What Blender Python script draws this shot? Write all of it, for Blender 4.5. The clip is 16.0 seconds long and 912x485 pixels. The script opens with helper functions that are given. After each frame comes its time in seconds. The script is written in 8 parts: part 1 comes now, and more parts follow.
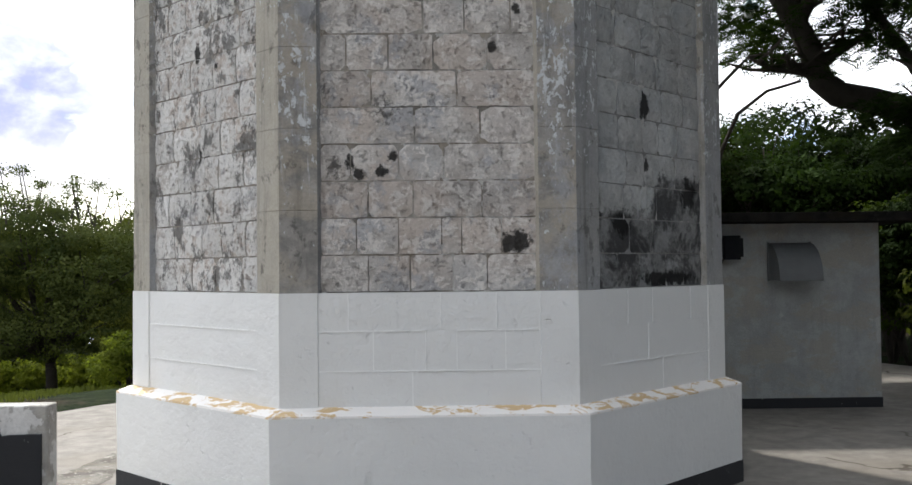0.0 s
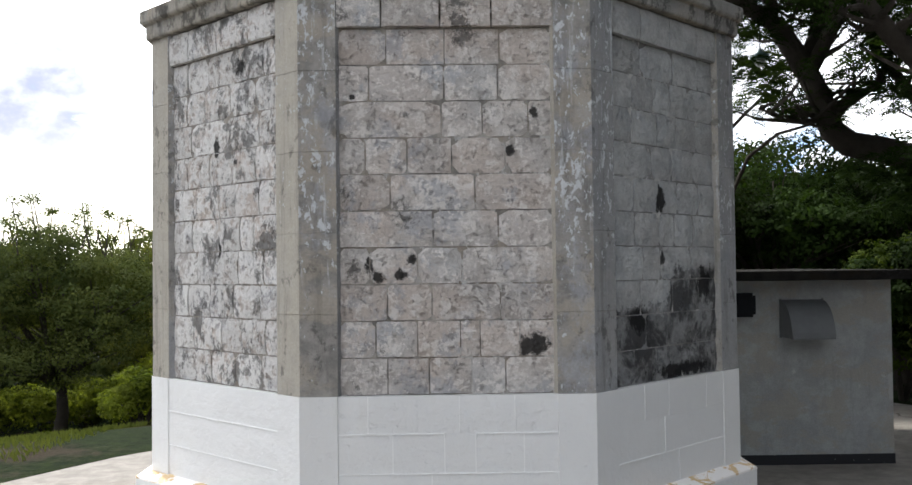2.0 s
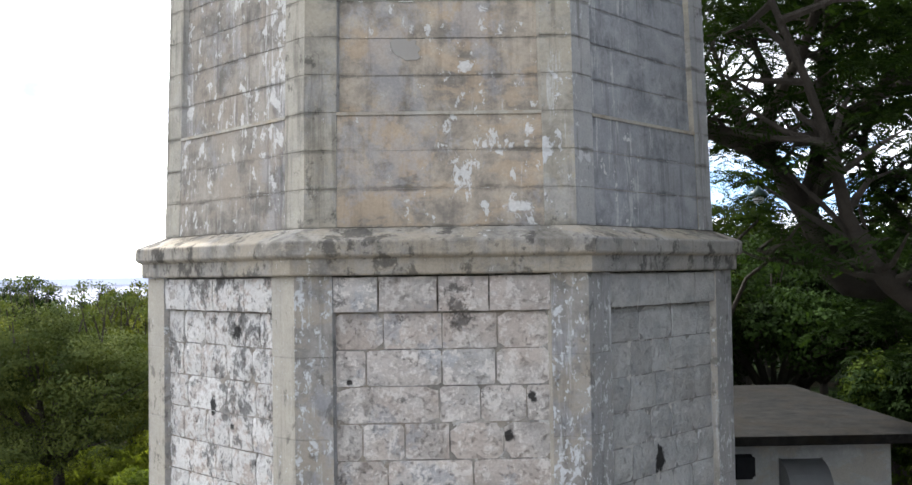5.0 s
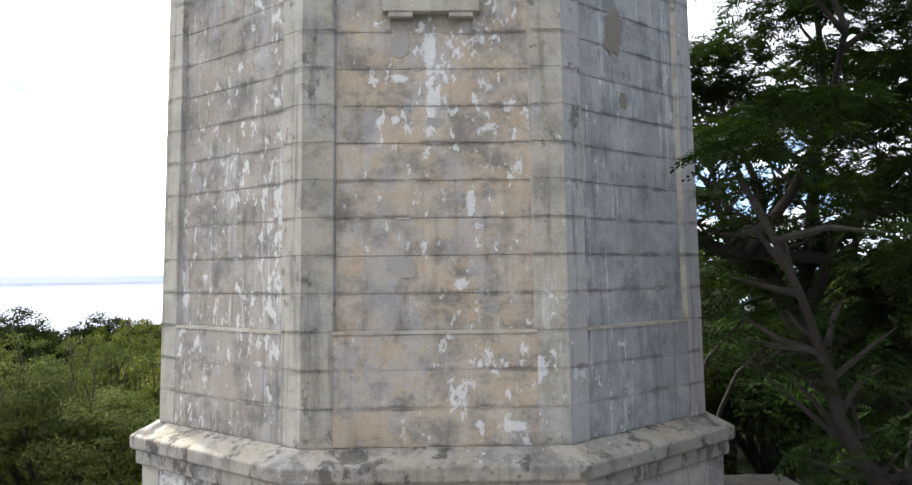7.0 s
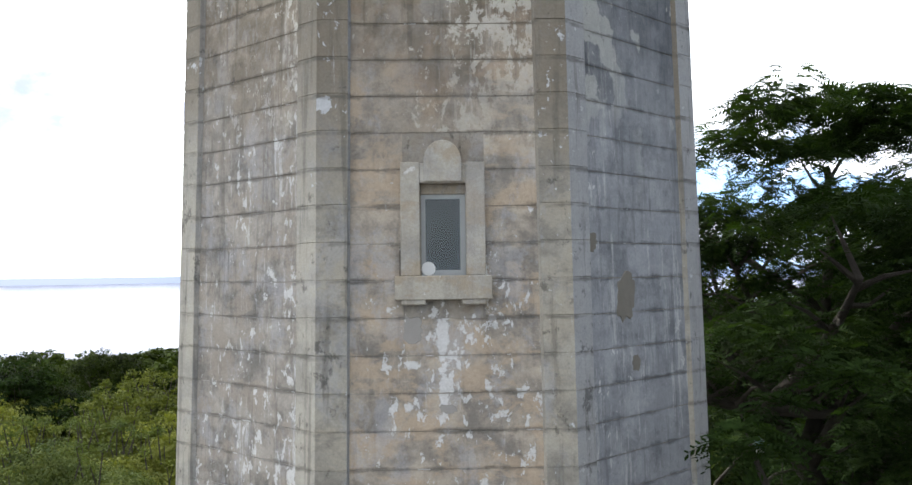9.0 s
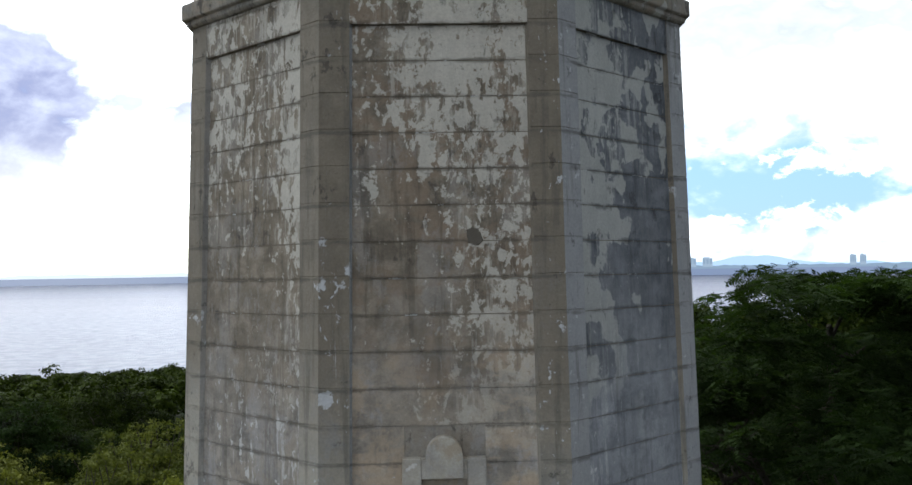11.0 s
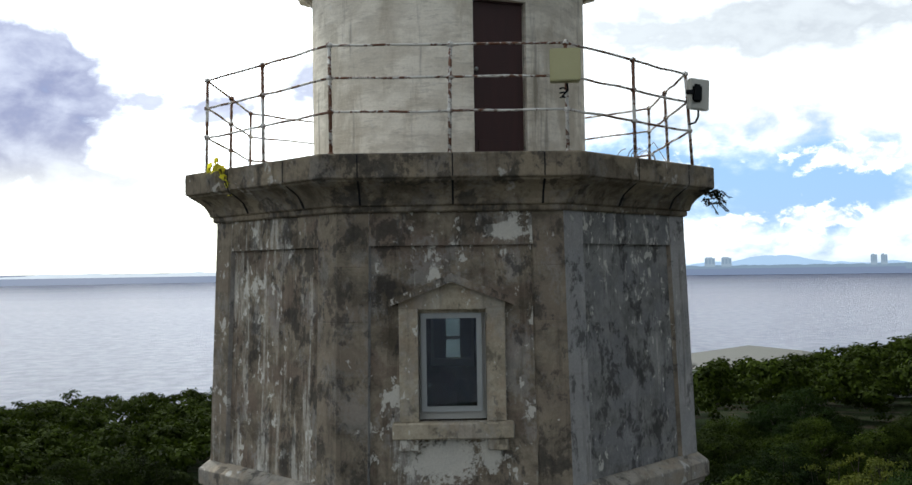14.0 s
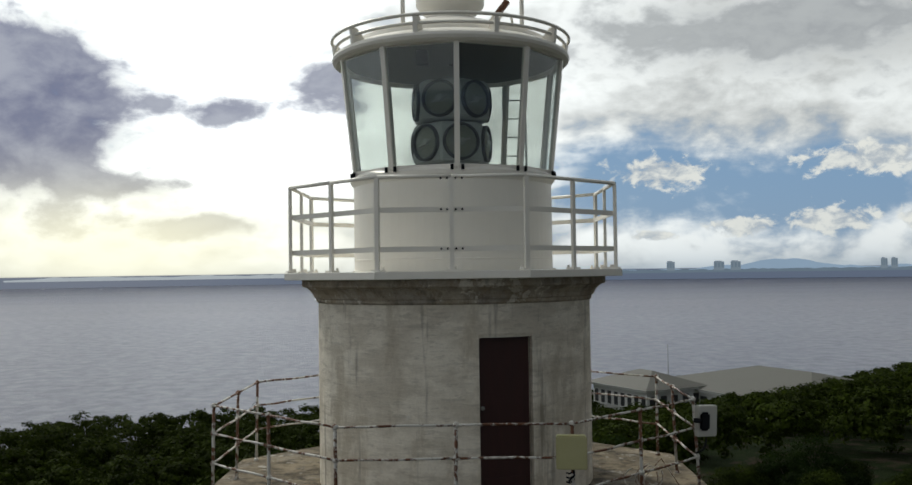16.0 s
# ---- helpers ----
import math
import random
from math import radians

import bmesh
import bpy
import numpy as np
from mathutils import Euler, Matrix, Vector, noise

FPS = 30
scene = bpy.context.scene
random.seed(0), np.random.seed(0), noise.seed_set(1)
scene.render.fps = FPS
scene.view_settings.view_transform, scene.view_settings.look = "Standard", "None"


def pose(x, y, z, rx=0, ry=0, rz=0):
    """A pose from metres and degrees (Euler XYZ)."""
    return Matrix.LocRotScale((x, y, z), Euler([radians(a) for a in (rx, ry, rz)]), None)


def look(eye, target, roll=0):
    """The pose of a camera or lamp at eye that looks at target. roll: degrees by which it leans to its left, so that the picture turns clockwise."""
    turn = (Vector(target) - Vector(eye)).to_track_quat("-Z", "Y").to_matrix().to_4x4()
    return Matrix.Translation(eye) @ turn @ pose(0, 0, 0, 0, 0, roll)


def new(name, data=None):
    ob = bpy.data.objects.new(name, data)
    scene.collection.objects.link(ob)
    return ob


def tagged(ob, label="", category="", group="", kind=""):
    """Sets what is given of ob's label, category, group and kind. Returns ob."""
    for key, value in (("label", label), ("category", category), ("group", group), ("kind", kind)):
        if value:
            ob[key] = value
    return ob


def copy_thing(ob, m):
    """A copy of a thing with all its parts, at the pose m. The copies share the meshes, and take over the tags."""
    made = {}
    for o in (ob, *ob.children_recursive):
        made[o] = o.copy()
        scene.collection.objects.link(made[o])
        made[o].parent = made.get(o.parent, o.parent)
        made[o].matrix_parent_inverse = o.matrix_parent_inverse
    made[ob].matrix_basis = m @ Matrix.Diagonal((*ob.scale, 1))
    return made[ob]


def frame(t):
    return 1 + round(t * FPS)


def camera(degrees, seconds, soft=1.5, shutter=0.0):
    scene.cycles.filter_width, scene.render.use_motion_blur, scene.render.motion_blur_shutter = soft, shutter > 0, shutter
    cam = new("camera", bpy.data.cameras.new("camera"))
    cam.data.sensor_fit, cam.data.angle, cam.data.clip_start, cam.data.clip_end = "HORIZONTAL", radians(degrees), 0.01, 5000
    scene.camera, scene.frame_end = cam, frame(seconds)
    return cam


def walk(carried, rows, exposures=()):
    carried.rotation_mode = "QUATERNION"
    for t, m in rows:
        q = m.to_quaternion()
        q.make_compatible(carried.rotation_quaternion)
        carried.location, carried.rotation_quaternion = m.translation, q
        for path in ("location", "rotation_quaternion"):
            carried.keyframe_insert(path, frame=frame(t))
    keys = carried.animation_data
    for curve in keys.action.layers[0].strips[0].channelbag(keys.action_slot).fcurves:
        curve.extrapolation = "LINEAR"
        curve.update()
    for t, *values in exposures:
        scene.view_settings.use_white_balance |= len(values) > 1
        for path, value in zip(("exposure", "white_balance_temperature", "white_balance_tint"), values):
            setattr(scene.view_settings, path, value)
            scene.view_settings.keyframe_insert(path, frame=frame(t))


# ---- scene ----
cam = camera(51.73, 16.0)
# seconds, x, y, z, yaw, pitch, lean
PATH = [
    (0, 0.066, -13.085, 2.647, -1.25, 1.54, 0.61),
    (0.5, 0.056, -13.130, 2.920, -1.24, 1.54, 0.57),
    (1, 0.013, -13.151, 3.176, -1.15, 1.54, 0.65),
    (1.5, -0.032, -13.165, 3.432, -1.03, 1.61, 0.64),
    (2, -0.058, -13.183, 3.694, -0.91, 1.56, 0.66),
    (2.5, -0.051, -13.170, 4.060, -0.82, 1.62, 0.73),
    (3, -0.016, -13.161, 4.477, -0.83, 1.73, 0.79),
    (3.5, 0.010, -13.169, 4.967, -1.35, 1.80, 0.83),
    (4, -0.028, -13.187, 5.465, -0.92, 1.84, 0.86),
    (6.5, -0.027, -13.222, 8.301, -1.55, 1.74, 0.69),
    (7, -0.064, -13.302, 8.883, -1.68, 1.73, 0.62),
    (7.5, -0.108, -13.376, 9.621, -1.53, 1.77, 0.68),
    (8, -0.140, -13.348, 10.294, -1.43, 1.74, 0.71),
    (8.5, -0.144, -13.351, 11.129, -1.48, 1.77, 0.71),
    (11, -0.091, -13.451, 15.124, -1.34, 1.68, 0.89),
    (11.5, -0.088, -13.497, 16.086, -1.02, 1.70, 0.83),
    (12, -0.082, -13.538, 17.029, -0.80, 1.68, 0.79),
    (12.5, -0.070, -13.575, 18.064, -0.55, 1.76, 0.75),
    (13, -0.053, -13.574, 19.005, -0.46, 1.69, 0.82),
    (13.5, -0.030, -13.539, 20.078, -0.37, 1.68, 0.75),
    (14, 0.004, -13.550, 21.085, -0.27, 1.60, 0.85),
    (14.5, 0.043, -13.555, 22.168, -0.26, 1.65, 0.89),
    (15, 0.094, -13.633, 23.169, -0.11, 1.74, 0.84),
    (15.5, 0.074, -13.673, 24.245, -0.00, 1.73, 0.83),
    (16, 0.093, -13.636, 25.294, 0.25, 1.75, 0.81),
]
walk(cam, [(t, pose(x, y, z, 90 + p, r, ya)) for t, x, y, z, ya, p, r in PATH],
     exposures=[(0, 0.85, 6350, 9), (2, 1.05, 6350, 10), (3, 1.36, 6300, 10), (4, 1.5, 6200, 10), (7, 1.5, 6250, 10), (8.5, 1.46, 6200, 9), (11, 0.42, 6050, 6), (13.5, 0.3, 6100, 4), (14.5, -0.15, 6300, 5), (16, -0.85, 6500, 4)])
# ---- sky and sun ----
SUN_AZ, SUN_EL = radians(-34), radians(42)      # left of straight ahead, above the horizon
SUN_DIR = Vector((math.sin(SUN_AZ) * math.cos(SUN_EL), math.cos(SUN_AZ) * math.cos(SUN_EL), math.sin(SUN_EL)))


class Graph:
    """Short hand for node trees."""

    def __init__(self, tree, fresh=True):
        self.t = tree
        if fresh:
            tree.nodes.clear()

    def put(self, slot, value):
        if isinstance(value, bpy.types.NodeSocket):
            self.t.links.new(value, slot)
        elif value is not None:
            if isinstance(value, (tuple, list)) and len(value) == 3 and slot.type == "RGBA":
                value = (*value, 1.0)
            slot.default_value = value

    def node(self, kind, **slots):
        n = self.t.nodes.new(kind)
        for k, v in slots.items():
            self.put(n.inputs[k.replace("_", " ")], v)
        return n

    def math(self, op, a, b=None, clamp=False):
        n = self.t.nodes.new("ShaderNodeMath")
        n.operation, n.use_clamp = op, clamp
        self.put(n.inputs[0], a)
        self.put(n.inputs[1], b)
        return n.outputs[0]

    def vmath(self, op, a, b=None):
        n = self.t.nodes.new("ShaderNodeVectorMath")
        n.operation = op
        self.put(n.inputs[0], a)
        self.put(n.inputs[1], b)
        return n.outputs["Value"] if op in ("LENGTH", "DISTANCE", "DOT_PRODUCT") else n.outputs[0]

    def noise(self, vec, scale, detail=4.0, rough=0.55, warp=0.0):
        n = self.node("ShaderNodeTexNoise", Vector=vec, Scale=scale, Detail=detail, Roughness=rough, Distortion=warp)
        return n.outputs["Fac"]

    def step(self, x, lo, hi):
        n = self.t.nodes.new("ShaderNodeMapRange")
        n.interpolation_type = "SMOOTHSTEP"
        for k, v in (("Value", x), ("From Min", lo), ("From Max", hi)):
            self.put(n.inputs[k], v)
        return n.outputs["Result"]

    def mix(self, f, a, b, how="MIX"):
        n = self.t.nodes.new("ShaderNodeMix")
        n.data_type, n.blend_type = "RGBA", how
        self.put(n.inputs["Factor"], f)
        self.put(n.inputs[6], a)
        self.put(n.inputs[7], b)
        return n.outputs[2]

    def scaled(self, vec, s):
        return self.vmath("MULTIPLY", vec, s)

    def xyz(self, vec):
        n = self.node("ShaderNodeSeparateXYZ", Vector=vec)
        return n.outputs

    def combine(self, x, y, z):
        return self.node("ShaderNodeCombineXYZ", X=x, Y=y, Z=z).outputs[0]


def build_world():
    w = bpy.data.worlds.new("sky")
    scene.world = w
    w.use_nodes = True
    g = Graph(w.node_tree)
    way = g.node("ShaderNodeTexCoord").outputs["Generated"]
    x, y, z = g.xyz(way)
    flat = g.math("SQRT", g.math("ADD", g.math("MULTIPLY", x, x), g.math("MULTIPLY", y, y)))
    flat = g.math("MAXIMUM", flat, 0.02)
    v = g.math("DIVIDE", z, flat)                        # tangent of the height above the horizon
    u = g.math("DIVIDE", x, g.math("MAXIMUM", g.math("ABSOLUTE", y), 0.05))
    ahead = g.step(y, 0.0, 0.3)

    sky = g.node("ShaderNodeTexSky")
    sky.sky_type, sky.sun_disc = "NISHITA", False
    sky.sun_elevation, sky.sun_rotation = SUN_EL, SUN_AZ
    clear = g.scaled(sky.outputs[0], (0.10, 0.10, 0.10))

    big = g.noise(g.combine(g.math("MULTIPLY", u, 6.5), 0.0, g.math("MULTIPLY", v, 11.0)), 1.0, 10, 0.56, 0.25)
    fine = g.noise(g.combine(g.math("MULTIPLY", u, 17.0), 3.0, g.math("MULTIPLY", v, 34.0)), 1.0, 8, 0.55, 0.2)
    dome = g.noise(g.scaled(way, (2.2, 2.2, 4.5)), 1.0, 8, 0.58, 0.2)
    both = g.math("ADD", g.math("MULTIPLY", big, 0.65), g.math("MULTIPLY", fine, 0.35))

    def blob(cu, cv, ru, rv):
        a = g.math("DIVIDE", g.math("SUBTRACT", u, cu), ru)
        b = g.math("DIVIDE", g.math("SUBTRACT", v, cv), rv)
        d = g.math("ADD", g.math("MULTIPLY", a, a), g.math("MULTIPLY", b, b))
        return g.math("MULTIPLY", g.math("POWER", 2.718, g.math("MULTIPLY", d, -1.0)), ahead)

    # cloud deck: bright towards the sun and the seaward side, duller over the land to the right
    toward = g.math("MAXIMUM", g.vmath("DOT_PRODUCT", way, tuple(SUN_DIR)), 0.0)
    glow = g.math("POWER", toward, 5.0)
    land = g.math("MULTIPLY", g.step(x, -0.1, 0.75), g.step(y, 0.75, 0.35))
    veil = g.math("SUBTRACT", g.math("ADD", 0.80, g.math("MULTIPLY", glow, 1.3)), g.math("MULTIPLY", land, 0.68))
    veil = g.math("ADD", veil, g.math("MULTIPLY", ahead, g.math("ADD", 0.42, g.math("ADD", g.math("MULTIPLY", blob(-0.25, 0.10, 0.30, 0.14), 0.9), g.math("MULTIPLY", blob(-0.22, 0.34, 0.13, 0.22), 1.3)))))
    billow = g.math("ADD", 0.66, g.math("MULTIPLY", g.step(both, 0.36, 0.60), 0.62))
    veil = g.math("MULTIPLY", veil, g.math("ADD", g.math("MULTIPLY", billow, ahead), g.math("SUBTRACT", 1.0, ahead)))
    cloud = g.mix(1.0, (0.99, 1.0, 1.02), g.combine(veil, veil, veil), "MULTIPLY")
    # grey undersides
    grey = g.math("MULTIPLY", g.step(dome, 0.50, 0.68), 0.5)
    banks = g.math("ADD", g.math("ADD", g.math("MULTIPLY", blob(-0.475, 0.165, 0.135, 0.088), 1.75), g.math("ADD", g.math("MULTIPLY", blob(-0.145, 0.20, 0.07, 0.05), 0.75), g.math("MULTIPLY", blob(-0.25, 0.170, 0.060, 0.020), 0.72))),
                   g.math("ADD", g.math("MULTIPLY", blob(0.40, 0.245, 0.34, 0.075), 0.80), g.math("ADD", g.math("ADD", g.math("MULTIPLY", blob(-0.26, 0.050, 0.10, 0.020), 0.80), g.math("MULTIPLY", blob(-0.33, 0.088, 0.08, 0.014), 0.62)), g.math("MULTIPLY", blob(0.19, 0.10, 0.09, 0.025), 0.7))))
    shaped = g.math("ADD", g.math("MULTIPLY", g.math("SUBTRACT", big, 0.5), 2.0), g.math("MULTIPLY", g.math("SUBTRACT", fine, 0.5), 1.3))
    banks = g.step(g.math("ADD", banks, shaped), 0.42, 0.86)
    grey = g.math("MAXIMUM", g.math("MULTIPLY", grey, g.math("SUBTRACT", 1.0, ahead)), g.math("MULTIPLY", g.math("MULTIPLY", banks, 0.92), ahead))
    cloud = g.mix(grey, cloud, g.mix(g.step(g.math("ADD", g.math("MULTIPLY", fine, 0.5), g.math("MULTIPLY", big, 0.5)), 0.38, 0.62), g.mix(g.step(u, -0.2, 0.2), (0.22, 0.24, 0.44), (0.50, 0.52, 0.58)), g.mix(g.step(u, -0.2, 0.2), (0.53, 0.55, 0.71), (0.74, 0.76, 0.80))))
    # gaps of blue
    gaps = g.math("ADD", blob(0.34, 0.068, 0.26, 0.054), g.math("MULTIPLY", blob(0.16, 0.115, 0.08, 0.03), 0.5))
    gaps = g.step(g.math("ADD", gaps, g.math("MULTIPLY", shaped, -0.9)), 0.20, 0.80)
    gaps = g.math("MAXIMUM", gaps, g.math("MULTIPLY", g.step(dome, 0.44, 0.33), g.math("SUBTRACT", 1.0, ahead)))
    blue = g.mix(0.75, clear, (0.36, 0.60, 1.0))
    sky_col = g.mix(gaps, cloud, blue)
    # a row of small cumulus over the far coast, lit on top
    puffs = None
    for cu, cv, ru, rv in ((0.30, 0.041, 0.050, 0.011), (0.395, 0.046, 0.060, 0.016), (0.205, 0.034, 0.028, 0.007), (0.49, 0.046, 0.025, 0.018), (0.215, 0.100, 0.055, 0.020), (0.45, 0.105, 0.10, 0.018)):
        b = blob(cu, cv, ru, rv)
        puffs = b if puffs is None else g.math("MAXIMUM", puffs, b)
    curl = g.noise(g.combine(g.math("MULTIPLY", u, 42.0), 5.0, g.math("MULTIPLY", v, 70.0)), 1.0, 7, 0.6, 0.3)
    puffs = g.step(g.math("ADD", puffs, g.math("MULTIPLY", g.math("SUBTRACT", curl, 0.5), 2.2)), 0.40, 0.78)
    sky_col = g.mix(g.math("MULTIPLY", puffs, 0.9), sky_col, g.mix(g.step(curl, 0.40, 0.62), (0.80, 0.86, 0.96), (1.45, 1.42, 1.36)))
    # pale haze and warm glow low down
    low = g.math("POWER", 2.718, g.math("MULTIPLY", g.math("MAXIMUM", v, 0.0), -55.0))
    sky_col = g.mix(g.math("MULTIPLY", low, 0.65), sky_col, g.mix(g.step(u, -0.05, 0.25), (0.66, 0.72, 0.80), (0.44, 0.58, 0.76)))
    sky_col = g.mix(g.math("MULTIPLY", blob(-0.36, 0.030, 0.26, 0.060), 0.80), sky_col, (1.9, 1.78, 1.34))
    # far water below the horizon, with the glare on the left put into its colour
    sea = g.mix(blob(-0.40, 0.0, 0.22, 0.5), (0.20, 0.245, 0.36), (0.31, 0.34, 0.44))
    col = g.mix(g.step(v, -0.0008, 0.0006), sea, sky_col)
    bg = g.node("ShaderNodeBackground", Color=col, Strength=1.0)
    out = g.t.nodes.new("ShaderNodeOutputWorld")
    g.t.links.new(bg.outputs[0], out.inputs[0])


build_world()
sun_data = bpy.data.lights.new("sun", "SUN")
sun_data.energy, sun_data.angle, sun_data.color = 2.9, radians(3.0), (1.0, 0.94, 0.84)
sun = new("sun", sun_data)
sun.matrix_world = look(SUN_DIR * 50, (0, 0, 0))
# ---- materials ----
def material(name, recipe):
    m = bpy.data.materials.new(name)
    m.use_nodes = True
    g = Graph(m.node_tree)
    pos = g.node("ShaderNodeNewGeometry").outputs["Position"]
    colour, rough, height, metal = recipe(g, pos)
    shader = g.node("ShaderNodeBsdfPrincipled", Base_Color=colour, Roughness=rough, Metallic=metal)
    if isinstance(rough, float) and rough >= 0.9:      # chalky and mossy surfaces have next to no sheen
        shader.inputs["Specular IOR Level"].default_value = 0.04
    if height is not None:
        level, depth = height
        g.put(shader.inputs["Normal"], g.node("ShaderNodeBump", Height=level, Distance=depth, Strength=0.9).outputs[0])
    out = g.t.nodes.new("ShaderNodeOutputMaterial")
    g.t.links.new(shader.outputs[0], out.inputs[0])
    return m


def piece_tone(g, amount):
    """A tone of its own for each piece."""
    r = g.node("ShaderNodeObjectInfo").outputs["Random"]
    return g.math("ADD", 1.0 - amount / 2, g.math("MULTIPLY", r, amount))


def spots(g, p, places, ragged, lo=1.05, hi=0.75):
    """A mask over a few ragged patches, given by centre and half sizes."""
    mask = None
    for c, r in places:
        d = g.math("ADD", g.vmath("LENGTH", g.scaled(g.vmath("SUBTRACT", p, c), tuple(1 / k for k in r))), ragged)
        m = g.step(d, lo, hi)
        mask = m if mask is None else g.math("MAXIMUM", mask, m)
    return mask


def weathered(dark, light, flake, lime=0.60, specks=0.66, runs=0.64, drip=0.35, warm=(0.30, 0.24, 0.18), tone=0.0, soot=0.5, shift=0.0,
              mould_at=0.60, wide=8.5, blotch=5.5, crumb=11.0, bias=None, rise=None, patina=0.3, washed=(), cool_side=0.0, cool_tone=1.0, aged=None, pale_side=0.0,
              course=None, gain=0.34, scale=3.2, jag=0.58, rag=0.65):
    """Old cement render: brown and grey growth, run-off streaks and the flaking remains of white lime wash.
    lime, specks, runs: the higher, the less is left of the large flakes, the crumbs and the run-off.
    bias, rise: (from, to, amount) along x and z, where more of the lime is left. washed: places whitened by run-off.
    course: (lowest joint, height of a course), for the grime that smears out of the joints."""
    def recipe(g, q):
        p = g.vmath("ADD", q, (shift, shift * 0.7, shift * 0.3))
        x, _, z = g.xyz(q)
        zone = g.math("SUBTRACT", g.noise(g.scaled(p, (1, 1, 0.5)), 0.75, 3, 0.5), 0.5)
        more = g.math("MULTIPLY", zone, gain)
        for along, rule in ((x, bias), (z, rise)):
            if rule:
                more = g.math("ADD", more, g.math("MULTIPLY", g.step(along, rule[0], rule[1]), rule[2]))
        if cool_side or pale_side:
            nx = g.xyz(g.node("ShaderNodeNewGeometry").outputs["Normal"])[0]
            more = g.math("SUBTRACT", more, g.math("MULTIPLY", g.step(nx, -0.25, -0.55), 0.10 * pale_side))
        mid = g.noise(p, 2.6, 10, 0.68, 0.2)
        patch = g.noise(g.scaled(p, (1, 1, 1.6)), 1.5, 8, 0.66, 0.3)
        grain = g.noise(p, 38, 6, 0.75)
        fine = g.math("SUBTRACT", g.noise(p, 21, 7, 0.75), 0.5)
        ragged = g.math("MULTIPLY", fine, 0.30)
        base = g.mix(g.step(mid, 0.36, 0.64), dark, light)
        base = g.mix(g.math("MULTIPLY", g.step(g.math("ADD", patch, g.math("MULTIPLY", ragged, 0.4)), 0.48, 0.58), 0.75), base, warm)
        if patina:
            cold = g.noise(g.vmath("ADD", g.scaled(p, (1, 1, 0.6)), (4, 9, 2)), 1.9, 9, 0.70, 0.2)
            base = g.mix(g.math("MULTIPLY", g.step(g.math("ADD", cold, ragged), 0.50, 0.60), patina), base, tuple(0.62 * k for k in (flake[0] * 0.96, flake[1] * 0.98, flake[2] * 1.06)))
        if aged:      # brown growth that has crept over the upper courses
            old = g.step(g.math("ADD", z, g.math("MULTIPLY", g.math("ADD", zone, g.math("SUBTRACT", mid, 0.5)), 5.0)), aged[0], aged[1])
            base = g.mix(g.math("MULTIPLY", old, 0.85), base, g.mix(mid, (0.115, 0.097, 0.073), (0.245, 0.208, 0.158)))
        # right-facing surfaces: cool skylight put into the colour; on pilasters also lime wash
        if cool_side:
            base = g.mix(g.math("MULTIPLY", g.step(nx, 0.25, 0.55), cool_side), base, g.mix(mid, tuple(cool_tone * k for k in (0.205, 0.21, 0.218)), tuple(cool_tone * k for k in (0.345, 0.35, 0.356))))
        # paler beige where the surface faces left
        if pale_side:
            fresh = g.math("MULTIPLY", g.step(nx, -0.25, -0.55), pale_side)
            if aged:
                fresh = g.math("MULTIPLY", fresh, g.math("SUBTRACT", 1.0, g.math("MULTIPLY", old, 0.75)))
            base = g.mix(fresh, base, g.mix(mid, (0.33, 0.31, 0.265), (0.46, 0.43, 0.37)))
        runny = g.math("ADD", g.noise(g.scaled(p, (7.0, 7.0, 0.5)), 1.0, 7, 0.66), g.math("MULTIPLY", ragged, 0.3))
        base = g.mix(g.math("MULTIPLY", g.step(runny, 0.52, 0.66), drip), base, tuple(c * 0.42 for c in dark))
        pale = g.noise(g.scaled(p, (wide, wide, wide * 0.09)), 1.3, 8, 0.70)
        pale = g.step(g.math("ADD", g.math("ADD", pale, more), g.math("MULTIPLY", ragged, 0.6)), runs, runs + 0.12)
        base = g.mix(g.math("MULTIPLY", pale, 0.55), base, flake)
        big = g.math("ADD", g.noise(g.scaled(p, (1, 1, 0.8)), scale, 8, jag, 0.12), more)
        flakes = g.step(g.math("ADD", big, g.math("MULTIPLY", ragged, rag)), lime, lime + 0.03)
        small = g.math("ADD", g.noise(g.scaled(p, (1, 1, 0.62)), crumb, 8, 0.66, 0.25), more)
        crumbs = g.step(small, specks, specks + 0.03)
        left = g.math("MAXIMUM", flakes, crumbs)
        if washed:
            wild = g.math("ADD", g.math("MULTIPLY", fine, 2.4), g.math("MULTIPLY", g.math("SUBTRACT", g.noise(g.scaled(p, (9, 9, 3)), 1.0, 6, 0.7), 0.5), 0.9))
            left = g.math("MAXIMUM", left, spots(g, q, washed, wild))
        base = g.mix(g.math("MULTIPLY", left, 0.86), base, g.mix(mid, tuple(c * 0.78 for c in flake), tuple(min(1, c * 1.18) for c in flake)))
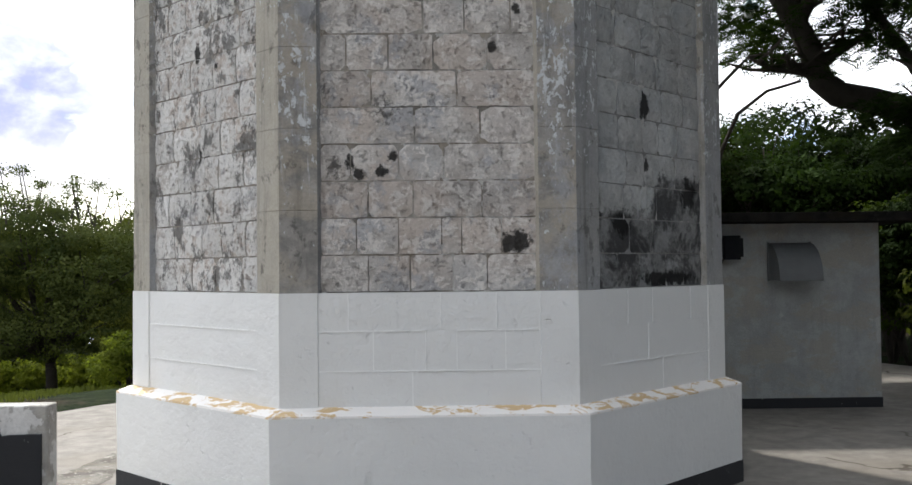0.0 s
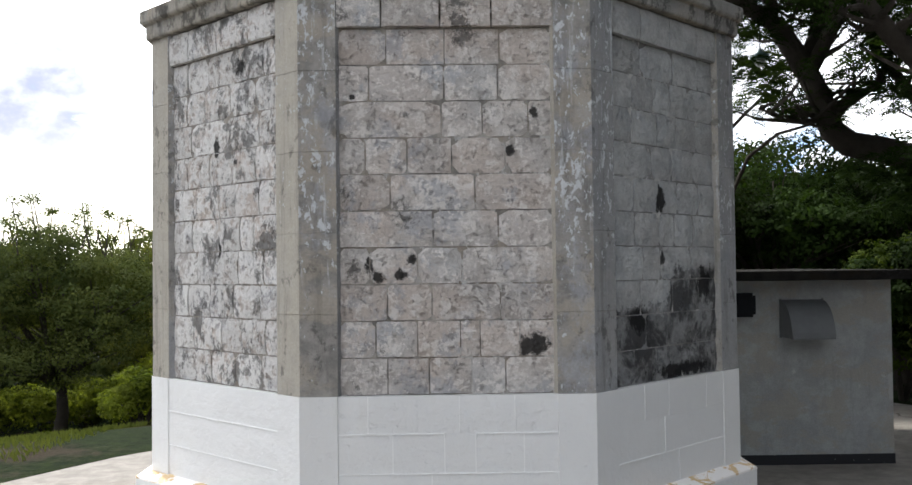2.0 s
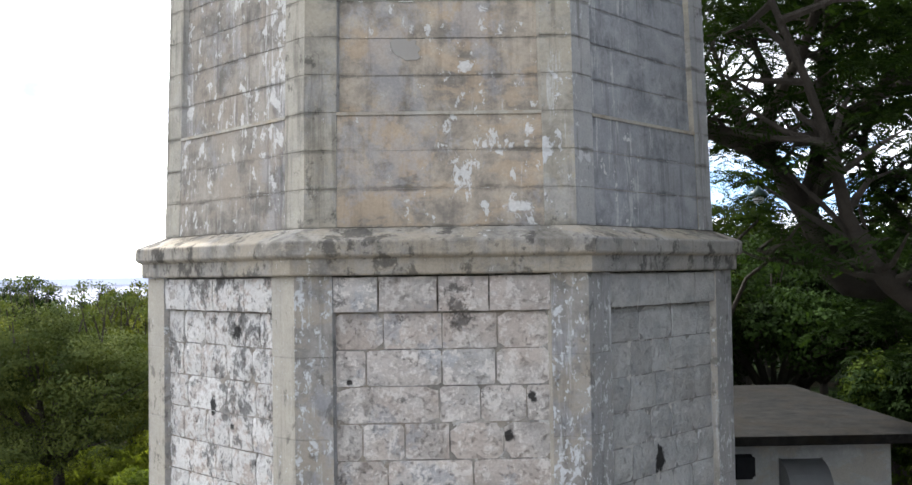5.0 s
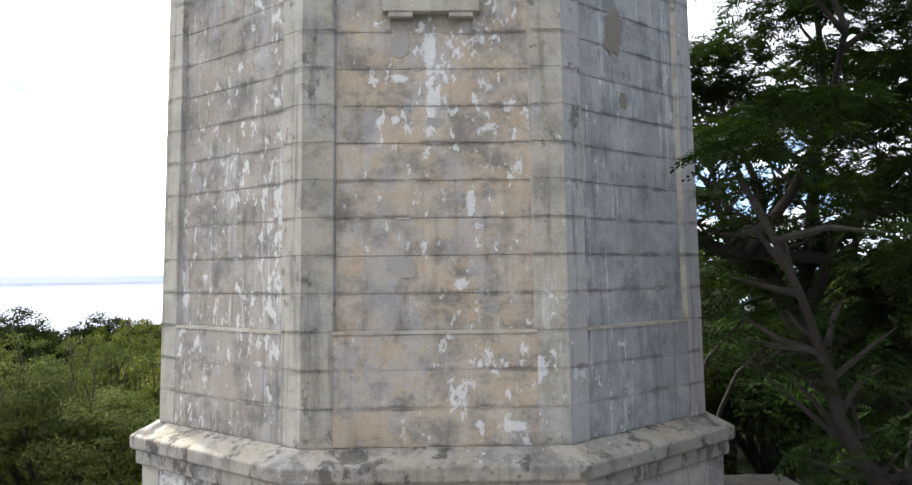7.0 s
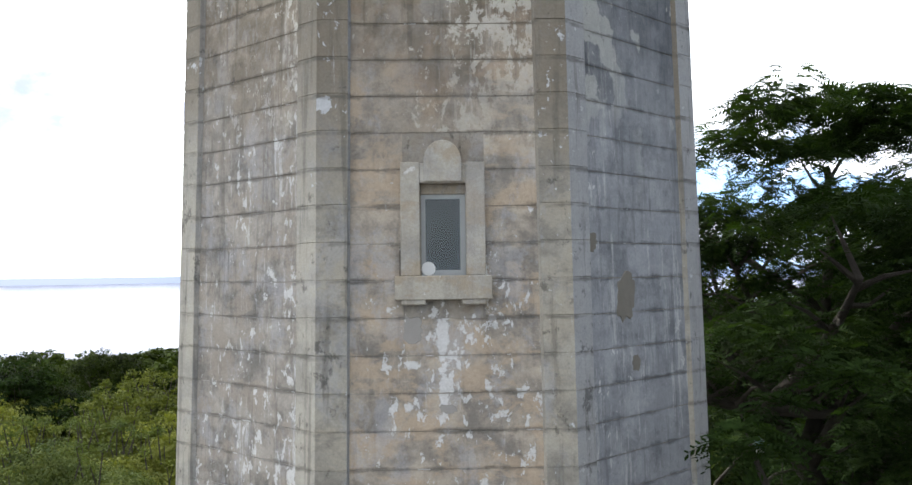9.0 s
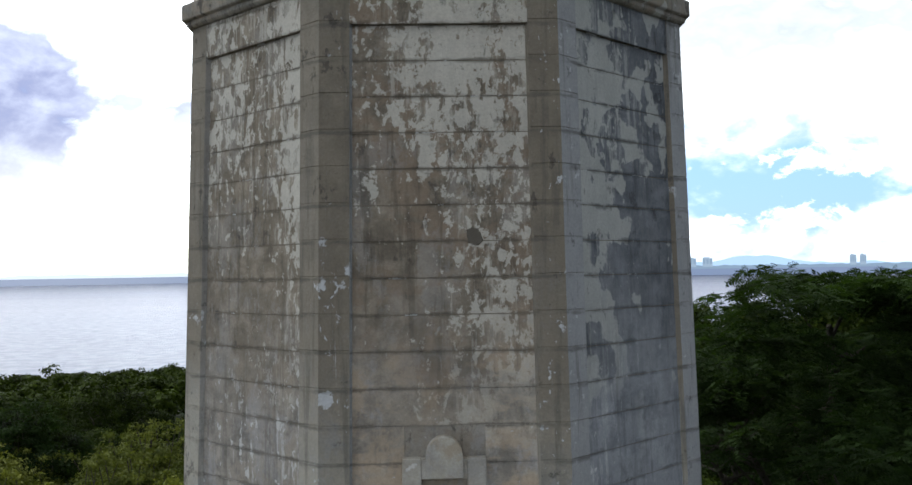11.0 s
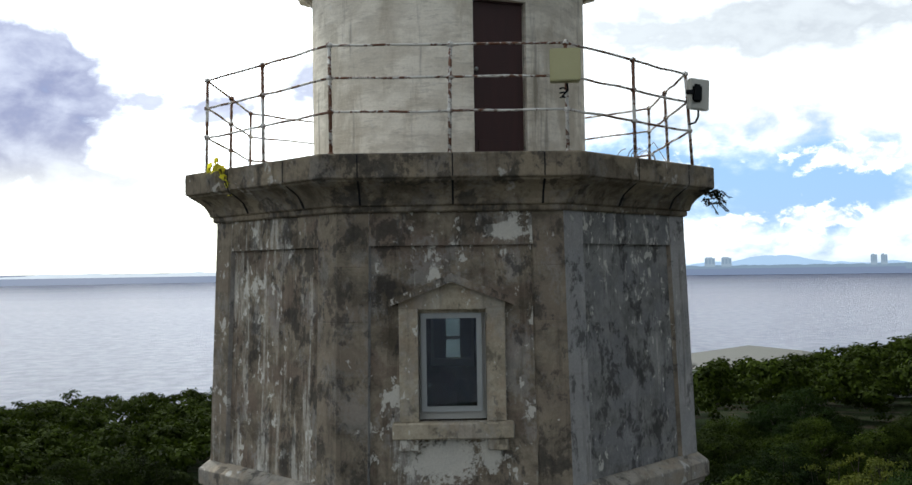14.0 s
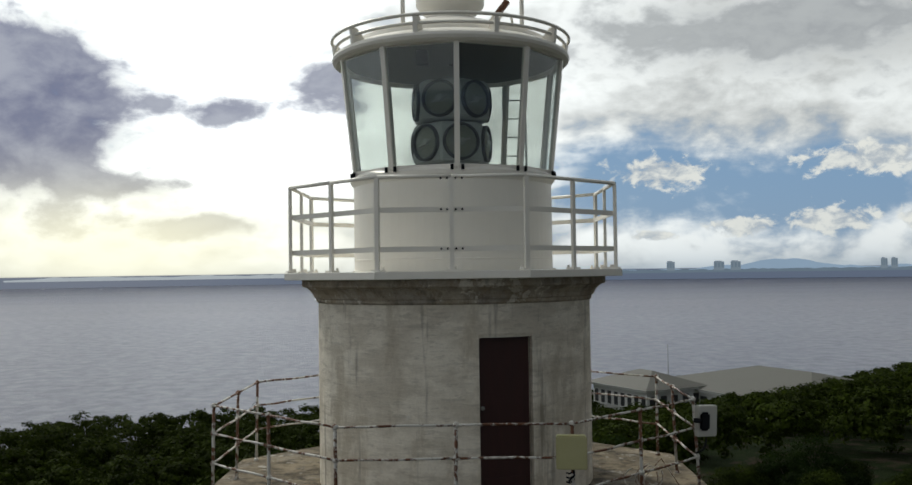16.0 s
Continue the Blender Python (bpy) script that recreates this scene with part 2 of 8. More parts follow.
        if course:
            turn = g.math("FRACT", g.math("ADD", g.math("DIVIDE", g.math("SUBTRACT", z, course[0]), course[1]), 0.5))
            near = g.math("MULTIPLY", g.math("ABSOLUTE", g.math("SUBTRACT", turn, 0.5)), course[1])
            near = g.math("ADD", near, g.math("MULTIPLY", g.math("SUBTRACT", g.noise(g.scaled(p, (3, 3, 10)), 1.0, 6, 0.66), 0.5), 0.14))
            smear = g.math("MULTIPLY", g.step(near, 0.040, 0.0), g.step(g.noise(g.scaled(p, (1, 1, 2)), 1.7, 5, 0.6), 0.40, 0.58))
            base = g.mix(g.math("MULTIPLY", smear, 0.62), base, tuple(c * 0.42 for c in dark))
        mould = g.noise(g.vmath("ADD", g.scaled(p, (1, 1, 0.7)), (7, 3, 1)), blotch, 9, 0.70, 0.2)
        mould = g.step(g.math("SUBTRACT", g.math("ADD", mould, g.math("MULTIPLY", ragged, 0.5)), g.math("MULTIPLY", zone, 0.3)), mould_at, mould_at + 0.08)
        base = g.mix(g.math("MULTIPLY", mould, soot), base, (0.035, 0.034, 0.033))
        shade = g.math("ADD", 0.66, g.math("MULTIPLY", grain, 0.68))
        if tone:
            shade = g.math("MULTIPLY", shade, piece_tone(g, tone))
        base = g.mix(1.0, base, g.combine(shade, shade, shade), "MULTIPLY")
        level = g.math("ADD", g.math("MULTIPLY", grain, 0.4), g.math("ADD", g.math("MULTIPLY", mid, 0.9), g.math("MULTIPLY", left, 0.14)))
        return base, 0.93, (level, 0.024), 0.0
    return recipe


def pitted_stone(g, p):
    """Squared coral-limestone blocks: pale, pinkish, pitted; lime remains and lichen on the seaward side; on the right
    fewer pits, and cool skylight put into the colour as grey.
    """
    mid = g.noise(p, 3.2, 9, 0.70, 0.15)
    grain = g.noise(p, 30, 8, 0.78)
    pock = g.noise(p, 15.0, 9, 0.72, 0.15)
    pit = g.noise(g.vmath("ADD", p, (3, 1, 5)), 8.0, 9, 0.74, 0.15)
    rough = g.noise(p, 5.0, 8, 0.75, 0.3)
    x, _, z = g.xyz(p)
    seaward = g.step(x, -1.3, -1.7)
    right_side = g.step(x, 1.45, 1.65)
    base = g.mix(g.step(mid, 0.34, 0.66), (0.43, 0.40, 0.375), (0.66, 0.63, 0.60))
    base = g.mix(g.math("MULTIPLY", g.step(g.noise(p, 1.1, 5), 0.42, 0.60), 0.68), base, (0.60, 0.52, 0.462))
    base = g.mix(g.math("MULTIPLY", g.step(g.noise(p, 1.9, 8, 0.68), 0.53, 0.60), 0.6), base, (0.42, 0.43, 0.46))
    own = g.node("ShaderNodeObjectInfo").outputs["Random"]
    base = g.mix(g.math("MULTIPLY", g.step(own, 0.86, 0.90), 0.22), base, (0.42, 0.46, 0.49))
    # right-hand blocks greyed: the cool skylight on them is put into the colour
    base = g.mix(g.math("MULTIPLY", right_side, 0.78), base, g.mix(g.step(mid, 0.35, 0.65), (0.34, 0.355, 0.36), (0.48, 0.50, 0.50)))
    flakes = g.math("ADD", g.math("MULTIPLY", rough, 0.6), g.math("MULTIPLY", pock, 0.4))
    base = g.mix(g.math("MULTIPLY", g.math("MULTIPLY", seaward, g.step(flakes, 0.455, 0.50)), 0.85), base, (0.72, 0.71, 0.69))
    inner = g.math("SUBTRACT", 1.0, g.math("MAXIMUM", seaward, right_side))
    base = g.mix(g.math("MULTIPLY", g.math("MULTIPLY", g.step(flakes, 0.515, 0.55), 0.75), inner), base, (0.74, 0.705, 0.67))
    dull = g.math("SUBTRACT", 1.0, g.math("MULTIPLY", right_side, 0.85))
    base = g.mix(g.math("MULTIPLY", g.math("MULTIPLY", g.step(pock, 0.43, 0.34), 0.34), dull), base, (0.19, 0.17, 0.155))
    holes = g.step(g.math("SUBTRACT", pit, g.math("MULTIPLY", seaward, 0.035)), 0.345, 0.31)
    base = g.mix(g.math("MULTIPLY", g.math("MULTIPLY", holes, 0.7), dull), base, (0.09, 0.085, 0.08))
    lichen = g.math("ADD", g.noise(g.scaled(p, (1, 1, 0.75)), 2.3, 10, 0.78, 0.2), g.math("MULTIPLY", seaward, 0.05))
    base = g.mix(g.math("MULTIPLY", g.math("MULTIPLY", g.step(lichen, 0.575, 0.64), 0.75), dull), base, (0.085, 0.083, 0.08))
    ragged = g.math("ADD", g.math("MULTIPLY", g.math("SUBTRACT", g.noise(p, 5.0, 8, 0.75, 0.6), 0.5), 1.7), g.math("MULTIPLY", g.math("SUBTRACT", g.noise(g.scaled(p, (9, 9, 1.2)), 1.0, 4), 0.5), 0.9))
    ragged = g.math("ADD", ragged, g.math("MULTIPLY", g.math("SUBTRACT", g.noise(p, 13.0, 6, 0.75), 0.5), 2.0))
    # damp grey-black growth over the lowest courses of the right-hand side
    top = g.math("ADD", g.math("ADD", 3.28, g.math("MULTIPLY", g.step(x, 2.45, 2.65), 0.42)), g.math("MULTIPLY", ragged, 0.22))
    damp = g.math("MULTIPLY", g.step(g.math("SUBTRACT", top, z), 0.0, 0.10), right_side)
    damp = g.math("MULTIPLY", damp, g.math("ADD", 0.42, g.math("MULTIPLY", g.step(g.noise(p, 2.6, 9, 0.72, 0.3), 0.58, 0.42), 0.48)))
    base = g.mix(damp, base, (0.045, 0.045, 0.047))
    black = spots(g, p, STAINS, ragged, 1.0, 0.6)
    base = g.mix(g.math("MULTIPLY", black, 0.93), base, (0.022, 0.022, 0.022))
    shade = g.math("MULTIPLY", g.math("ADD", 0.66, g.math("MULTIPLY", grain, 0.68)), piece_tone(g, 0.20))
    base = g.mix(1.0, base, g.combine(shade, shade, shade), "MULTIPLY")
    level = g.math("ADD", g.math("MULTIPLY", grain, 0.4), g.math("ADD", g.math("MULTIPLY", rough, 1.5), g.math("ADD", g.math("MULTIPLY", g.step(pock, 0.45, 0.33), -0.35), g.math("MULTIPLY", holes, -0.6))))
    return base, 0.95, (level, 0.06), 0.0


# damp black patches on the lower blocks: centre and half sizes
STAINS = [((-0.78, -3.56, 3.74), (0.07, 0.2, 0.11)), ((-0.70, -3.56, 3.60), (0.08, 0.2, 0.07)), ((-0.45, -3.56, 3.63), (0.09, 0.2, 0.07)),
          ((-0.36, -3.56, 3.78), (0.055, 0.2, 0.08)), ((0.66, -3.56, 4.90), (0.055, 0.2, 0.055)), ((0.91, -3.56, 5.30), (0.06, 0.2, 0.075)),
          ((0.89, -3.56, 2.90), (0.17, 0.2, 0.14)), ((-0.95, -3.56, 5.46), (0.04, 0.2, 0.04)),
          ((2.45, -2.62, 4.42), (0.10, 0.13, 0.20)), ((2.46, -2.60, 3.80), (0.05, 0.06, 0.13)),
          ((2.75, -2.3, 2.50), (0.75, 0.75, 0.10)), ((2.10, -2.95, 3.10), (0.22, 0.22, 0.16)), ((3.05, -1.95, 3.5), (0.20, 0.2, 0.2)), ((-2.3, -2.68, 4.89), (0.06, 0.06, 0.08)),
          ((-2.55, -2.45, 3.9), (0.05, 0.05, 0.15)), ((-2.25, -2.75, 5.95), (0.12, 0.12, 0.12)), ((-2.6, -2.4, 5.1), (0.08, 0.08, 0.16))]


def white_wash(g, p):
    n = g.noise(p, 1.4, 6, 0.6)
    f = g.noise(p, 22, 5, 0.65)
    base = g.mix(n, (0.63, 0.633, 0.625), (0.72, 0.724, 0.715))
    dirt = g.step(g.noise(g.scaled(p, (3, 3, 0.6)), 1.0, 6, 0.65), 0.60, 0.74)
    base = g.mix(g.math("MULTIPLY", dirt, 0.14), base, (0.42, 0.40, 0.35))
    chip = g.step(g.noise(p, 6.5, 6, 0.7), 0.775, 0.79)
    base = g.mix(g.math("MULTIPLY", chip, 0.7), base, (0.42, 0.33, 0.20))
    dent = g.step(g.noise(p, 9, 6, 0.7, 0.3), 0.40, 0.30)
    return base, 0.62, (g.math("SUBTRACT", g.math("ADD", g.math("MULTIPLY", f, 0.4), g.noise(p, 6, 5, 0.6)), g.math("MULTIPLY", dent, 0.25)), 0.02), 0.0


def worn_ledge(g, p):
    """White paint worn through to ochre plaster."""
    n = g.noise(g.scaled(p, (1, 1, 3)), 3.6, 7, 0.68, 0.5)
    base = g.mix(g.step(n, 0.515, 0.555), (0.78, 0.755, 0.73), (0.55, 0.40, 0.22))
    f = g.noise(p, 28, 4)
    return base, 0.8, (g.math("ADD", f, n), 0.012), 0.0


def black_paint(g, p):
    n = g.noise(p, 7, 7, 0.7, 0.3)
    return g.mix(g.step(n, 0.645, 0.66), (0.012, 0.013, 0.016), (0.55, 0.55, 0.53)), 0.8, (n, 0.01), 0.0


def drum_plaster(g, p):
    broad = g.noise(g.scaled(p, (1.2, 1.2, 2.4)), 1.3, 6, 0.62, 0.3)
    brush = g.noise(g.scaled(p, (1.4, 1.4, 9)), 1.6, 6, 0.6)
    grain = g.noise(p, 30, 6, 0.7)
    base = g.mix(g.step(broad, 0.40, 0.60), (0.60, 0.55, 0.46), (0.76, 0.71, 0.61))
    base = g.mix(g.math("MULTIPLY", g.step(brush, 0.54, 0.64), 0.32), base, (0.36, 0.33, 0.28))
    base = g.mix(g.math("MULTIPLY", g.step(g.noise(p, 4.5, 6, 0.7), 0.62, 0.70), 0.5), base, (0.62, 0.61, 0.58))
    dash = g.noise(g.scaled(p, (4.5, 4.5, 17)), 1.0, 5, 0.62, 0.3)      # short strokes of the float
    base = g.mix(g.math("MULTIPLY", g.step(dash, 0.56, 0.66), 0.42), base, (0.40, 0.365, 0.30))
    low = g.math("SUBTRACT", 1.0, g.step(g.xyz(p)[2], 22.3, 24.2))
    soil = g.step(g.math("ADD", g.noise(g.scaled(p, (2.4, 2.4, 0.7)), 1.0, 7, 0.66, 0.2), g.math("MULTIPLY", low, 0.08)), 0.52, 0.66)
    base = g.mix(g.math("MULTIPLY", soil, 0.6), base, (0.43, 0.375, 0.285))
    drip = g.step(g.noise(g.scaled(p, (6, 6, 0.5)), 1.0, 5), 0.60, 0.72)
    base = g.mix(g.math("MULTIPLY", drip, 0.6), base, (0.20, 0.175, 0.14))
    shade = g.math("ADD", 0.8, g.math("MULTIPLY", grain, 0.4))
    base = g.mix(1.0, base, g.combine(shade, shade, shade), "MULTIPLY")
    return base, 0.9, (g.math("ADD", g.math("MULTIPLY", grain, 0.3), g.math("ADD", brush, broad)), 0.012), 0.0


def steel_white(g, p):
    n = g.noise(p, 3.0, 6, 0.6)
    r = g.step(g.noise(g.scaled(p, (4, 4, 1.2)), 3, 6, 0.7), 0.69, 0.74)
    base = g.mix(n, (0.78, 0.75, 0.68), (0.85, 0.82, 0.75))
    return g.mix(g.math("MULTIPLY", r, 0.4), base, (0.36, 0.27, 0.18)), 0.42, (g.noise(p, 40, 3), 0.002), 0.0


def rusty_pipe(g, p):
    n = g.noise(p, 11, 7, 0.72, 0.4)
    big = g.noise(p, 2.2, 4)
    base = g.mix(n, (0.50, 0.48, 0.44), (0.66, 0.64, 0.60))
    rust = g.step(g.math("ADD", g.math("MULTIPLY", n, 0.6), g.math("MULTIPLY", big, 0.45)), 0.505, 0.55)
    rusty = g.mix(g.noise(p, 30, 4), (0.05, 0.022, 0.015), (0.20, 0.085, 0.04))
    return g.mix(rust, base, rusty), 0.75, (g.math("ADD", n, rust), 0.004), 0.0


def door_paint(g, p):
    n = g.noise(g.scaled(p, (6, 6, 0.8)), 2, 6)
    return g.mix(n, (0.018, 0.0045, 0.004), (0.046, 0.011, 0.009)), 0.5, (n, 0.003), 0.0


def plain(c0, c1, scale, rough, depth=0.004, metal=0.0):
    def recipe(g, p):
        n = g.noise(p, scale, 6, 0.62)
        f = g.noise(p, scale * 9, 4, 0.6)
        return g.mix(g.math("ADD", g.math("MULTIPLY", n, 0.75), g.math("MULTIPLY", f, 0.25)), c0, c1), rough, (g.math("ADD", n, f), depth), metal
    return recipe


def concrete_yard(g, p):
    n = g.noise(p, 0.5, 6, 0.6)
    m = g.noise(p, 3.0, 7, 0.66, 0.3)
    f = g.noise(p, 60, 4, 0.7)
    base = g.mix(g.step(m, 0.3, 0.7), (0.185, 0.172, 0.16), (0.26, 0.245, 0.225))
    base = g.mix(g.math("MULTIPLY", g.step(n, 0.50, 0.66), 0.5), base, (0.20, 0.18, 0.155))
    vor = g.t.nodes.new("ShaderNodeTexVoronoi")
    vor.feature = "DISTANCE_TO_EDGE"
    g.put(vor.inputs["Vector"], g.vmath("ADD", p, g.scaled(g.node("ShaderNodeTexNoise", Vector=p, Scale=1.5, Detail=6.0).outputs["Color"], (1.2, 1.2, 0))))
    g.put(vor.inputs["Scale"], 0.22)
    crack = g.math("MULTIPLY", g.step(vor.outputs["Distance"], 0.006, 0.001), g.step(n, 0.46, 0.54))
    base = g.mix(g.math("MULTIPLY", crack, 0.8), base, (0.07, 0.06, 0.05))
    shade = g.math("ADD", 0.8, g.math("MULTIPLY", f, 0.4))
    base = g.mix(1.0, base, g.combine(shade, shade, shade), "MULTIPLY")
    return base, 0.9, (g.math("SUBTRACT", g.math("ADD", m, f), crack), 0.012), 0.0


def hillside(g, p):
    n = g.noise(p, 0.25, 6, 0.6)
    m = g.noise(p, 3.4, 9, 0.72)
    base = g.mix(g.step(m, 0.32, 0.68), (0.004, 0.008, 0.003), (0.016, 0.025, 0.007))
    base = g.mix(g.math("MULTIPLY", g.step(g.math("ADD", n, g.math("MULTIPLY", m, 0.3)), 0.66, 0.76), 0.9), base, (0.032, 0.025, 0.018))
    return base, 1.0, (m, 0.12), 0.0


def sea_water(g, p):
    wind = g.noise(g.scaled(p, (0.006, 0.016, 1)), 1.0, 6, 0.6)
    swell = g.noise(g.scaled(p, (0.09, 0.19, 1)), 1.0, 8, 0.68)
    chop = g.noise(g.scaled(p, (0.45, 0.95, 1)), 1.0, 6, 0.72)
    facet = g.noise(g.scaled(p, (0.16, 0.42, 1)), 1.0, 5, 0.6, 0.4)
    base = g.mix(wind, (0.050, 0.060, 0.105), (0.076, 0.088, 0.138))
    # paler patches stand in for wave slopes that catch the sky
    base = g.mix(g.math("MULTIPLY", g.step(facet, 0.50, 0.66), 0.55), base, (0.15, 0.165, 0.20))
    rough = g.math("ADD", 0.10, g.math("MULTIPLY", wind, 0.14))
    return base, rough, (g.math("ADD", g.math("MULTIPLY", swell, 3.0), g.math("MULTIPLY", chop, 1.5)), 1.9), 0.0


def leaf(c0, c1, through_light=0.3, deep=1.0):
    """Leaves whose tone varies by leaf, tuft, bough and tree; deep: the higher, the fewer are pale."""
    def make(name):
        m = bpy.data.materials.new(name)
        m.use_nodes = True
        g = Graph(m.node_tree)
        geo = g.node("ShaderNodeNewGeometry")
        one = geo.outputs["Random Per Island"]
        patch = g.noise(geo.outputs["Position"], 0.45, 4)
        tree = g.node("ShaderNodeObjectInfo").outputs["Random"]
        tuft = g.noise(geo.outputs["Position"], 1.3, 3)
        f = g.math("ADD", g.math("ADD", g.math("MULTIPLY", one, 0.14), g.math("MULTIPLY", g.step(tuft, 0.30, 0.70), 0.38)),
                   g.math("ADD", g.math("MULTIPLY", g.step(patch, 0.30, 0.70), 0.36), g.math("MULTIPLY", g.math("SUBTRACT", tree, 0.5), 0.50)), True)
        c = g.mix(g.math("POWER", f, deep), c0, c1)
        a = g.node("ShaderNodeBsdfPrincipled", Base_Color=c, Roughness=0.85, Specular_IOR_Level=0.04)
        b = g.node("ShaderNodeBsdfTranslucent", Color=g.mix(1.0, c, (1.5, 1.6, 0.7), "MULTIPLY"))
        s = g.node("ShaderNodeMixShader", Fac=through_light)
        g.t.links.new(a.outputs[0], s.inputs[1])
        g.t.links.new(b.outputs[0], s.inputs[2])
        out = g.t.nodes.new("ShaderNodeOutputMaterial")
        g.t.links.new(s.outputs[0], out.inputs[0])
        return m
    return make


def glass_pane(name, tint, rough=0.0, least=0.035):
    m = bpy.data.materials.new(name)
    m.use_nodes = True
    g = Graph(m.node_tree)
    a = g.node("ShaderNodeBsdfTransparent", Color=tint)
    b = g.node("ShaderNodeBsdfGlossy", Color=(0.9, 0.95, 1.0), Roughness=rough)
    f = g.node("ShaderNodeLayerWeight", Blend=0.5).outputs["Facing"]
    f = g.math("ADD", least, g.math("MULTIPLY", g.math("POWER", f, 4.0), 0.5))
    s = g.node("ShaderNodeMixShader", Fac=f)
    g.t.links.new(a.outputs[0], s.inputs[1])
    g.t.links.new(b.outputs[0], s.inputs[2])
    out = g.t.nodes.new("ShaderNodeOutputMaterial")
    g.t.links.new(s.outputs[0], out.inputs[0])
    return m


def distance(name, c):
    """Land and towers kilometres off; the bright haze over them is put in as a glow."""
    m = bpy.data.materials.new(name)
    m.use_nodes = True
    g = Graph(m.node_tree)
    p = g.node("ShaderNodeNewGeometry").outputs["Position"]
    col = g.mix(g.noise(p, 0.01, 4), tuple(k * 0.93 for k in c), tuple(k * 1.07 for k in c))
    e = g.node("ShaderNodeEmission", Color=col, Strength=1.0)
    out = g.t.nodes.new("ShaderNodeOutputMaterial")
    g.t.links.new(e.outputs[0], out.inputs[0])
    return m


M = {}
WASH = (0.62, 0.62, 0.61)
FIELD = {"front": (-0.9, 0.5, 0.045), "left": (-2.2, -1.5, 0.05), "right": (2.7, 1.6, 0.05)}      # where more lime is left on each side
SILL_RUN = [((-0.03, -3.3, 11.25), (0.075, 0.4, 0.30)), ((-0.02, -3.3, 10.62), (0.055, 0.4, 0.26)), ((-0.36, -3.3, 10.95), (0.10, 0.4, 0.05)), ((-0.40, -3.3, 10.5), (0.05, 0.4, 0.06)),
            ((0.40, -3.3, 9.6), (0.06, 0.4, 0.16)), ((0.28, -3.4, 8.75), (0.08, 0.4, 0.07)), ((0.82, -3.4, 7.25), (0.14, 0.4, 0.06))]
TOP_RUN = [((-0.10, -3.1, 18.98), (0.42, 0.4, 0.30)), ((0.42, -3.1, 19.05), (0.14, 0.4, 0.22)), ((0.62, -3.1, 21.5), (0.26, 0.4, 0.10)), ((0.50, -3.1, 19.9), (0.10, 0.4, 0.55))]
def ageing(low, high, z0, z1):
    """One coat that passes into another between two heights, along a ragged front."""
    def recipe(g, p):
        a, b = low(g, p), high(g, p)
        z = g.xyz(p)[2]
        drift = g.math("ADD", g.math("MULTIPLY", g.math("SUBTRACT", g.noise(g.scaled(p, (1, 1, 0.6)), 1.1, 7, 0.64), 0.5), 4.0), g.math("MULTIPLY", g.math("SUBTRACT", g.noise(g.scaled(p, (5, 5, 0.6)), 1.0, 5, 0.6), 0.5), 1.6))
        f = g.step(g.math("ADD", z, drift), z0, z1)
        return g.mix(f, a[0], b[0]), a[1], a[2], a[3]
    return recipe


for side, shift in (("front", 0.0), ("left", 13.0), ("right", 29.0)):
    # right side: bluish grey puts the cool skylight there into the render's colour
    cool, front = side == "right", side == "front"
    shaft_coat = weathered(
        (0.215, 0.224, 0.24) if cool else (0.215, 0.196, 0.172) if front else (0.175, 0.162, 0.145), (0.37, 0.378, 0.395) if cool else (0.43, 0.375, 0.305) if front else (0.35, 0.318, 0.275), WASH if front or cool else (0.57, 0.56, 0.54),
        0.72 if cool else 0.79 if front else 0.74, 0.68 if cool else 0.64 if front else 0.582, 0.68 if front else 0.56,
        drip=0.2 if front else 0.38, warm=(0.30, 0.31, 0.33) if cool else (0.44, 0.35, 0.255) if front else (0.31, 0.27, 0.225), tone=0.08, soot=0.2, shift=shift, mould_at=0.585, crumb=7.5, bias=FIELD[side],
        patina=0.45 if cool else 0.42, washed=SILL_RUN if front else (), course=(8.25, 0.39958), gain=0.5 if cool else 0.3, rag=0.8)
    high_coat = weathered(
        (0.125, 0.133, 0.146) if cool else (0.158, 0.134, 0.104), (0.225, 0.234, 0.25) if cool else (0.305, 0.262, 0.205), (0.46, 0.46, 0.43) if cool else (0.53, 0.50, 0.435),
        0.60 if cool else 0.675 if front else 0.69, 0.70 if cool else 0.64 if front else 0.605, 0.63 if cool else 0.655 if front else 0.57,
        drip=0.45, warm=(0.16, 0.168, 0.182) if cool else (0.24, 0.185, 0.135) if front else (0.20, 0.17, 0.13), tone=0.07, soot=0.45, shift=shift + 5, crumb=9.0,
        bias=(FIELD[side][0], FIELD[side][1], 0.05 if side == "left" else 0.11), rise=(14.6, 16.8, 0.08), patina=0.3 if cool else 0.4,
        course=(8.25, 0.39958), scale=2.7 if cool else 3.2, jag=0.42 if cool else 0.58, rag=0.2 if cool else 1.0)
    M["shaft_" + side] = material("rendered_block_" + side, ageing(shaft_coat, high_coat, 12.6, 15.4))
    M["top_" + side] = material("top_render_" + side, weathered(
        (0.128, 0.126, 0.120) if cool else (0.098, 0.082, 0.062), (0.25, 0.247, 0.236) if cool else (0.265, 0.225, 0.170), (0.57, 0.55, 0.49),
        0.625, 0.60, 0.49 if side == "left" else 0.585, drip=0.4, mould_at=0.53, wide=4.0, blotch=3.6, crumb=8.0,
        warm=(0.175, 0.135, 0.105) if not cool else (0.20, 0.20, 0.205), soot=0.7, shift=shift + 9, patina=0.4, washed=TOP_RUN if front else ()))
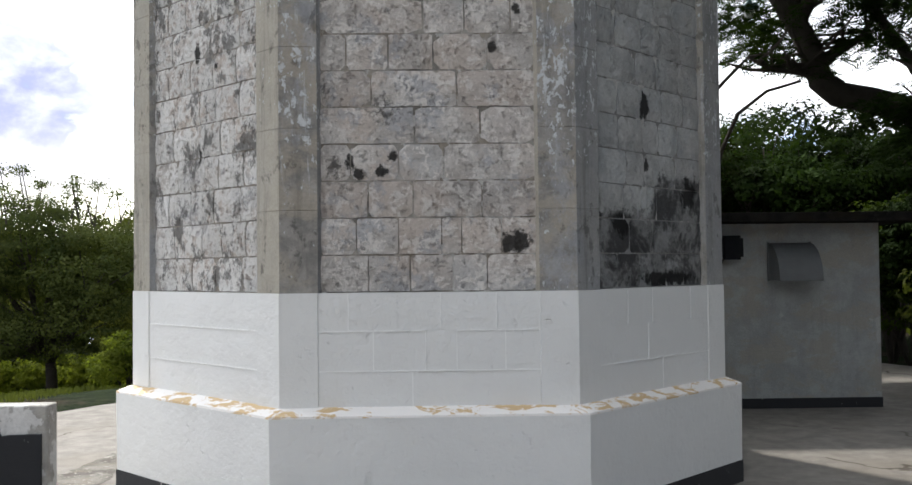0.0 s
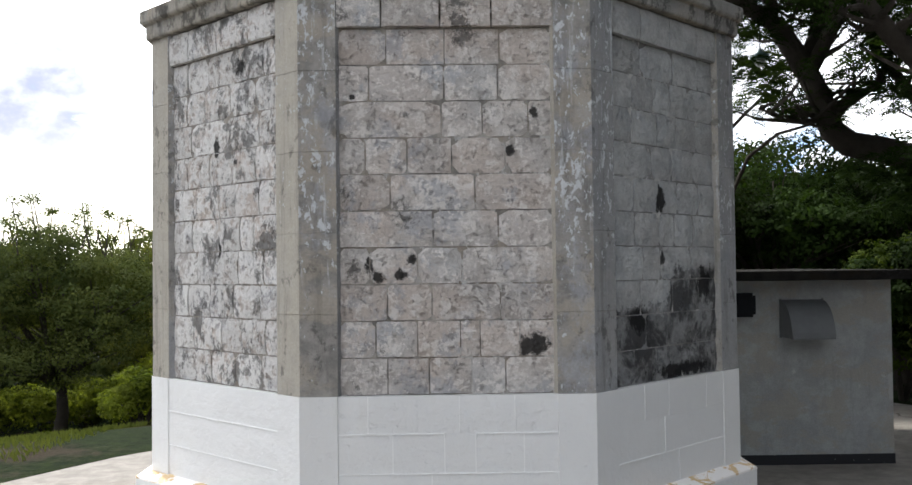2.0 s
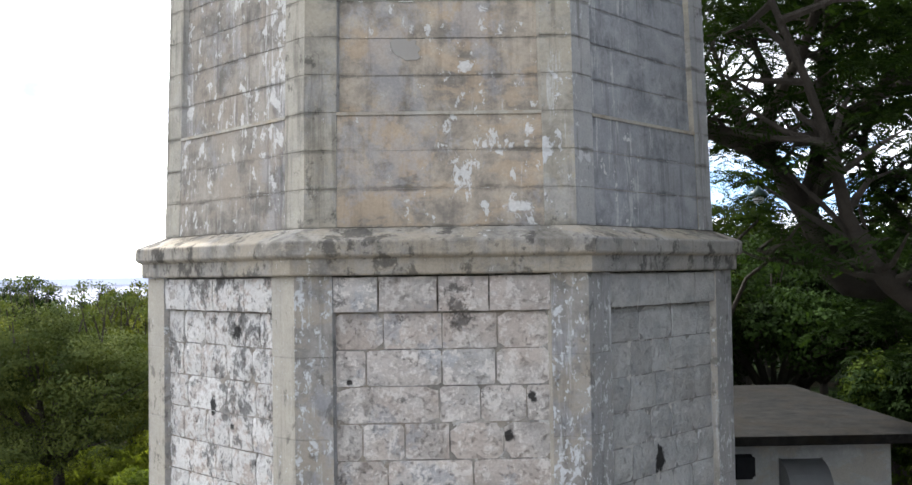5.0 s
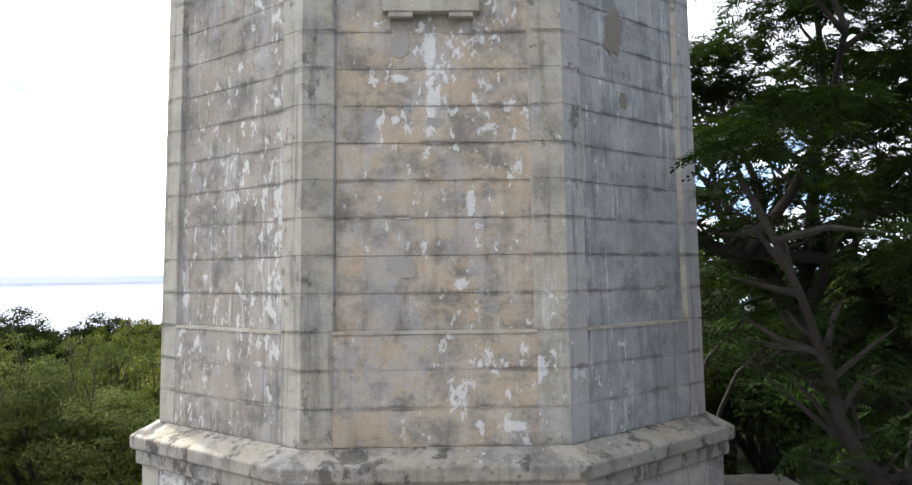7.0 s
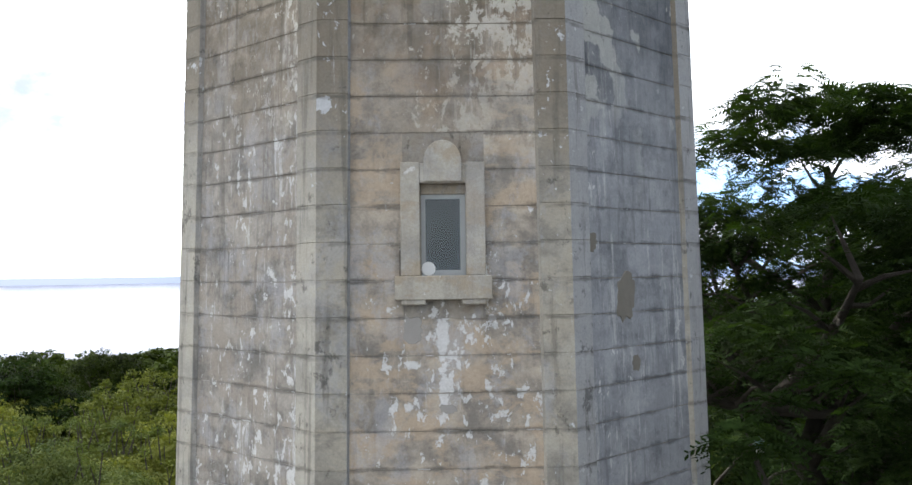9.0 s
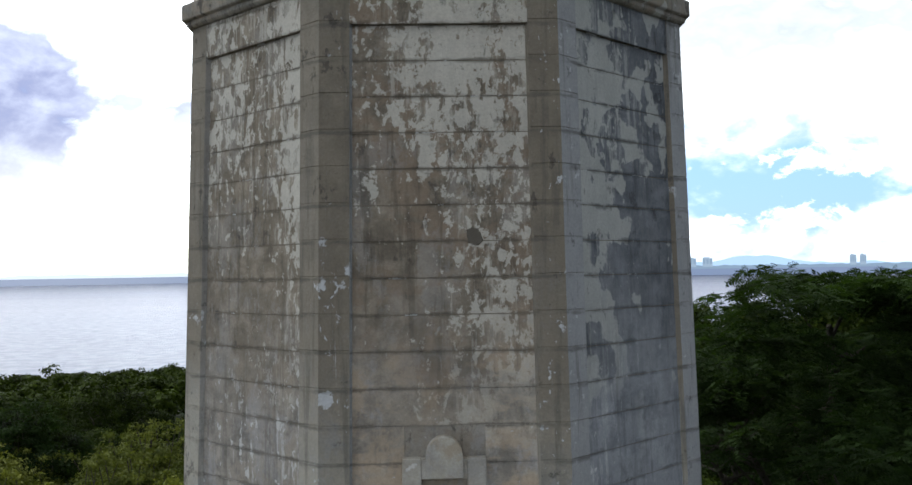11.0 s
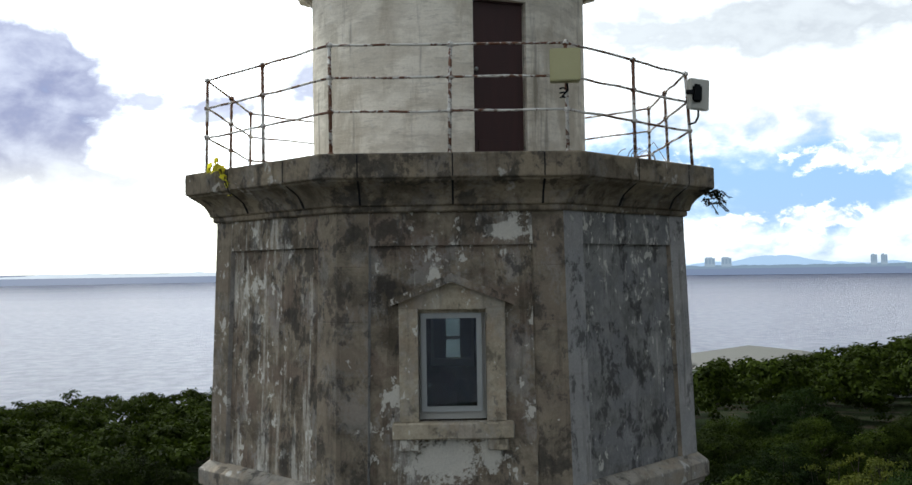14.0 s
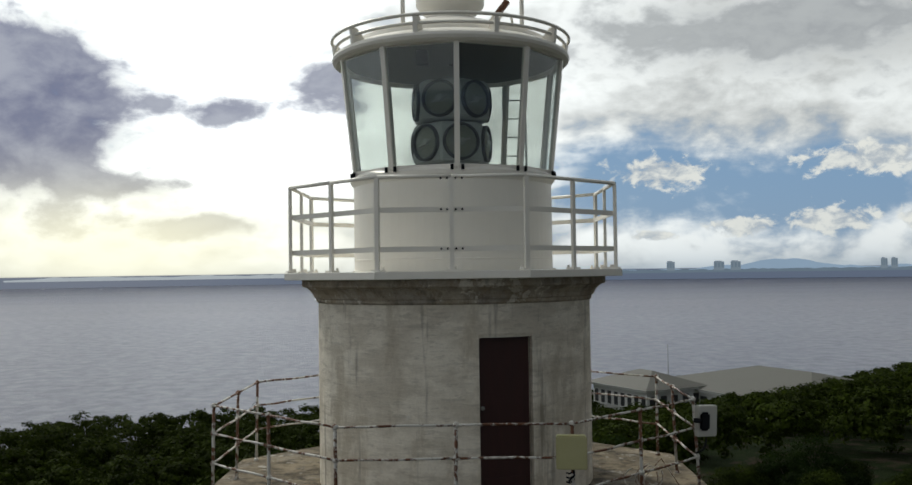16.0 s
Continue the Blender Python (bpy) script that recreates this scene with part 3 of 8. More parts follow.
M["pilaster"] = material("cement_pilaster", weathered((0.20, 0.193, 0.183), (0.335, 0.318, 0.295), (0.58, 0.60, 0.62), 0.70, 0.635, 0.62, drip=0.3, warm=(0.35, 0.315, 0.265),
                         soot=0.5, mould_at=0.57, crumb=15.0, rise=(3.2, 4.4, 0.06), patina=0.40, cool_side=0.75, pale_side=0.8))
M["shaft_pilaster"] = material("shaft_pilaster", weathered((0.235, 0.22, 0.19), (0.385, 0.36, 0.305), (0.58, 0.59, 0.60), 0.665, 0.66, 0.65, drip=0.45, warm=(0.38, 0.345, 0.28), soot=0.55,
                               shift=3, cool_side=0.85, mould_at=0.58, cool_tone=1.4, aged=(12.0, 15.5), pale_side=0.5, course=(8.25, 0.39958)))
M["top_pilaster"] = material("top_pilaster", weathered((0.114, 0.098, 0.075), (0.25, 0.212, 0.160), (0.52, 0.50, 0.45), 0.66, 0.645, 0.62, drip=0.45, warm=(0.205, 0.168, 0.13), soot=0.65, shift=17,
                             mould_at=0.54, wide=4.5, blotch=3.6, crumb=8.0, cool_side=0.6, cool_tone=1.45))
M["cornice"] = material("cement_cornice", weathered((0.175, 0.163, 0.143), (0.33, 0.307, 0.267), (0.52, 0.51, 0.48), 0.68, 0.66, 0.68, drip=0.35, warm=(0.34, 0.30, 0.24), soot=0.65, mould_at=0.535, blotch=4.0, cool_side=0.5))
M["string"] = material("string_course_cement", weathered((0.17, 0.155, 0.13), (0.30, 0.275, 0.235), (0.42, 0.41, 0.38), 0.64, 0.67, 0.68, drip=0.4, warm=(0.28, 0.235, 0.18), soot=0.7, shift=2, mould_at=0.53, blotch=4.0))
M["gallery"] = material("stained_gallery_concrete", weathered((0.092, 0.078, 0.058), (0.205, 0.172, 0.128), (0.40, 0.38, 0.34), 0.66, 0.69, 0.68, drip=0.4, warm=(0.27, 0.225, 0.16), soot=0.7, mould_at=0.53, blotch=3.6))
M["peeling"] = material("peeling_painted_cornice", weathered((0.27, 0.23, 0.18), (0.46, 0.41, 0.33), (0.66, 0.62, 0.54), 0.575, 0.62, 0.62, drip=0.4, warm=(0.36, 0.30, 0.22), soot=0.3, shift=6, mould_at=0.55))
M["render_joint"] = material("shaft_joint_mortar", weathered((0.17, 0.158, 0.14), (0.37, 0.34, 0.295), WASH, 0.62, 0.66, 0.66, warm=(0.26, 0.22, 0.175), aged=(12.0, 14.5)))
M["joint"] = material("grey_joint_mortar", weathered((0.17, 0.16, 0.145), (0.38, 0.355, 0.32), (0.55, 0.54, 0.52), 0.60, 0.60, 0.64, warm=(0.26, 0.225, 0.185), cool_side=0.6, soot=0.6))
M["trim"] = material("pale_window_cement", weathered((0.32, 0.295, 0.25), (0.44, 0.41, 0.35), (0.62, 0.61, 0.58), 0.67, 0.72, 0.72, drip=0.2, warm=(0.36, 0.30, 0.22), soot=0.2))
M["old_trim"] = material("stained_window_cement", weathered((0.25, 0.215, 0.16), (0.44, 0.385, 0.29), (0.62, 0.60, 0.54), 0.62, 0.625, 0.66, drip=0.35, warm=(0.30, 0.24, 0.175), soot=0.5, shift=4, mould_at=0.56, crumb=9.0, cool_side=0.3))
M["tan_mortar"] = material("tan_mortar", plain((0.16, 0.15, 0.13), (0.27, 0.25, 0.215), 9, 0.95, 0.008))
M["grey_mortar"] = material("grey_mortar", plain((0.27, 0.255, 0.235), (0.35, 0.335, 0.31), 5, 0.95, 0.006))
M["stain_hole"] = material("stain_hole", plain((0.085, 0.076, 0.063), (0.165, 0.147, 0.12), 9, 0.95, 0.008))
M["stone"] = material("pitted_limestone", pitted_stone)
M["white"] = material("white_wall_paint", white_wash)
# whiter than the wall: light on the beads' upper edges is put into the colour
M["bead"] = material("lit_white_joint_paint", plain((0.74, 0.745, 0.735), (0.82, 0.825, 0.815), 6, 0.55, 0.004))
M["ledge"] = material("worn_white_ledge", worn_ledge)
M["black"] = material("black_base_paint", black_paint)
M["drum"] = material("brushed_cement_plaster", drum_plaster)
M["steel"] = material("white_painted_steel", steel_white)
M["pipe"] = material("rusty_white_pipe", rusty_pipe)
M["door"] = material("dark_brown_door_paint", door_paint)
M["alu"] = material("grey_aluminium", plain((0.27, 0.28, 0.275), (0.37, 0.38, 0.37), 9, 0.45, 0.001, 0.4))
M["dark"] = material("dark_interior_plaster", plain((0.035, 0.033, 0.030), (0.06, 0.056, 0.05), 3, 0.9))
M["inner"] = material("lantern_ceiling_paint", plain((0.085, 0.08, 0.07), (0.12, 0.115, 0.10), 3, 0.6))
M["optic"] = material("lamp_housing_grey", plain((0.56, 0.60, 0.59), (0.64, 0.68, 0.67), 5, 0.45, 0.002))
M["rim"] = material("dark_lens_rim", plain((0.05, 0.06, 0.06), (0.085, 0.095, 0.095), 8, 0.5, 0.002))
M["rubber"] = material("black_rubber", plain((0.008, 0.009, 0.011), (0.020, 0.021, 0.023), 12, 0.92, 0.002))
M["plastic"] = material("olive_yellow_enclosure", plain((0.33, 0.31, 0.15), (0.43, 0.41, 0.22), 4, 0.5, 0.002))
M["greybox"] = material("pale_grey_enclosure", plain((0.42, 0.42, 0.38), (0.54, 0.53, 0.48), 5, 0.55, 0.002))
M["annex"] = material("annex_white_render", weathered((0.29, 0.30, 0.295), (0.36, 0.37, 0.365), (0.42, 0.42, 0.41), 0.68, 0.72, 0.72, drip=0.12, warm=(0.33, 0.31, 0.27), soot=0.05))
M["old_wash"] = material("peeling_whitewash", weathered((0.30, 0.29, 0.27), (0.42, 0.405, 0.38), (0.64, 0.635, 0.625), 0.44, 0.62, 0.60, drip=0.1, warm=(0.40, 0.385, 0.355), soot=0.15, shift=8))
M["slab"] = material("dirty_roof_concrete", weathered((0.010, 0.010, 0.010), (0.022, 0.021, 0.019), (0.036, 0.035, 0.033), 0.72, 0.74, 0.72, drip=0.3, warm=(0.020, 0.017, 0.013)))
M["metal"] = material("galvanised_sheet", plain((0.11, 0.115, 0.12), (0.19, 0.20, 0.205), 5, 0.62, 0.004, 0.35))
M["yard"] = material("cracked_yard_concrete", concrete_yard)
M["worn_yard"] = material("worn_yard_concrete", weathered((0.10, 0.092, 0.082), (0.20, 0.188, 0.17), (0.30, 0.285, 0.26), 0.60, 0.60, 0.70, drip=0.1, warm=(0.17, 0.15, 0.125), soot=0.3))
M["hill"] = material("grassy_hillside", hillside)
M["sea"] = material("sea_water", sea_water)


def glare_by_distance(m):
    """Puts the glare in by distance: blue offshore, mirroring ever more sky towards the shore."""
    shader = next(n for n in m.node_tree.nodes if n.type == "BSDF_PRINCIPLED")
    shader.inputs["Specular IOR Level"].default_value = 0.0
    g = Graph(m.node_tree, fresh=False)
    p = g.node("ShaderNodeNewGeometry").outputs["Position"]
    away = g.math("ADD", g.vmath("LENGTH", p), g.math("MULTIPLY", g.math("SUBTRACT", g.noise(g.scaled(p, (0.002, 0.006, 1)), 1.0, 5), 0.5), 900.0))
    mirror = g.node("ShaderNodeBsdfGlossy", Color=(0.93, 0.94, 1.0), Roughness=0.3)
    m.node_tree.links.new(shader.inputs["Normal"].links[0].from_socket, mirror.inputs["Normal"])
    # patchy mirroring stands in for glints on the waves
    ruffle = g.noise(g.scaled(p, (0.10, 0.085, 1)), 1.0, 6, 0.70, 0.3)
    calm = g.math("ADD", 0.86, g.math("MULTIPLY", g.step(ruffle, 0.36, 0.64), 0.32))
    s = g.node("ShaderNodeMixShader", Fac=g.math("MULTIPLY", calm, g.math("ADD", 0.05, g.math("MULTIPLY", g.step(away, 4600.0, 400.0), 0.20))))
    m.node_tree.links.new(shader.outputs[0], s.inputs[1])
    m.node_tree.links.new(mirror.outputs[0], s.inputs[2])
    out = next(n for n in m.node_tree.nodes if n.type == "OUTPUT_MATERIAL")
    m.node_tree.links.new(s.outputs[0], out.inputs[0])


glare_by_distance(M["sea"])
M["bark"] = material("grey_bark", plain((0.022, 0.019, 0.016), (0.080, 0.071, 0.060), 5, 0.95, 0.05))
M["roof"] = material("grey_green_metal_roof", plain((0.036, 0.035, 0.026), (0.052, 0.050, 0.038), 0.3, 0.6, 0.01))
M["farwhite"] = material("white_house_wall", plain((0.62, 0.62, 0.60), (0.72, 0.72, 0.70), 0.5, 0.7))
M["farpane"] = material("dark_window_opening", plain((0.02, 0.022, 0.025), (0.05, 0.052, 0.055), 1.0, 0.3))
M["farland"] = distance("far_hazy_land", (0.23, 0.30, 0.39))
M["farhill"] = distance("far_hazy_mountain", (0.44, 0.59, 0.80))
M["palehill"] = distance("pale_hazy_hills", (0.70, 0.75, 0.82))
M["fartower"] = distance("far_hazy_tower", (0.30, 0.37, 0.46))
M["leaf_left"] = leaf((0.038, 0.054, 0.019), (0.130, 0.144, 0.036), 0.16)("olive_green_leaves")
M["leaf_slope"] = leaf((0.042, 0.052, 0.012), (0.165, 0.172, 0.034), 0.16)("yellowish_green_leaves")
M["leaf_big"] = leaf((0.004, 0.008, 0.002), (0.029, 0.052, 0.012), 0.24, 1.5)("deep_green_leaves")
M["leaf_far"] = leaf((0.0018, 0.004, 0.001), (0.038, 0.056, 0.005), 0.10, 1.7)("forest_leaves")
# lifted yellow-green: the sunlight on these shrubs is put into the leaf colour
M["leaf_lime"] = leaf((0.05, 0.068, 0.011), (0.21, 0.235, 0.034), 0.42, 1.3)("sunlit_yellow_green_leaves")
M["leaf_bright"] = leaf((0.013, 0.026, 0.005), (0.066, 0.090, 0.014), 0.3, 1.3)("bright_shrub_leaves")
M["leaf_yellow"] = leaf((0.42, 0.36, 0.04), (0.62, 0.55, 0.08), 0.4)("yellow_leaves")
M["glass"] = glass_pane("lantern_glass", (0.84, 0.86, 0.84), 0.0, 0.05)
M["glass_dark"] = glass_pane("window_glass", (0.56, 0.61, 0.60), 0.02, 0.04)
M["lens"] = glass_pane("lens_glass", (0.80, 0.83, 0.78), 0.05)
M["bulb"] = material("white_glass_globe", plain((0.70, 0.70, 0.68), (0.78, 0.78, 0.76), 6, 0.2, 0.001))
M["bluecap"] = material("blue_green_lamp_enamel", plain((0.05, 0.11, 0.12), (0.08, 0.15, 0.16), 8, 0.4, 0.001))
# ---- building helpers ----
TAN = math.tan(math.pi / 8)


def part(name, bm, mat, parent=None, label="", smooth=False):
    """Links a bmesh as one mesh object under a thing or a part."""
    me = bpy.data.meshes.new(name)
    bmesh.ops.recalc_face_normals(bm, faces=bm.faces)
    bm.to_mesh(me)
    bm.free()
    if smooth:
        for p in me.polygons:
            p.use_smooth = True
    me.materials.append(mat)
    ob = new(name, me)
    ob.parent = parent
    if parent is not None:
        ob.matrix_parent_inverse = parent.matrix_world.inverted()
    return tagged(ob, label) if label else ob


def thing(name, label, category, group="", kind="", at=(0, 0, 0)):
    ob = new(name)
    ob.location = at
    ob.matrix_world = Matrix.Translation(at)
    return tagged(ob, label, category, group, kind)


def hexa(bm, pts):
    """A six-sided solid from four lower and four upper corners."""
    v = [bm.verts.new(p) for p in pts]
    for f in ((0, 1, 2, 3), (4, 7, 6, 5), (0, 4, 5, 1), (1, 5, 6, 2), (2, 6, 7, 3), (3, 7, 4, 0)):
        bm.faces.new([v[i] for i in f])


def box(bm, x0, x1, y0, y1, z0, z1, m=None):
    pts = [(x0, y0, z0), (x1, y0, z0), (x1, y1, z0), (x0, y1, z0), (x0, y0, z1), (x1, y0, z1), (x1, y1, z1), (x0, y1, z1)]
    hexa(bm, [m @ Vector(p) for p in pts] if m else pts)


def soften(bm, width, segments=1):
    bmesh.ops.bevel(bm, geom=list(bm.edges), offset=width, segments=segments, affect="EDGES", clamp_overlap=True)


def tube(bm, pts, r, n=8, ends=True):
    """A round bar along a line of points; r may be a list."""
    pts = [Vector(p) for p in pts]
    rs = r if isinstance(r, (list, tuple)) else [r] * len(pts)
    rings = []
    side = None
    for i, p in enumerate(pts):
        d = (pts[min(i + 1, len(pts) - 1)] - pts[max(i - 1, 0)]).normalized()
        if side is None:
            side = d.orthogonal().normalized()
        side = (side - d * side.dot(d)).normalized()
        up = d.cross(side)
        rings.append([bm.verts.new(p + (side * math.cos(a) + up * math.sin(a)) * rs[i]) for a in (2 * math.pi * k / n for k in range(n))])
    for a, b in zip(rings, rings[1:]):
        for k in range(n):
            bm.faces.new((a[k], a[(k + 1) % n], b[(k + 1) % n], b[k]))
    if ends:
        bm.faces.new(rings[0][::-1])
        bm.faces.new(rings[-1])


def ball(bm, c, r, sub=1):
    bmesh.ops.create_icosphere(bm, subdivisions=sub, radius=r, matrix=Matrix.Translation(c))


def turned(bm, profile, n=64, phase=0.0, closed=True):
    """A profile of (radius, z) turned round the tower's axis; closed joins its end to its start."""
    rings = []
    for r, z in profile:
        rings.append([bm.verts.new((r * math.cos(phase + 2 * math.pi * k / n), r * math.sin(phase + 2 * math.pi * k / n), z)) for k in range(n)])
    pairs = list(zip(rings, rings[1:]))
    if closed:
        pairs.append((rings[-1], rings[0]))
    for a, b in pairs:
        for k in range(n):
            bm.faces.new((a[k], a[(k + 1) % n], b[(k + 1) % n], b[k]))
    return rings


def octagon(bm, profile, closed=True):
    """The same for an eight-sided plan, by the distance of its sides from the axis."""
    return turned(bm, [(a / math.cos(math.pi / 8), z) for a, z in profile], 8, math.pi / 8, closed)


def arc(bm, r0, r1, z0, z1, t0, t1, n):
    """A curved piece of wall."""
    rows = []
    for i in range(n + 1):
        t = t0 + (t1 - t0) * i / n
        c, s = math.cos(t), math.sin(t)
        rows.append([bm.verts.new((r * c, r * s, z)) for r, z in ((r0, z0), (r1, z0), (r1, z1), (r0, z1))])
    for a, b in zip(rows, rows[1:]):
        for k in range(4):
            bm.faces.new((a[k], a[(k + 1) % 4], b[(k + 1) % 4], b[k]))
    bm.faces.new(rows[0])
    bm.faces.new(rows[-1][::-1])


class Storey:
    """Eight flat sides that lean in evenly. Side 0 faces the camera's start, and they count anticlockwise from above."""

    def __init__(self, z0, a0, z1, a1):
        self.z0, self.a0, self.z1, self.a1 = z0, a0, z1, a1

    def a(self, z):
        return self.a0 + (self.a1 - self.a0) * (z - self.z0) / (self.z1 - self.z0)

    def at(self, k, u, z, off=0.0):
        """u: metres along the side, or (share of the half side, metres more)."""
        d = self.a(z) + off
        if isinstance(u, tuple):
            u = u[0] * d * TAN + u[1]
        t = -math.pi / 2 + k * math.pi / 4
        n, s = Vector((math.cos(t), math.sin(t), 0)), Vector((-math.sin(t), math.cos(t), 0))
        return n * d + s * u + Vector((0, 0, z))

    def slab(self, bm, k, u0, u1, z0, z1, o0, o1):
        pts = []
        for z in (z0, z1):
            pts += [self.at(k, u0, z, o1), self.at(k, u1, z, o1), self.at(k, u1, z, o0), self.at(k, u0, z, o0)]
        hexa(bm, pts)

    def pilaster(self, bm, k, w, z0, z1, depth, step=None, groove=0.010, proud=0.0):
        """One strip folded round the corner between sides k and k + 1, grooved at its courses."""
        n = max(1, round((z1 - z0) / step)) if step else 1
        levels = [(z0, proud)]
        for i in range(1, n):
            z = z0 + (z1 - z0) * i / n
            levels += [(z - 0.007, proud), (z - 0.003, proud - groove), (z + 0.003, proud - groove), (z + 0.007, proud)]
        levels.append((z1, proud))
        rows = []
        for z, o in levels:
            pts = [self.at(k, (1, -w), z, -depth), self.at(k, (1, -w), z, o), self.at(k, (1, 0), z, o),
                   self.at(k + 1, (-1, w), z, o), self.at(k + 1, (-1, w), z, -depth), self.at(k, (1, 0), z, -depth)]
            rows.append([bm.verts.new(p) for p in pts])
        for lo, hi in zip(rows, rows[1:]):
            for j in range(6):
                bm.faces.new((lo[j], lo[(j + 1) % 6], hi[(j + 1) % 6], hi[j]))
        for q in (rows[0], rows[-1]):
            bm.faces.new((q[0], q[1], q[2], q[5]))
            bm.faces.new((q[5], q[2], q[3], q[4]))

    def shell(self, bm, z0, z1, o_in, o_out, holes=(), u=0.0, hz=(0, 0)):
        """The eight-sided wall in one piece, with openings of half width u through the sides in holes."""
        cols = []
        for k in range(8):
            cols.append((k, (-1, 0), False))
            if k in holes:
                cols += [(k, -u, True), (k, u, False)]
        zs = [z0, *hz, z1] if holes else [z0, z1]
        grid = {}
        for o in (o_in, o_out):
            for i, z in enumerate(zs):
                for j, (k, c, _) in enumerate(cols):
                    grid[o, i, j] = bm.verts.new(self.at(k, c, z, o))
        m = len(cols)
        for i in range(len(zs) - 1):
            for j in range(m):
                a, b = j, (j + 1) % m
                if cols[j][2] and i == 1:
                    for p, q in (((1, a), (1, b)), ((1, b), (2, b)), ((2, b), (2, a)), ((2, a), (1, a))):
                        bm.faces.new((grid[o_in, p[0], p[1]], grid[o_in, q[0], q[1]], grid[o_out, q[0], q[1]], grid[o_out, p[0], p[1]]))
                    continue
                for o in (o_in, o_out):
                    bm.faces.new((grid[o, i, a], grid[o, i, b], grid[o, i + 1, b], grid[o, i + 1, a]))
        for i in (0, len(zs) - 1):
            for j in range(m):
                b = (j + 1) % m
                bm.faces.new((grid[o_in, i, j], grid[o_in, i, b], grid[o_out, i, b], grid[o_out, i, j]))


LOW = Storey(0.0, 3.62, 6.55, 3.62)
SHAFT = Storey(7.05, 3.43, 18.28, 3.163)
TOP = Storey(18.666, 3.15, 21.72, 3.045)

BLOCKS = []     # single blocks, linked at the end of the file


def courses(st, k, zs, half, joints, out, gap=0.004, upright=None):
    """Blocks of one side: lower course edges zs, joints as shares of the width."""
    for i, (z0, z1) in enumerate(zip(zs, zs[1:])):
        row = [0.0, *joints[i], 1.0]
        for s0, s1 in zip(row, row[1:]):
            h0 = half(0.5 * (z0 + z1))
            ug = gap if upright is None else upright
            out.append((st, k, -h0 + 2 * h0 * s0 + ug, -h0 + 2 * h0 * s1 - ug, z0 + gap, z1 - gap))


def any_joints(rng, n):
    """Joints of a course of about n blocks."""
    w = [rng.uniform(0.65, 1.5) for _ in range(n)]
    t = 0.0
    out = []
    for x in w[:-1]:
        t += x / sum(w)
        out.append(t)
    return out


# ---- the lighthouse ----
lighthouse = thing("lighthouse", "tall eight-sided weathered stone lighthouse with a white-painted base", "lighthouse")


def build_plinth():
    bm = bmesh.new()
    octagon(bm, [(3.80, 0.25), (3.809, 1.195), (3.2, 1.195), (3.2, 0.25)])
    part("plinth", bm, M["white"], lighthouse, "white-painted plinth with scuffed edges")
    bm = bmesh.new()
    octagon(bm, [(3.812, 0.0), (3.812, 0.262), (3.3, 0.262), (3.3, 0.0)])
    part("base_band", bm, M["black"], lighthouse, "flaking black-painted band at the foot")
    bm = bmesh.new()
    octagon(bm, [(3.812, 1.182), (3.806, 1.205), (3.60, 1.272), (3.5, 1.272), (3.5, 1.182)])
    part("plinth_ledge", bm, M["ledge"], lighthouse, "white ledge worn through to ochre plaster")


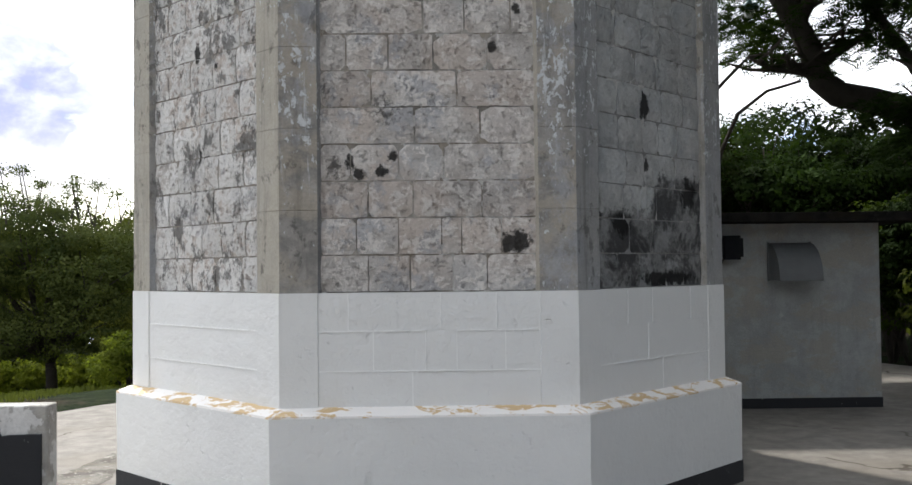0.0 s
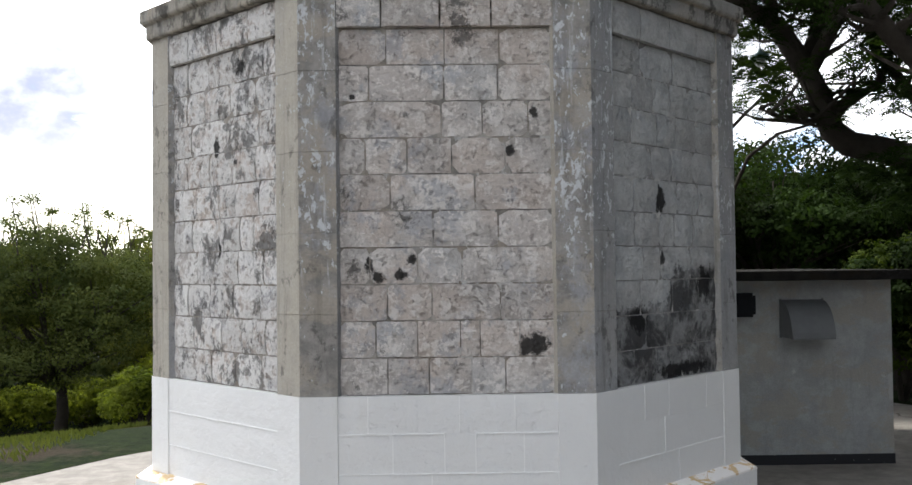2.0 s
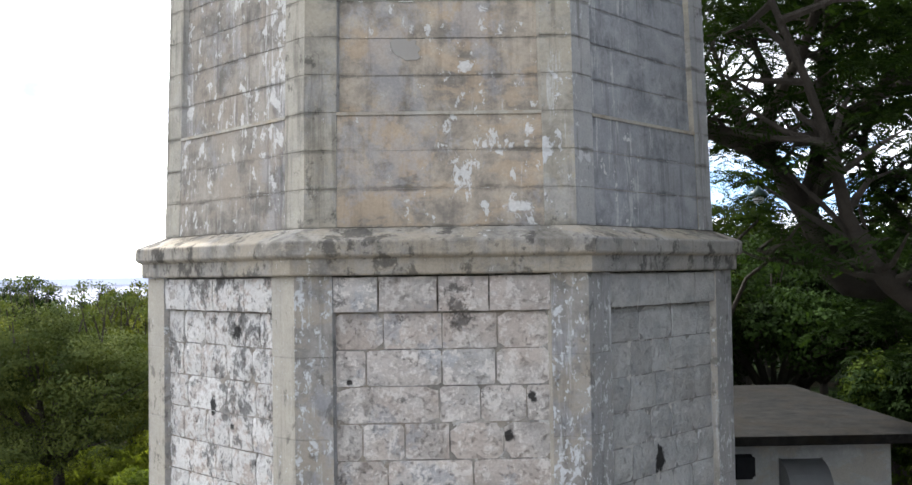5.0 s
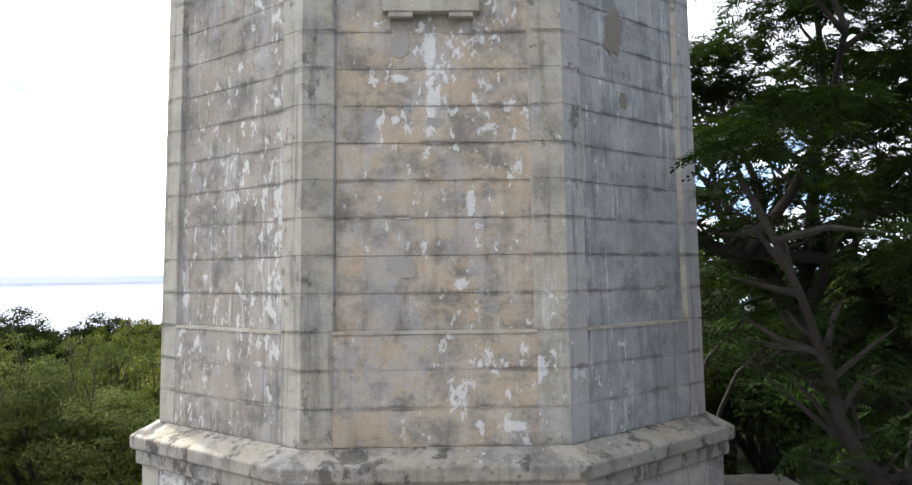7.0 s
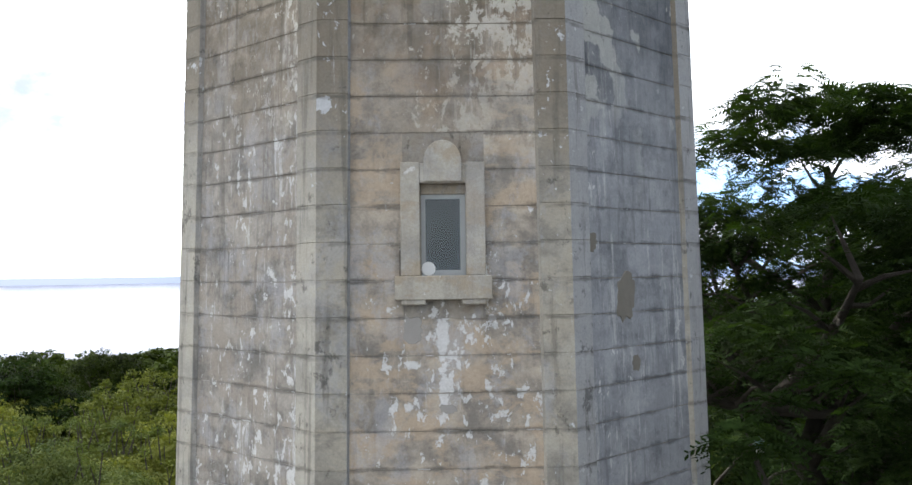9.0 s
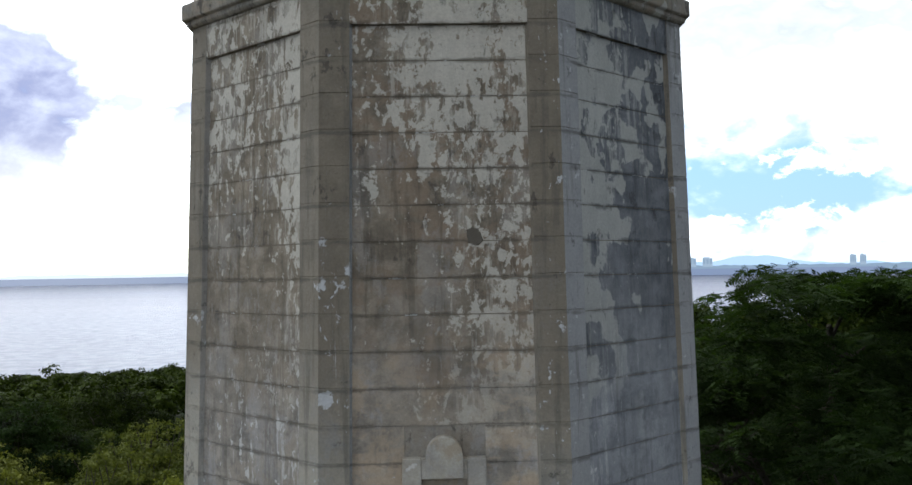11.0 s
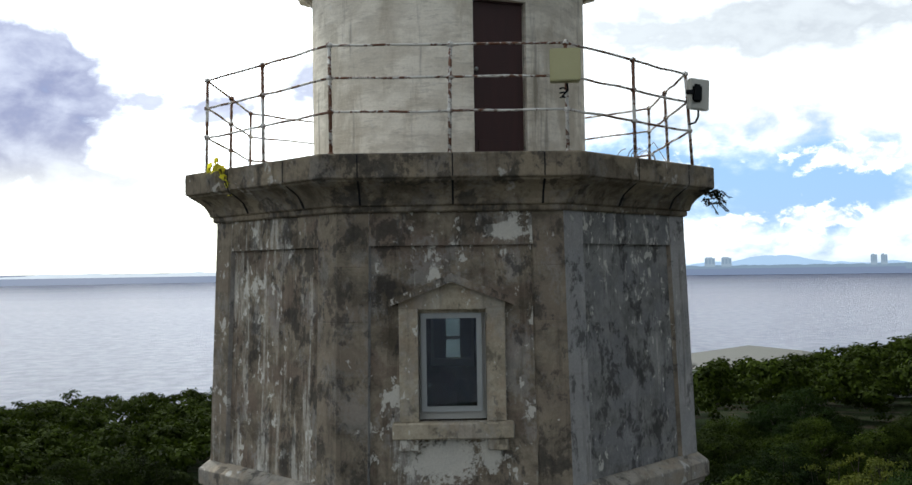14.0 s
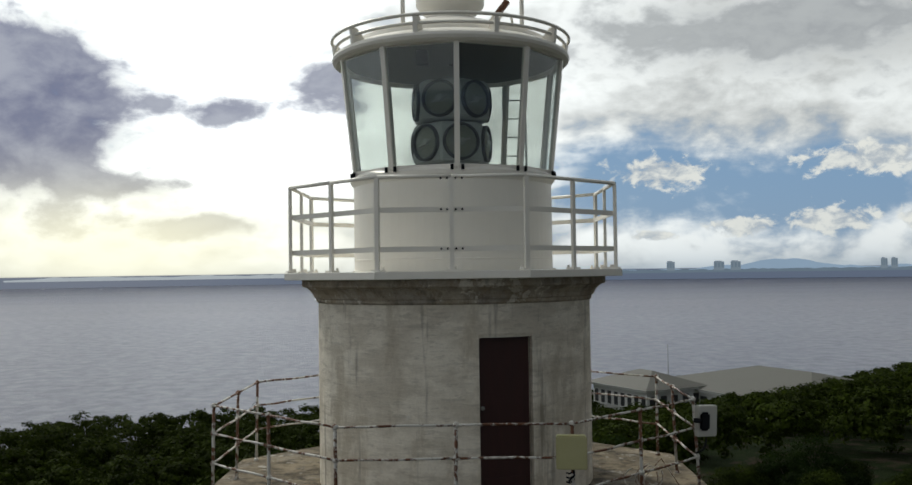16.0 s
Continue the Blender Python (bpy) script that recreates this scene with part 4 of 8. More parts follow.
def build_low_storey():
    rng = random.Random(3)
    bm = bmesh.new()
    LOW.shell(bm, 2.407, 6.55, -0.5, -0.076)
    part("lower_wall", bm, M["joint"], lighthouse, "mortar-jointed lower wall")
    bm = bmesh.new()
    LOW.shell(bm, 1.20, 2.404, -0.5, -0.008)
    part("painted_wall", bm, M["white"], lighthouse, "white-painted wall above the plinth")
    for k in range(8):
        bm = bmesh.new()
        LOW.pilaster(bm, k, 0.385, 2.407, 6.55, 0.09, 0.83, 0.005)
        part("pilaster", bm, M["pilaster"], lighthouse)
        bm = bmesh.new()
        LOW.pilaster(bm, k, 0.385, 1.21, 2.406, 0.03, None, 0, 0.012)
        part("painted_pilaster", bm, M["white"], lighthouse)
    half = lambda z: LOW.a(z) * TAN - 0.385
    zs = [2.41 + 3.755 * i / 10 for i in range(11)]
    front = [[0.225, 0.415, 0.61, 0.765], [0.172, 0.363, 0.56, 0.65, 0.833], [0.226, 0.43, 0.745], [0.148, 0.367, 0.57], [0.44, 0.74],
             [0.243, 0.635], [0.13, 0.322, 0.527, 0.774], [0.483, 0.671, 0.883], [0.148, 0.496, 0.744], [0.23, 0.50, 0.753]]
    wz = [1.25, 1.62, 2.02, 2.405]
    wfront = [[0.423, 0.762], [0.247, 0.482, 0.623, 0.843], [0.135, 0.358, 0.55, 0.803]]
    stone, white, rest = [], [], []
    for k in range(8):
        seen = k in (0, 1, 7)
        rows = front if k == 0 else [any_joints(rng, rng.choice((4, 5, 5))) for _ in range(10)]
        courses(LOW, k, zs, half, rows, stone if seen else rest)
        lint = []
        courses(LOW, k, [6.17, 6.54], half, [any_joints(rng, 4)], lint)
        BLOCKS.extend(("lintel_block", M["stone"], 0.0, *b) for b in lint if seen)
        if not seen:
            rest.extend(lint)
        rows = {0: wfront, 7: [[], [], []], 1: [[0.54], [0.41], [0.23, 0.45, 0.61, 0.82]]}.get(k) or [any_joints(rng, rng.choice((3, 4, 5))) for _ in range(3)]
        courses(LOW, k, wz, half, rows, white, 0.0015)
    BLOCKS.extend(("stone_block", M["stone"], -0.055, *b) for b in stone)
    BLOCKS.extend(("painted_block", M["white"], 0.0, *b) for b in white if b[1] in (0, 1, 7))
    for st, k, u0, u1, z0, z1 in white:      # thickly painted pointing that stands proud of the blocks
        if k not in (0, 1, 7):
            continue
        bm = bmesh.new()
        if z1 < 2.38 and rng.random() < (0.93 if k != 1 else 0.55):
            w = rng.uniform(0.004, 0.0065)
            st.slab(bm, k, u0, u1 + 0.003, z1 + 0.0015 - w, z1 + 0.0015 + w, -0.01, rng.uniform(0.006, 0.009))
        if u1 < half(z0) - 0.05 and rng.random() < 0.9:
            w = rng.uniform(0.0035, 0.0055)
            st.slab(bm, k, u1 + 0.0015 - w, u1 + 0.0015 + w, z0 + 0.008, z1 - 0.008, -0.01, rng.uniform(0.004, 0.006))
        if len(bm.verts):
            part("pointing", bm, M["bead"], lighthouse)
        else:
            bm.free()
    bm = bmesh.new()
    for b in rest:
        o = -0.055 if b[4] < 6.1 else 0.0
        b[0].slab(bm, *b[1:], -0.12, o)
    tagged(part("far_side_stonework", bm, M["stone"], lighthouse), kind="stuff")
    bm = bmesh.new()
    for b in white:
        if b[1] not in (0, 1, 7):
            b[0].slab(bm, *b[1:], -0.02, 0.001)
    tagged(part("far_side_painted_stonework", bm, M["white"], lighthouse), kind="stuff")


def build_cornices():
    bm = bmesh.new()
    octagon(bm, [(3.3, 6.552), (3.675, 6.552), (3.69, 6.57), (3.69, 6.725), (3.735, 6.74), (3.758, 6.765), (3.758, 6.895), (3.745, 6.912), (3.42, 7.048), (3.1, 7.048)])
    soften(bm, 0.008)
    part("cornice", bm, M["cornice"], lighthouse, "moulded grey cement cornice")
    bm = bmesh.new()
    octagon(bm, [(2.9, 18.282), (3.20, 18.282), (3.235, 18.31), (3.235, 18.36), (3.275, 18.37), (3.29, 18.385), (3.29, 18.565), (3.28, 18.578), (3.14, 18.664), (2.9, 18.664)])
    soften(bm, 0.007)
    part("string_course", bm, M["string"], lighthouse, "stained cement string course")
    bm = bmesh.new()
    octagon(bm, [(2.6, 21.722), (3.075, 21.722), (3.095, 21.74), (3.095, 21.79), (3.13, 21.80), (3.15, 21.86), (3.20, 21.93), (3.28, 21.995), (3.37, 22.045), (3.385, 22.068),
                 (3.412, 22.075), (3.421, 22.09), (3.421, 22.33), (3.41, 22.348), (1.2, 22.375), (1.2, 22.2)])
    soften(bm, 0.006)
    part("gallery_slab", bm, M["gallery"], lighthouse, "blackened concrete gallery slab on a coved cornice")
    # open joints across the slab's edge and cove
    for k, us in ((0, (-1.0, 0.03, 1.03)), (7, (-0.4, 0.75)), (1, (-0.3, 0.8))):
        for u in us:
            bm = bmesh.new()
            face = Storey(22.08, 3.4215, 22.34, 3.4215)
            face.slab(bm, k, u - 0.008, u + 0.006, 22.085, 22.335, -0.02, 0.002)
            pts = []
            for z, a in ((21.80, 3.135), (21.93, 3.205), (22.05, 3.375)):
                pts.append([Storey(0, a, 1, a).at(k, c, z, o) for c, o in ((u - 0.012, 0.003), (u + 0.01, 0.003), (u + 0.01, -0.03), (u - 0.012, -0.03))])
            hexa(bm, pts[0] + pts[1])
            hexa(bm, pts[1] + pts[2])
            part("open_joint", bm, M["rubber"], lighthouse)


W1 = dict(u=0.246, z0=11.90, z1=12.89)
W2 = dict(u=0.375, z0=19.40, z1=20.64)


def build_shaft():
    rng = random.Random(11)
    bm = bmesh.new()
    SHAFT.shell(bm, 7.04, 18.29, -0.5, -0.068, (0,), W1["u"], (W1["z0"], W1["z1"]))
    part("shaft_wall", bm, M["render_joint"], lighthouse, "leaning shaft wall behind its blocks")
    for z0, z1 in ((7.052, 8.22), (17.845, 18.283)):
        bm = bmesh.new()
        SHAFT.shell(bm, z0, z1, -0.069, -0.013)
        part("course_bed", bm, M["render_joint"], lighthouse)
    for k in range(8):
        bm = bmesh.new()
        SHAFT.pilaster(bm, k, 0.335, 7.05, 18.285, 0.09, 0.40, 0.006)
        part("pilaster", bm, M["shaft_pilaster"], lighthouse)
    half = lambda z: SHAFT.a(z) * TAN - 0.335
    dz = [7.05 + 1.2 * i / 3 for i in range(4)]
    pz = [8.25 + 9.59 * i / 24 for i in range(25)]
    tz = [17.84, 18.285]
    rest = []
    for k in range(8):
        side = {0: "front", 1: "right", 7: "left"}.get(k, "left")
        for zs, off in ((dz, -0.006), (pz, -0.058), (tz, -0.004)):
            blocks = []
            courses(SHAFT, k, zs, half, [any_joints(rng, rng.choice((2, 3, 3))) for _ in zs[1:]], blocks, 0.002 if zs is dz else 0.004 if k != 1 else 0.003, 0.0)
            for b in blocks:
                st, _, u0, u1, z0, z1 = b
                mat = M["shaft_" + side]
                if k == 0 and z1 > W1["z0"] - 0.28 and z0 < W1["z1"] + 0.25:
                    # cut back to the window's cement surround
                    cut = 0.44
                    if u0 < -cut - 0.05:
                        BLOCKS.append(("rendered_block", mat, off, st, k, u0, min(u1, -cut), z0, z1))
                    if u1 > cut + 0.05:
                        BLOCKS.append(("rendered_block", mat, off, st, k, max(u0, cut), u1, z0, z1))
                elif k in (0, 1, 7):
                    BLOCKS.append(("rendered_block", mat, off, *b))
                else:
                    rest.append((off, b))
    bm = bmesh.new()
    for off, b in rest:
        b[0].slab(bm, *b[1:], -0.12, off + rng.uniform(-0.004, 0.004))
    tagged(part("far_side_shaft_stonework", bm, M["shaft_left"], lighthouse), kind="stuff")
    # thin ledge at the foot of each sunk field
    for k in range(8):
        bm = bmesh.new()
        h = half(8.25)
        SHAFT.slab(bm, k, -h, h, 8.225, 8.26, -0.1, 0.006)
        part("field_ledge", bm, M["trim"], lighthouse)


def build_mortar_patches():
    rng = random.Random(17)
    for k, u, z, w, h, off, mat, label in ((1, -0.29, 11.64, 0.20, 0.26, -0.05, "tan_mortar", "tan mortar repair"), (1, -0.95, 12.25, 0.12, 0.11, -0.05, "tan_mortar", "tan mortar repair"),
                                           (1, -0.12, 10.85, 0.09, 0.09, -0.05, "tan_mortar", "tan mortar repair"), (0, -0.345, 8.93, 0.15, 0.12, -0.05, "grey_mortar", "grey mortar repair"),
                                           # the dark one is a flat patch that stands in for a stained hole
                                           (0, -0.35, 11.32, 0.115, 0.14, -0.05, "grey_mortar", "grey mortar repair"), (0, 0.36, 15.49, 0.085, 0.10, -0.05, "stain_hole", "dark ragged patch for a stained hole"),
                                           (0, 0.02, 10.48, 0.10, 0.045, -0.05, "grey_mortar", "grey mortar repair")):
        bm = bmesh.new()
        ring = []
        for i in range(24):
            t = 2 * math.pi * i / 24
            q = rng.uniform(0.78, 1.10) + 0.10 * math.sin(2 * t + z)
            ring.append((u + w * q * math.copysign(abs(math.cos(t)) ** 0.8, math.cos(t)), z + h * q * math.copysign(abs(math.sin(t)) ** 0.8, math.sin(t))))
        top = [bm.verts.new(SHAFT.at(k, a, b, off)) for a, b in ring]
        low = [bm.verts.new(SHAFT.at(k, u + (a - u) * 1.05, z + (b - z) * 1.05, off - 0.02)) for a, b in ring]
        bm.faces.new(top)
        for i in range(24):
            bm.faces.new((top[i], top[(i + 1) % 24], low[(i + 1) % 24], low[i]))
        part("mortar_patch", bm, M[mat], lighthouse, label)


def build_top_storey():
    bm = bmesh.new()
    TOP.shell(bm, 18.66, 21.73, -0.42, -0.08, (0, 4), W2["u"], (W2["z0"], W2["z1"]))
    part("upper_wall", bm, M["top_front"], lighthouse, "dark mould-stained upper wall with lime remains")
    for k in range(8):
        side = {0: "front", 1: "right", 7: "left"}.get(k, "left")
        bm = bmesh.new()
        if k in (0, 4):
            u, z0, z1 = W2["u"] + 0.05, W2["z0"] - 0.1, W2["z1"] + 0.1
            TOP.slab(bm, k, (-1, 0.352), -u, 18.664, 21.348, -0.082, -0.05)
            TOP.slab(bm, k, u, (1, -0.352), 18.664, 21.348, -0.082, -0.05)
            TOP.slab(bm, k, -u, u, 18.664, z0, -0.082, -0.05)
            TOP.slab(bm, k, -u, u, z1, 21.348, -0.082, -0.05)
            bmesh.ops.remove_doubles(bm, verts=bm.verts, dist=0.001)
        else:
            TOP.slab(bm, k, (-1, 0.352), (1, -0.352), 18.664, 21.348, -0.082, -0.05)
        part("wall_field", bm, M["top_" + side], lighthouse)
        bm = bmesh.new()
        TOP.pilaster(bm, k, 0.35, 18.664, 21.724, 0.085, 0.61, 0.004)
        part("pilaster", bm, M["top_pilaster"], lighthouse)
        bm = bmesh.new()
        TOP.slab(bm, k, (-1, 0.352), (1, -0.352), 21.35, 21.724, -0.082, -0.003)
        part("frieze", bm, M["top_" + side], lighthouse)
    # floors and lining inside
    bm = bmesh.new()
    octagon(bm, [(2.90, 7.2), (2.60, 18.2), (2.55, 18.2), (2.85, 7.2)])
    octagon(bm, [(2.9, 18.40), (2.9, 18.55), (0.05, 18.55), (0.05, 18.40)])
    part("inner_floor", bm, M["dark"], lighthouse)


def build_windows():
    # the lower window: keyed surround, sill on two feet
    win = part("window", bmesh.new(), M["trim"], lighthouse, "small aluminium window in a pale cement surround")
    x0, d = -0.011, SHAFT.a(12.4)
    u, z0, z1 = W1["u"], W1["z0"], W1["z1"]
    f = -d - 0.035

    def piece(name, mat, boxes, label="", bev=0.008):
        bm = bmesh.new()
        for b in boxes:
            box(bm, *b)
        soften(bm, bev)
        return part(name, bm, mat, win, label)

    piece("jamb", M["trim"], [(x0 - 0.452, x0 - u, f, -d + 0.30, z0, z1 + 0.225)])
    piece("jamb", M["trim"], [(x0 + u, x0 + 0.452, f, -d + 0.30, z0, z1 + 0.225)])
    piece("lintel", M["trim"], [(x0 - u, x0 + u, f + 0.004, -d + 0.30, z1, z1 + 0.215)])
    piece("header", M["trim"], [(x0 - u, x0 + u, -d + 0.10, -d + 0.29, z1 - 0.11, z1 - 0.001)], bev=0.004)
    bm = bmesh.new()
    prof = [(-0.205, z1 + 0.014), (-0.20, z1 + 0.25)] + [(0.20 * math.cos(t), z1 + 0.25 + 0.21 * math.sin(t)) for t in (math.pi * i / 8 for i in range(8, -1, -1))][1:] + [(0.205, z1 + 0.014)]
    a = [bm.verts.new((x0 + x, f - 0.03, z)) for x, z in prof]
    b = [bm.verts.new((x0 + x, -d + 0.1, z)) for x, z in prof]
    bm.faces.new(a[::-1]), bm.faces.new(b)
    for i in range(len(a)):
        bm.faces.new((a[i], a[(i + 1) % len(a)], b[(i + 1) % len(a)], b[i]))
    soften(bm, 0.006)
    part("keystone", bm, M["trim"], win, "round-headed pale keystone")
    bm = bmesh.new()
    box(bm, x0 - 0.52, x0 + 0.52, f - 0.05, -d + 0.3, z0 - 0.255, z0)
    box(bm, x0 - 0.455, x0 - 0.19, f - 0.035, -d + 0.1, z0 - 0.31, z0 - 0.25)
    box(bm, x0 + 0.19, x0 + 0.455, f - 0.035, -d + 0.1, z0 - 0.31, z0 - 0.25)
    soften(bm, 0.01)
    part("sill", bm, M["trim"], win, "thick cement sill on two feet")
    sash(win, x0, u, z0 + 0.0, z1 - 0.10, -d + 0.16)
    # a small white round plate left in the corner of the window
    bm = bmesh.new()
    tube(bm, [(x0 - 0.16, -d + 0.12, z0 + 0.075), (x0 - 0.16, -d + 0.155, z0 + 0.075)], [0.075, 0.07], 20)
    part("round_vent", bm, M["bulb"], win, "round white plastic vent")

    # the upper window: gabled hood, sill on brackets; and its match at the back
    for turn in (0, math.pi):
        win = part("window", bmesh.new(), M["old_trim"], lighthouse, "tall aluminium window under a gabled cement hood")
        d = TOP.a(20.0)
        u, z0, z1 = W2["u"], W2["z0"], W2["z1"]
        f = -d - 0.03
        made = [piece("jamb", M["old_trim"], [(-0.59, -u, f, -d + 0.25, z0, z1 + 0.02)]),
                piece("jamb", M["old_trim"], [(u, 0.59, f, -d + 0.25, z0, z1 + 0.02)])]
        bm = bmesh.new()
        pts = [(-0.59, z1 + 0.02), (0.59, z1 + 0.02), (0.59, z1 + 0.12), (0.0, z1 + 0.31), (-0.59, z1 + 0.12)]
        a = [bm.verts.new((x, f + 0.003, z)) for x, z in pts]
        b = [bm.verts.new((x, -d + 0.1, z)) for x, z in pts]
        bm.faces.new(a[::-1]), bm.faces.new(b)
        for i in range(5):
            bm.faces.new((a[i], a[(i + 1) % 5], b[(i + 1) % 5], b[i]))
        box(bm, -u, u, f + 0.004, -d + 0.25, z1, z1 + 0.06)
        box(bm, -u, u, -d + 0.10, -d + 0.25, z1 - 0.045, z1)
        made.append(part("gable", bm, M["old_trim"], win, "pale gable over the window"))
        bm = bmesh.new()
        for s in (-1, 1):
            p = [(s * 0.69, z1 + 0.04), (s * 0.69, z1 + 0.115), (0.0, z1 + 0.395), (0.0, z1 + 0.30)]
            if s < 0:
                p = p[::-1]
            hexa(bm, [(x, f - 0.10, z) for x, z in p] + [(x, -d + 0.1, z) for x, z in p])
        made.append(part("hood_mould", bm, M["top_front"], win, "dark raking hood mould"))
        bm = bmesh.new()
        box(bm, -0.67, 0.67, f - 0.085, -d + 0.25, z0 - 0.18, z0)
        soften(bm, 0.015)
        made.append(part("sill", bm, M["old_trim"], win, "broad chipped cement sill"))
        for s in (-1, 1):
            bm = bmesh.new()
            box(bm, s * 0.49 - 0.11, s * 0.49 + 0.11, f - 0.05, -d + 0.1, z0 - 0.31, z0 - 0.175)
            soften(bm, 0.012)
            made.append(part("bracket", bm, M["top_front"] if s < 0 else M["old_trim"], win))
        made += sash(win, -0.01, u - 0.035, z0 + 0.09, z1 - 0.05, -d + 0.15, cross=turn > 0)
        bm = bmesh.new()
        box(bm, -u, u, -d + 0.185, -d + 0.25, z0, z0 + 0.13)
        box(bm, -u, -u + 0.05, -d + 0.19, -d + 0.25, z0 + 0.13, z1 - 0.046)
        box(bm, u - 0.05, u, -d + 0.19, -d + 0.25, z0 + 0.13, z1 - 0.046)
        made.append(part("outer_frame", bm, M["greybox"], win, "pale outer window frame"))
        if turn:
            for ob in made:
                ob.matrix_basis = Matrix.Rotation(math.pi, 4, "Z")


def sash(win, x0, u, z0, z1, y, cross=False):
    """Aluminium frame and pane."""
    bm = bmesh.new()
    w = 0.058
    box(bm, x0 - u, x0 - u + w, y - 0.03, y + 0.03, z0, z1)
    box(bm, x0 + u - w, x0 + u, y - 0.03, y + 0.03, z0, z1)
    box(bm, x0 - u + w, x0 + u - w, y - 0.03, y + 0.03, z1 - w, z1)
    box(bm, x0 - u + w, x0 + u - w, y - 0.03, y + 0.03, z0, z0 + w)
    if cross:
        box(bm, x0 - u + w, x0 + u - w, y - 0.02, y + 0.02, z0 + 0.36, z0 + 0.42)
        box(bm, x0 - u + w, x0 - 0.12, y - 0.02, y + 0.02, z0 + w, z1 - w)
        box(bm, x0 + 0.12, x0 + u - w, y - 0.02, y + 0.02, z0 + w, z1 - w)
    frame_ob = part("window_frame", bm, M["alu"], win, "grey aluminium frame")
    bm = bmesh.new()
    box(bm, x0 - u + w, x0 + u - w, y - 0.003, y + 0.003, z0 + w, z1 - w)
    pane = part("pane", bm, M["glass_dark"], win, "dusty tinted glass pane")
    pane.visible_shadow = False
    return [frame_ob, pane]


build_plinth()
build_low_storey()
build_cornices()
build_shaft()
build_mortar_patches()
build_top_storey()
build_windows()

# ---- the watch room drum and its door ----
DOOR = radians(-90 + 19.9)


def build_drum():
    h = 0.363 / 1.943
    bm = bmesh.new()
    arc(bm, 1.60, 1.943, 22.36, 24.92, DOOR + h, DOOR - h + 2 * math.pi, 80)
    arc(bm, 1.60, 1.943, 24.46, 24.92, DOOR - h, DOOR + h, 8)
    part("watch_room_drum", bm, M["drum"], lighthouse, "round watch room in brushed grey plaster", smooth=False)
    bm = bmesh.new()
    w = 0.14 / 1.943
    arc(bm, 1.80, 1.962, 22.37, 24.63, DOOR + h, DOOR + h + w, 3)
    arc(bm, 1.80, 1.962, 22.37, 24.63, DOOR - h - w, DOOR - h, 3)
    arc(bm, 1.80, 1.962, 24.50, 24.63, DOOR - h, DOOR + h, 8)
    part("door_surround", bm, M["drum"], lighthouse, "flat raised plaster door surround")
    bm = bmesh.new()
    arc(bm, 1.55, 1.98, 22.36, 22.43, DOOR - h, DOOR + h, 8)
    part("threshold", bm, M["gallery"], lighthouse)
    door = part("door", bmesh.new(), M["door"], lighthouse, "closed dark brown metal door")
    turn = Matrix.Rotation(DOOR + math.pi / 2, 4, "Z")
    bm = bmesh.new()
    box(bm, -0.35, 0.35, -1.83, -1.78, 22.44, 24.44, turn)
    box(bm, -0.28, 0.28, -1.842, -1.83, 22.50, 22.70, turn)
    soften(bm, 0.004)
    part("door_leaf", bm, M["door"], door)
    bm = bmesh.new()
    box(bm, -0.40, -0.35, -1.86, -1.74, 22.43, 24.5, turn)
    box(bm, 0.35, 0.40, -1.86, -1.74, 22.43, 24.5, turn)
    box(bm, -0.40, 0.40, -1.86, -1.74, 24.44, 24.5, turn)
    part("door_frame", bm, M["door"], door)
    bm = bmesh.new()
    ball(bm, turn @ Vector((-0.30, -1.86, 23.58)), 0.028, 2)
    tube(bm, [turn @ Vector((-0.30, -1.86, 23.58)), turn @ Vector((-0.30, -1.82, 23.58))], 0.012)
    part("door_knob", bm, M["alu"], door, "small round metal knob", smooth=True)
    # crowning mouldings under the lantern gallery
    bm = bmesh.new()
    turned(bm, [(1.5, 24.88), (1.955, 24.88), (1.975, 24.90), (1.975, 24.94), (2.00, 24.95), (2.02, 25.0), (2.06, 25.05), (2.09, 25.07), (2.10, 25.09), (2.155, 25.10), (2.17, 25.12),
                (2.17, 25.20), (1.5, 25.20)], 72)
    part("drum_cornice", bm, M["peeling"], lighthouse, "peeling round moulded cornice")


build_drum()

# ---- railings ----


def corner(a, i, z):
    """Corner i of an eight-sided ring: corner 0 ends side 0; half steps are the middles of sides."""
    t = -math.pi / 2 + math.pi / 8 + i * math.pi / 4
    c0 = Vector((math.cos(t), math.sin(t), 0)) * a / math.cos(math.pi / 8) if float(i).is_integer() else None
    if c0 is None:
        c0 = (corner(a, math.floor(i), 0) + corner(a, math.floor(i) + 1, 0)) / 2
    return Vector((c0.x, c0.y, z))


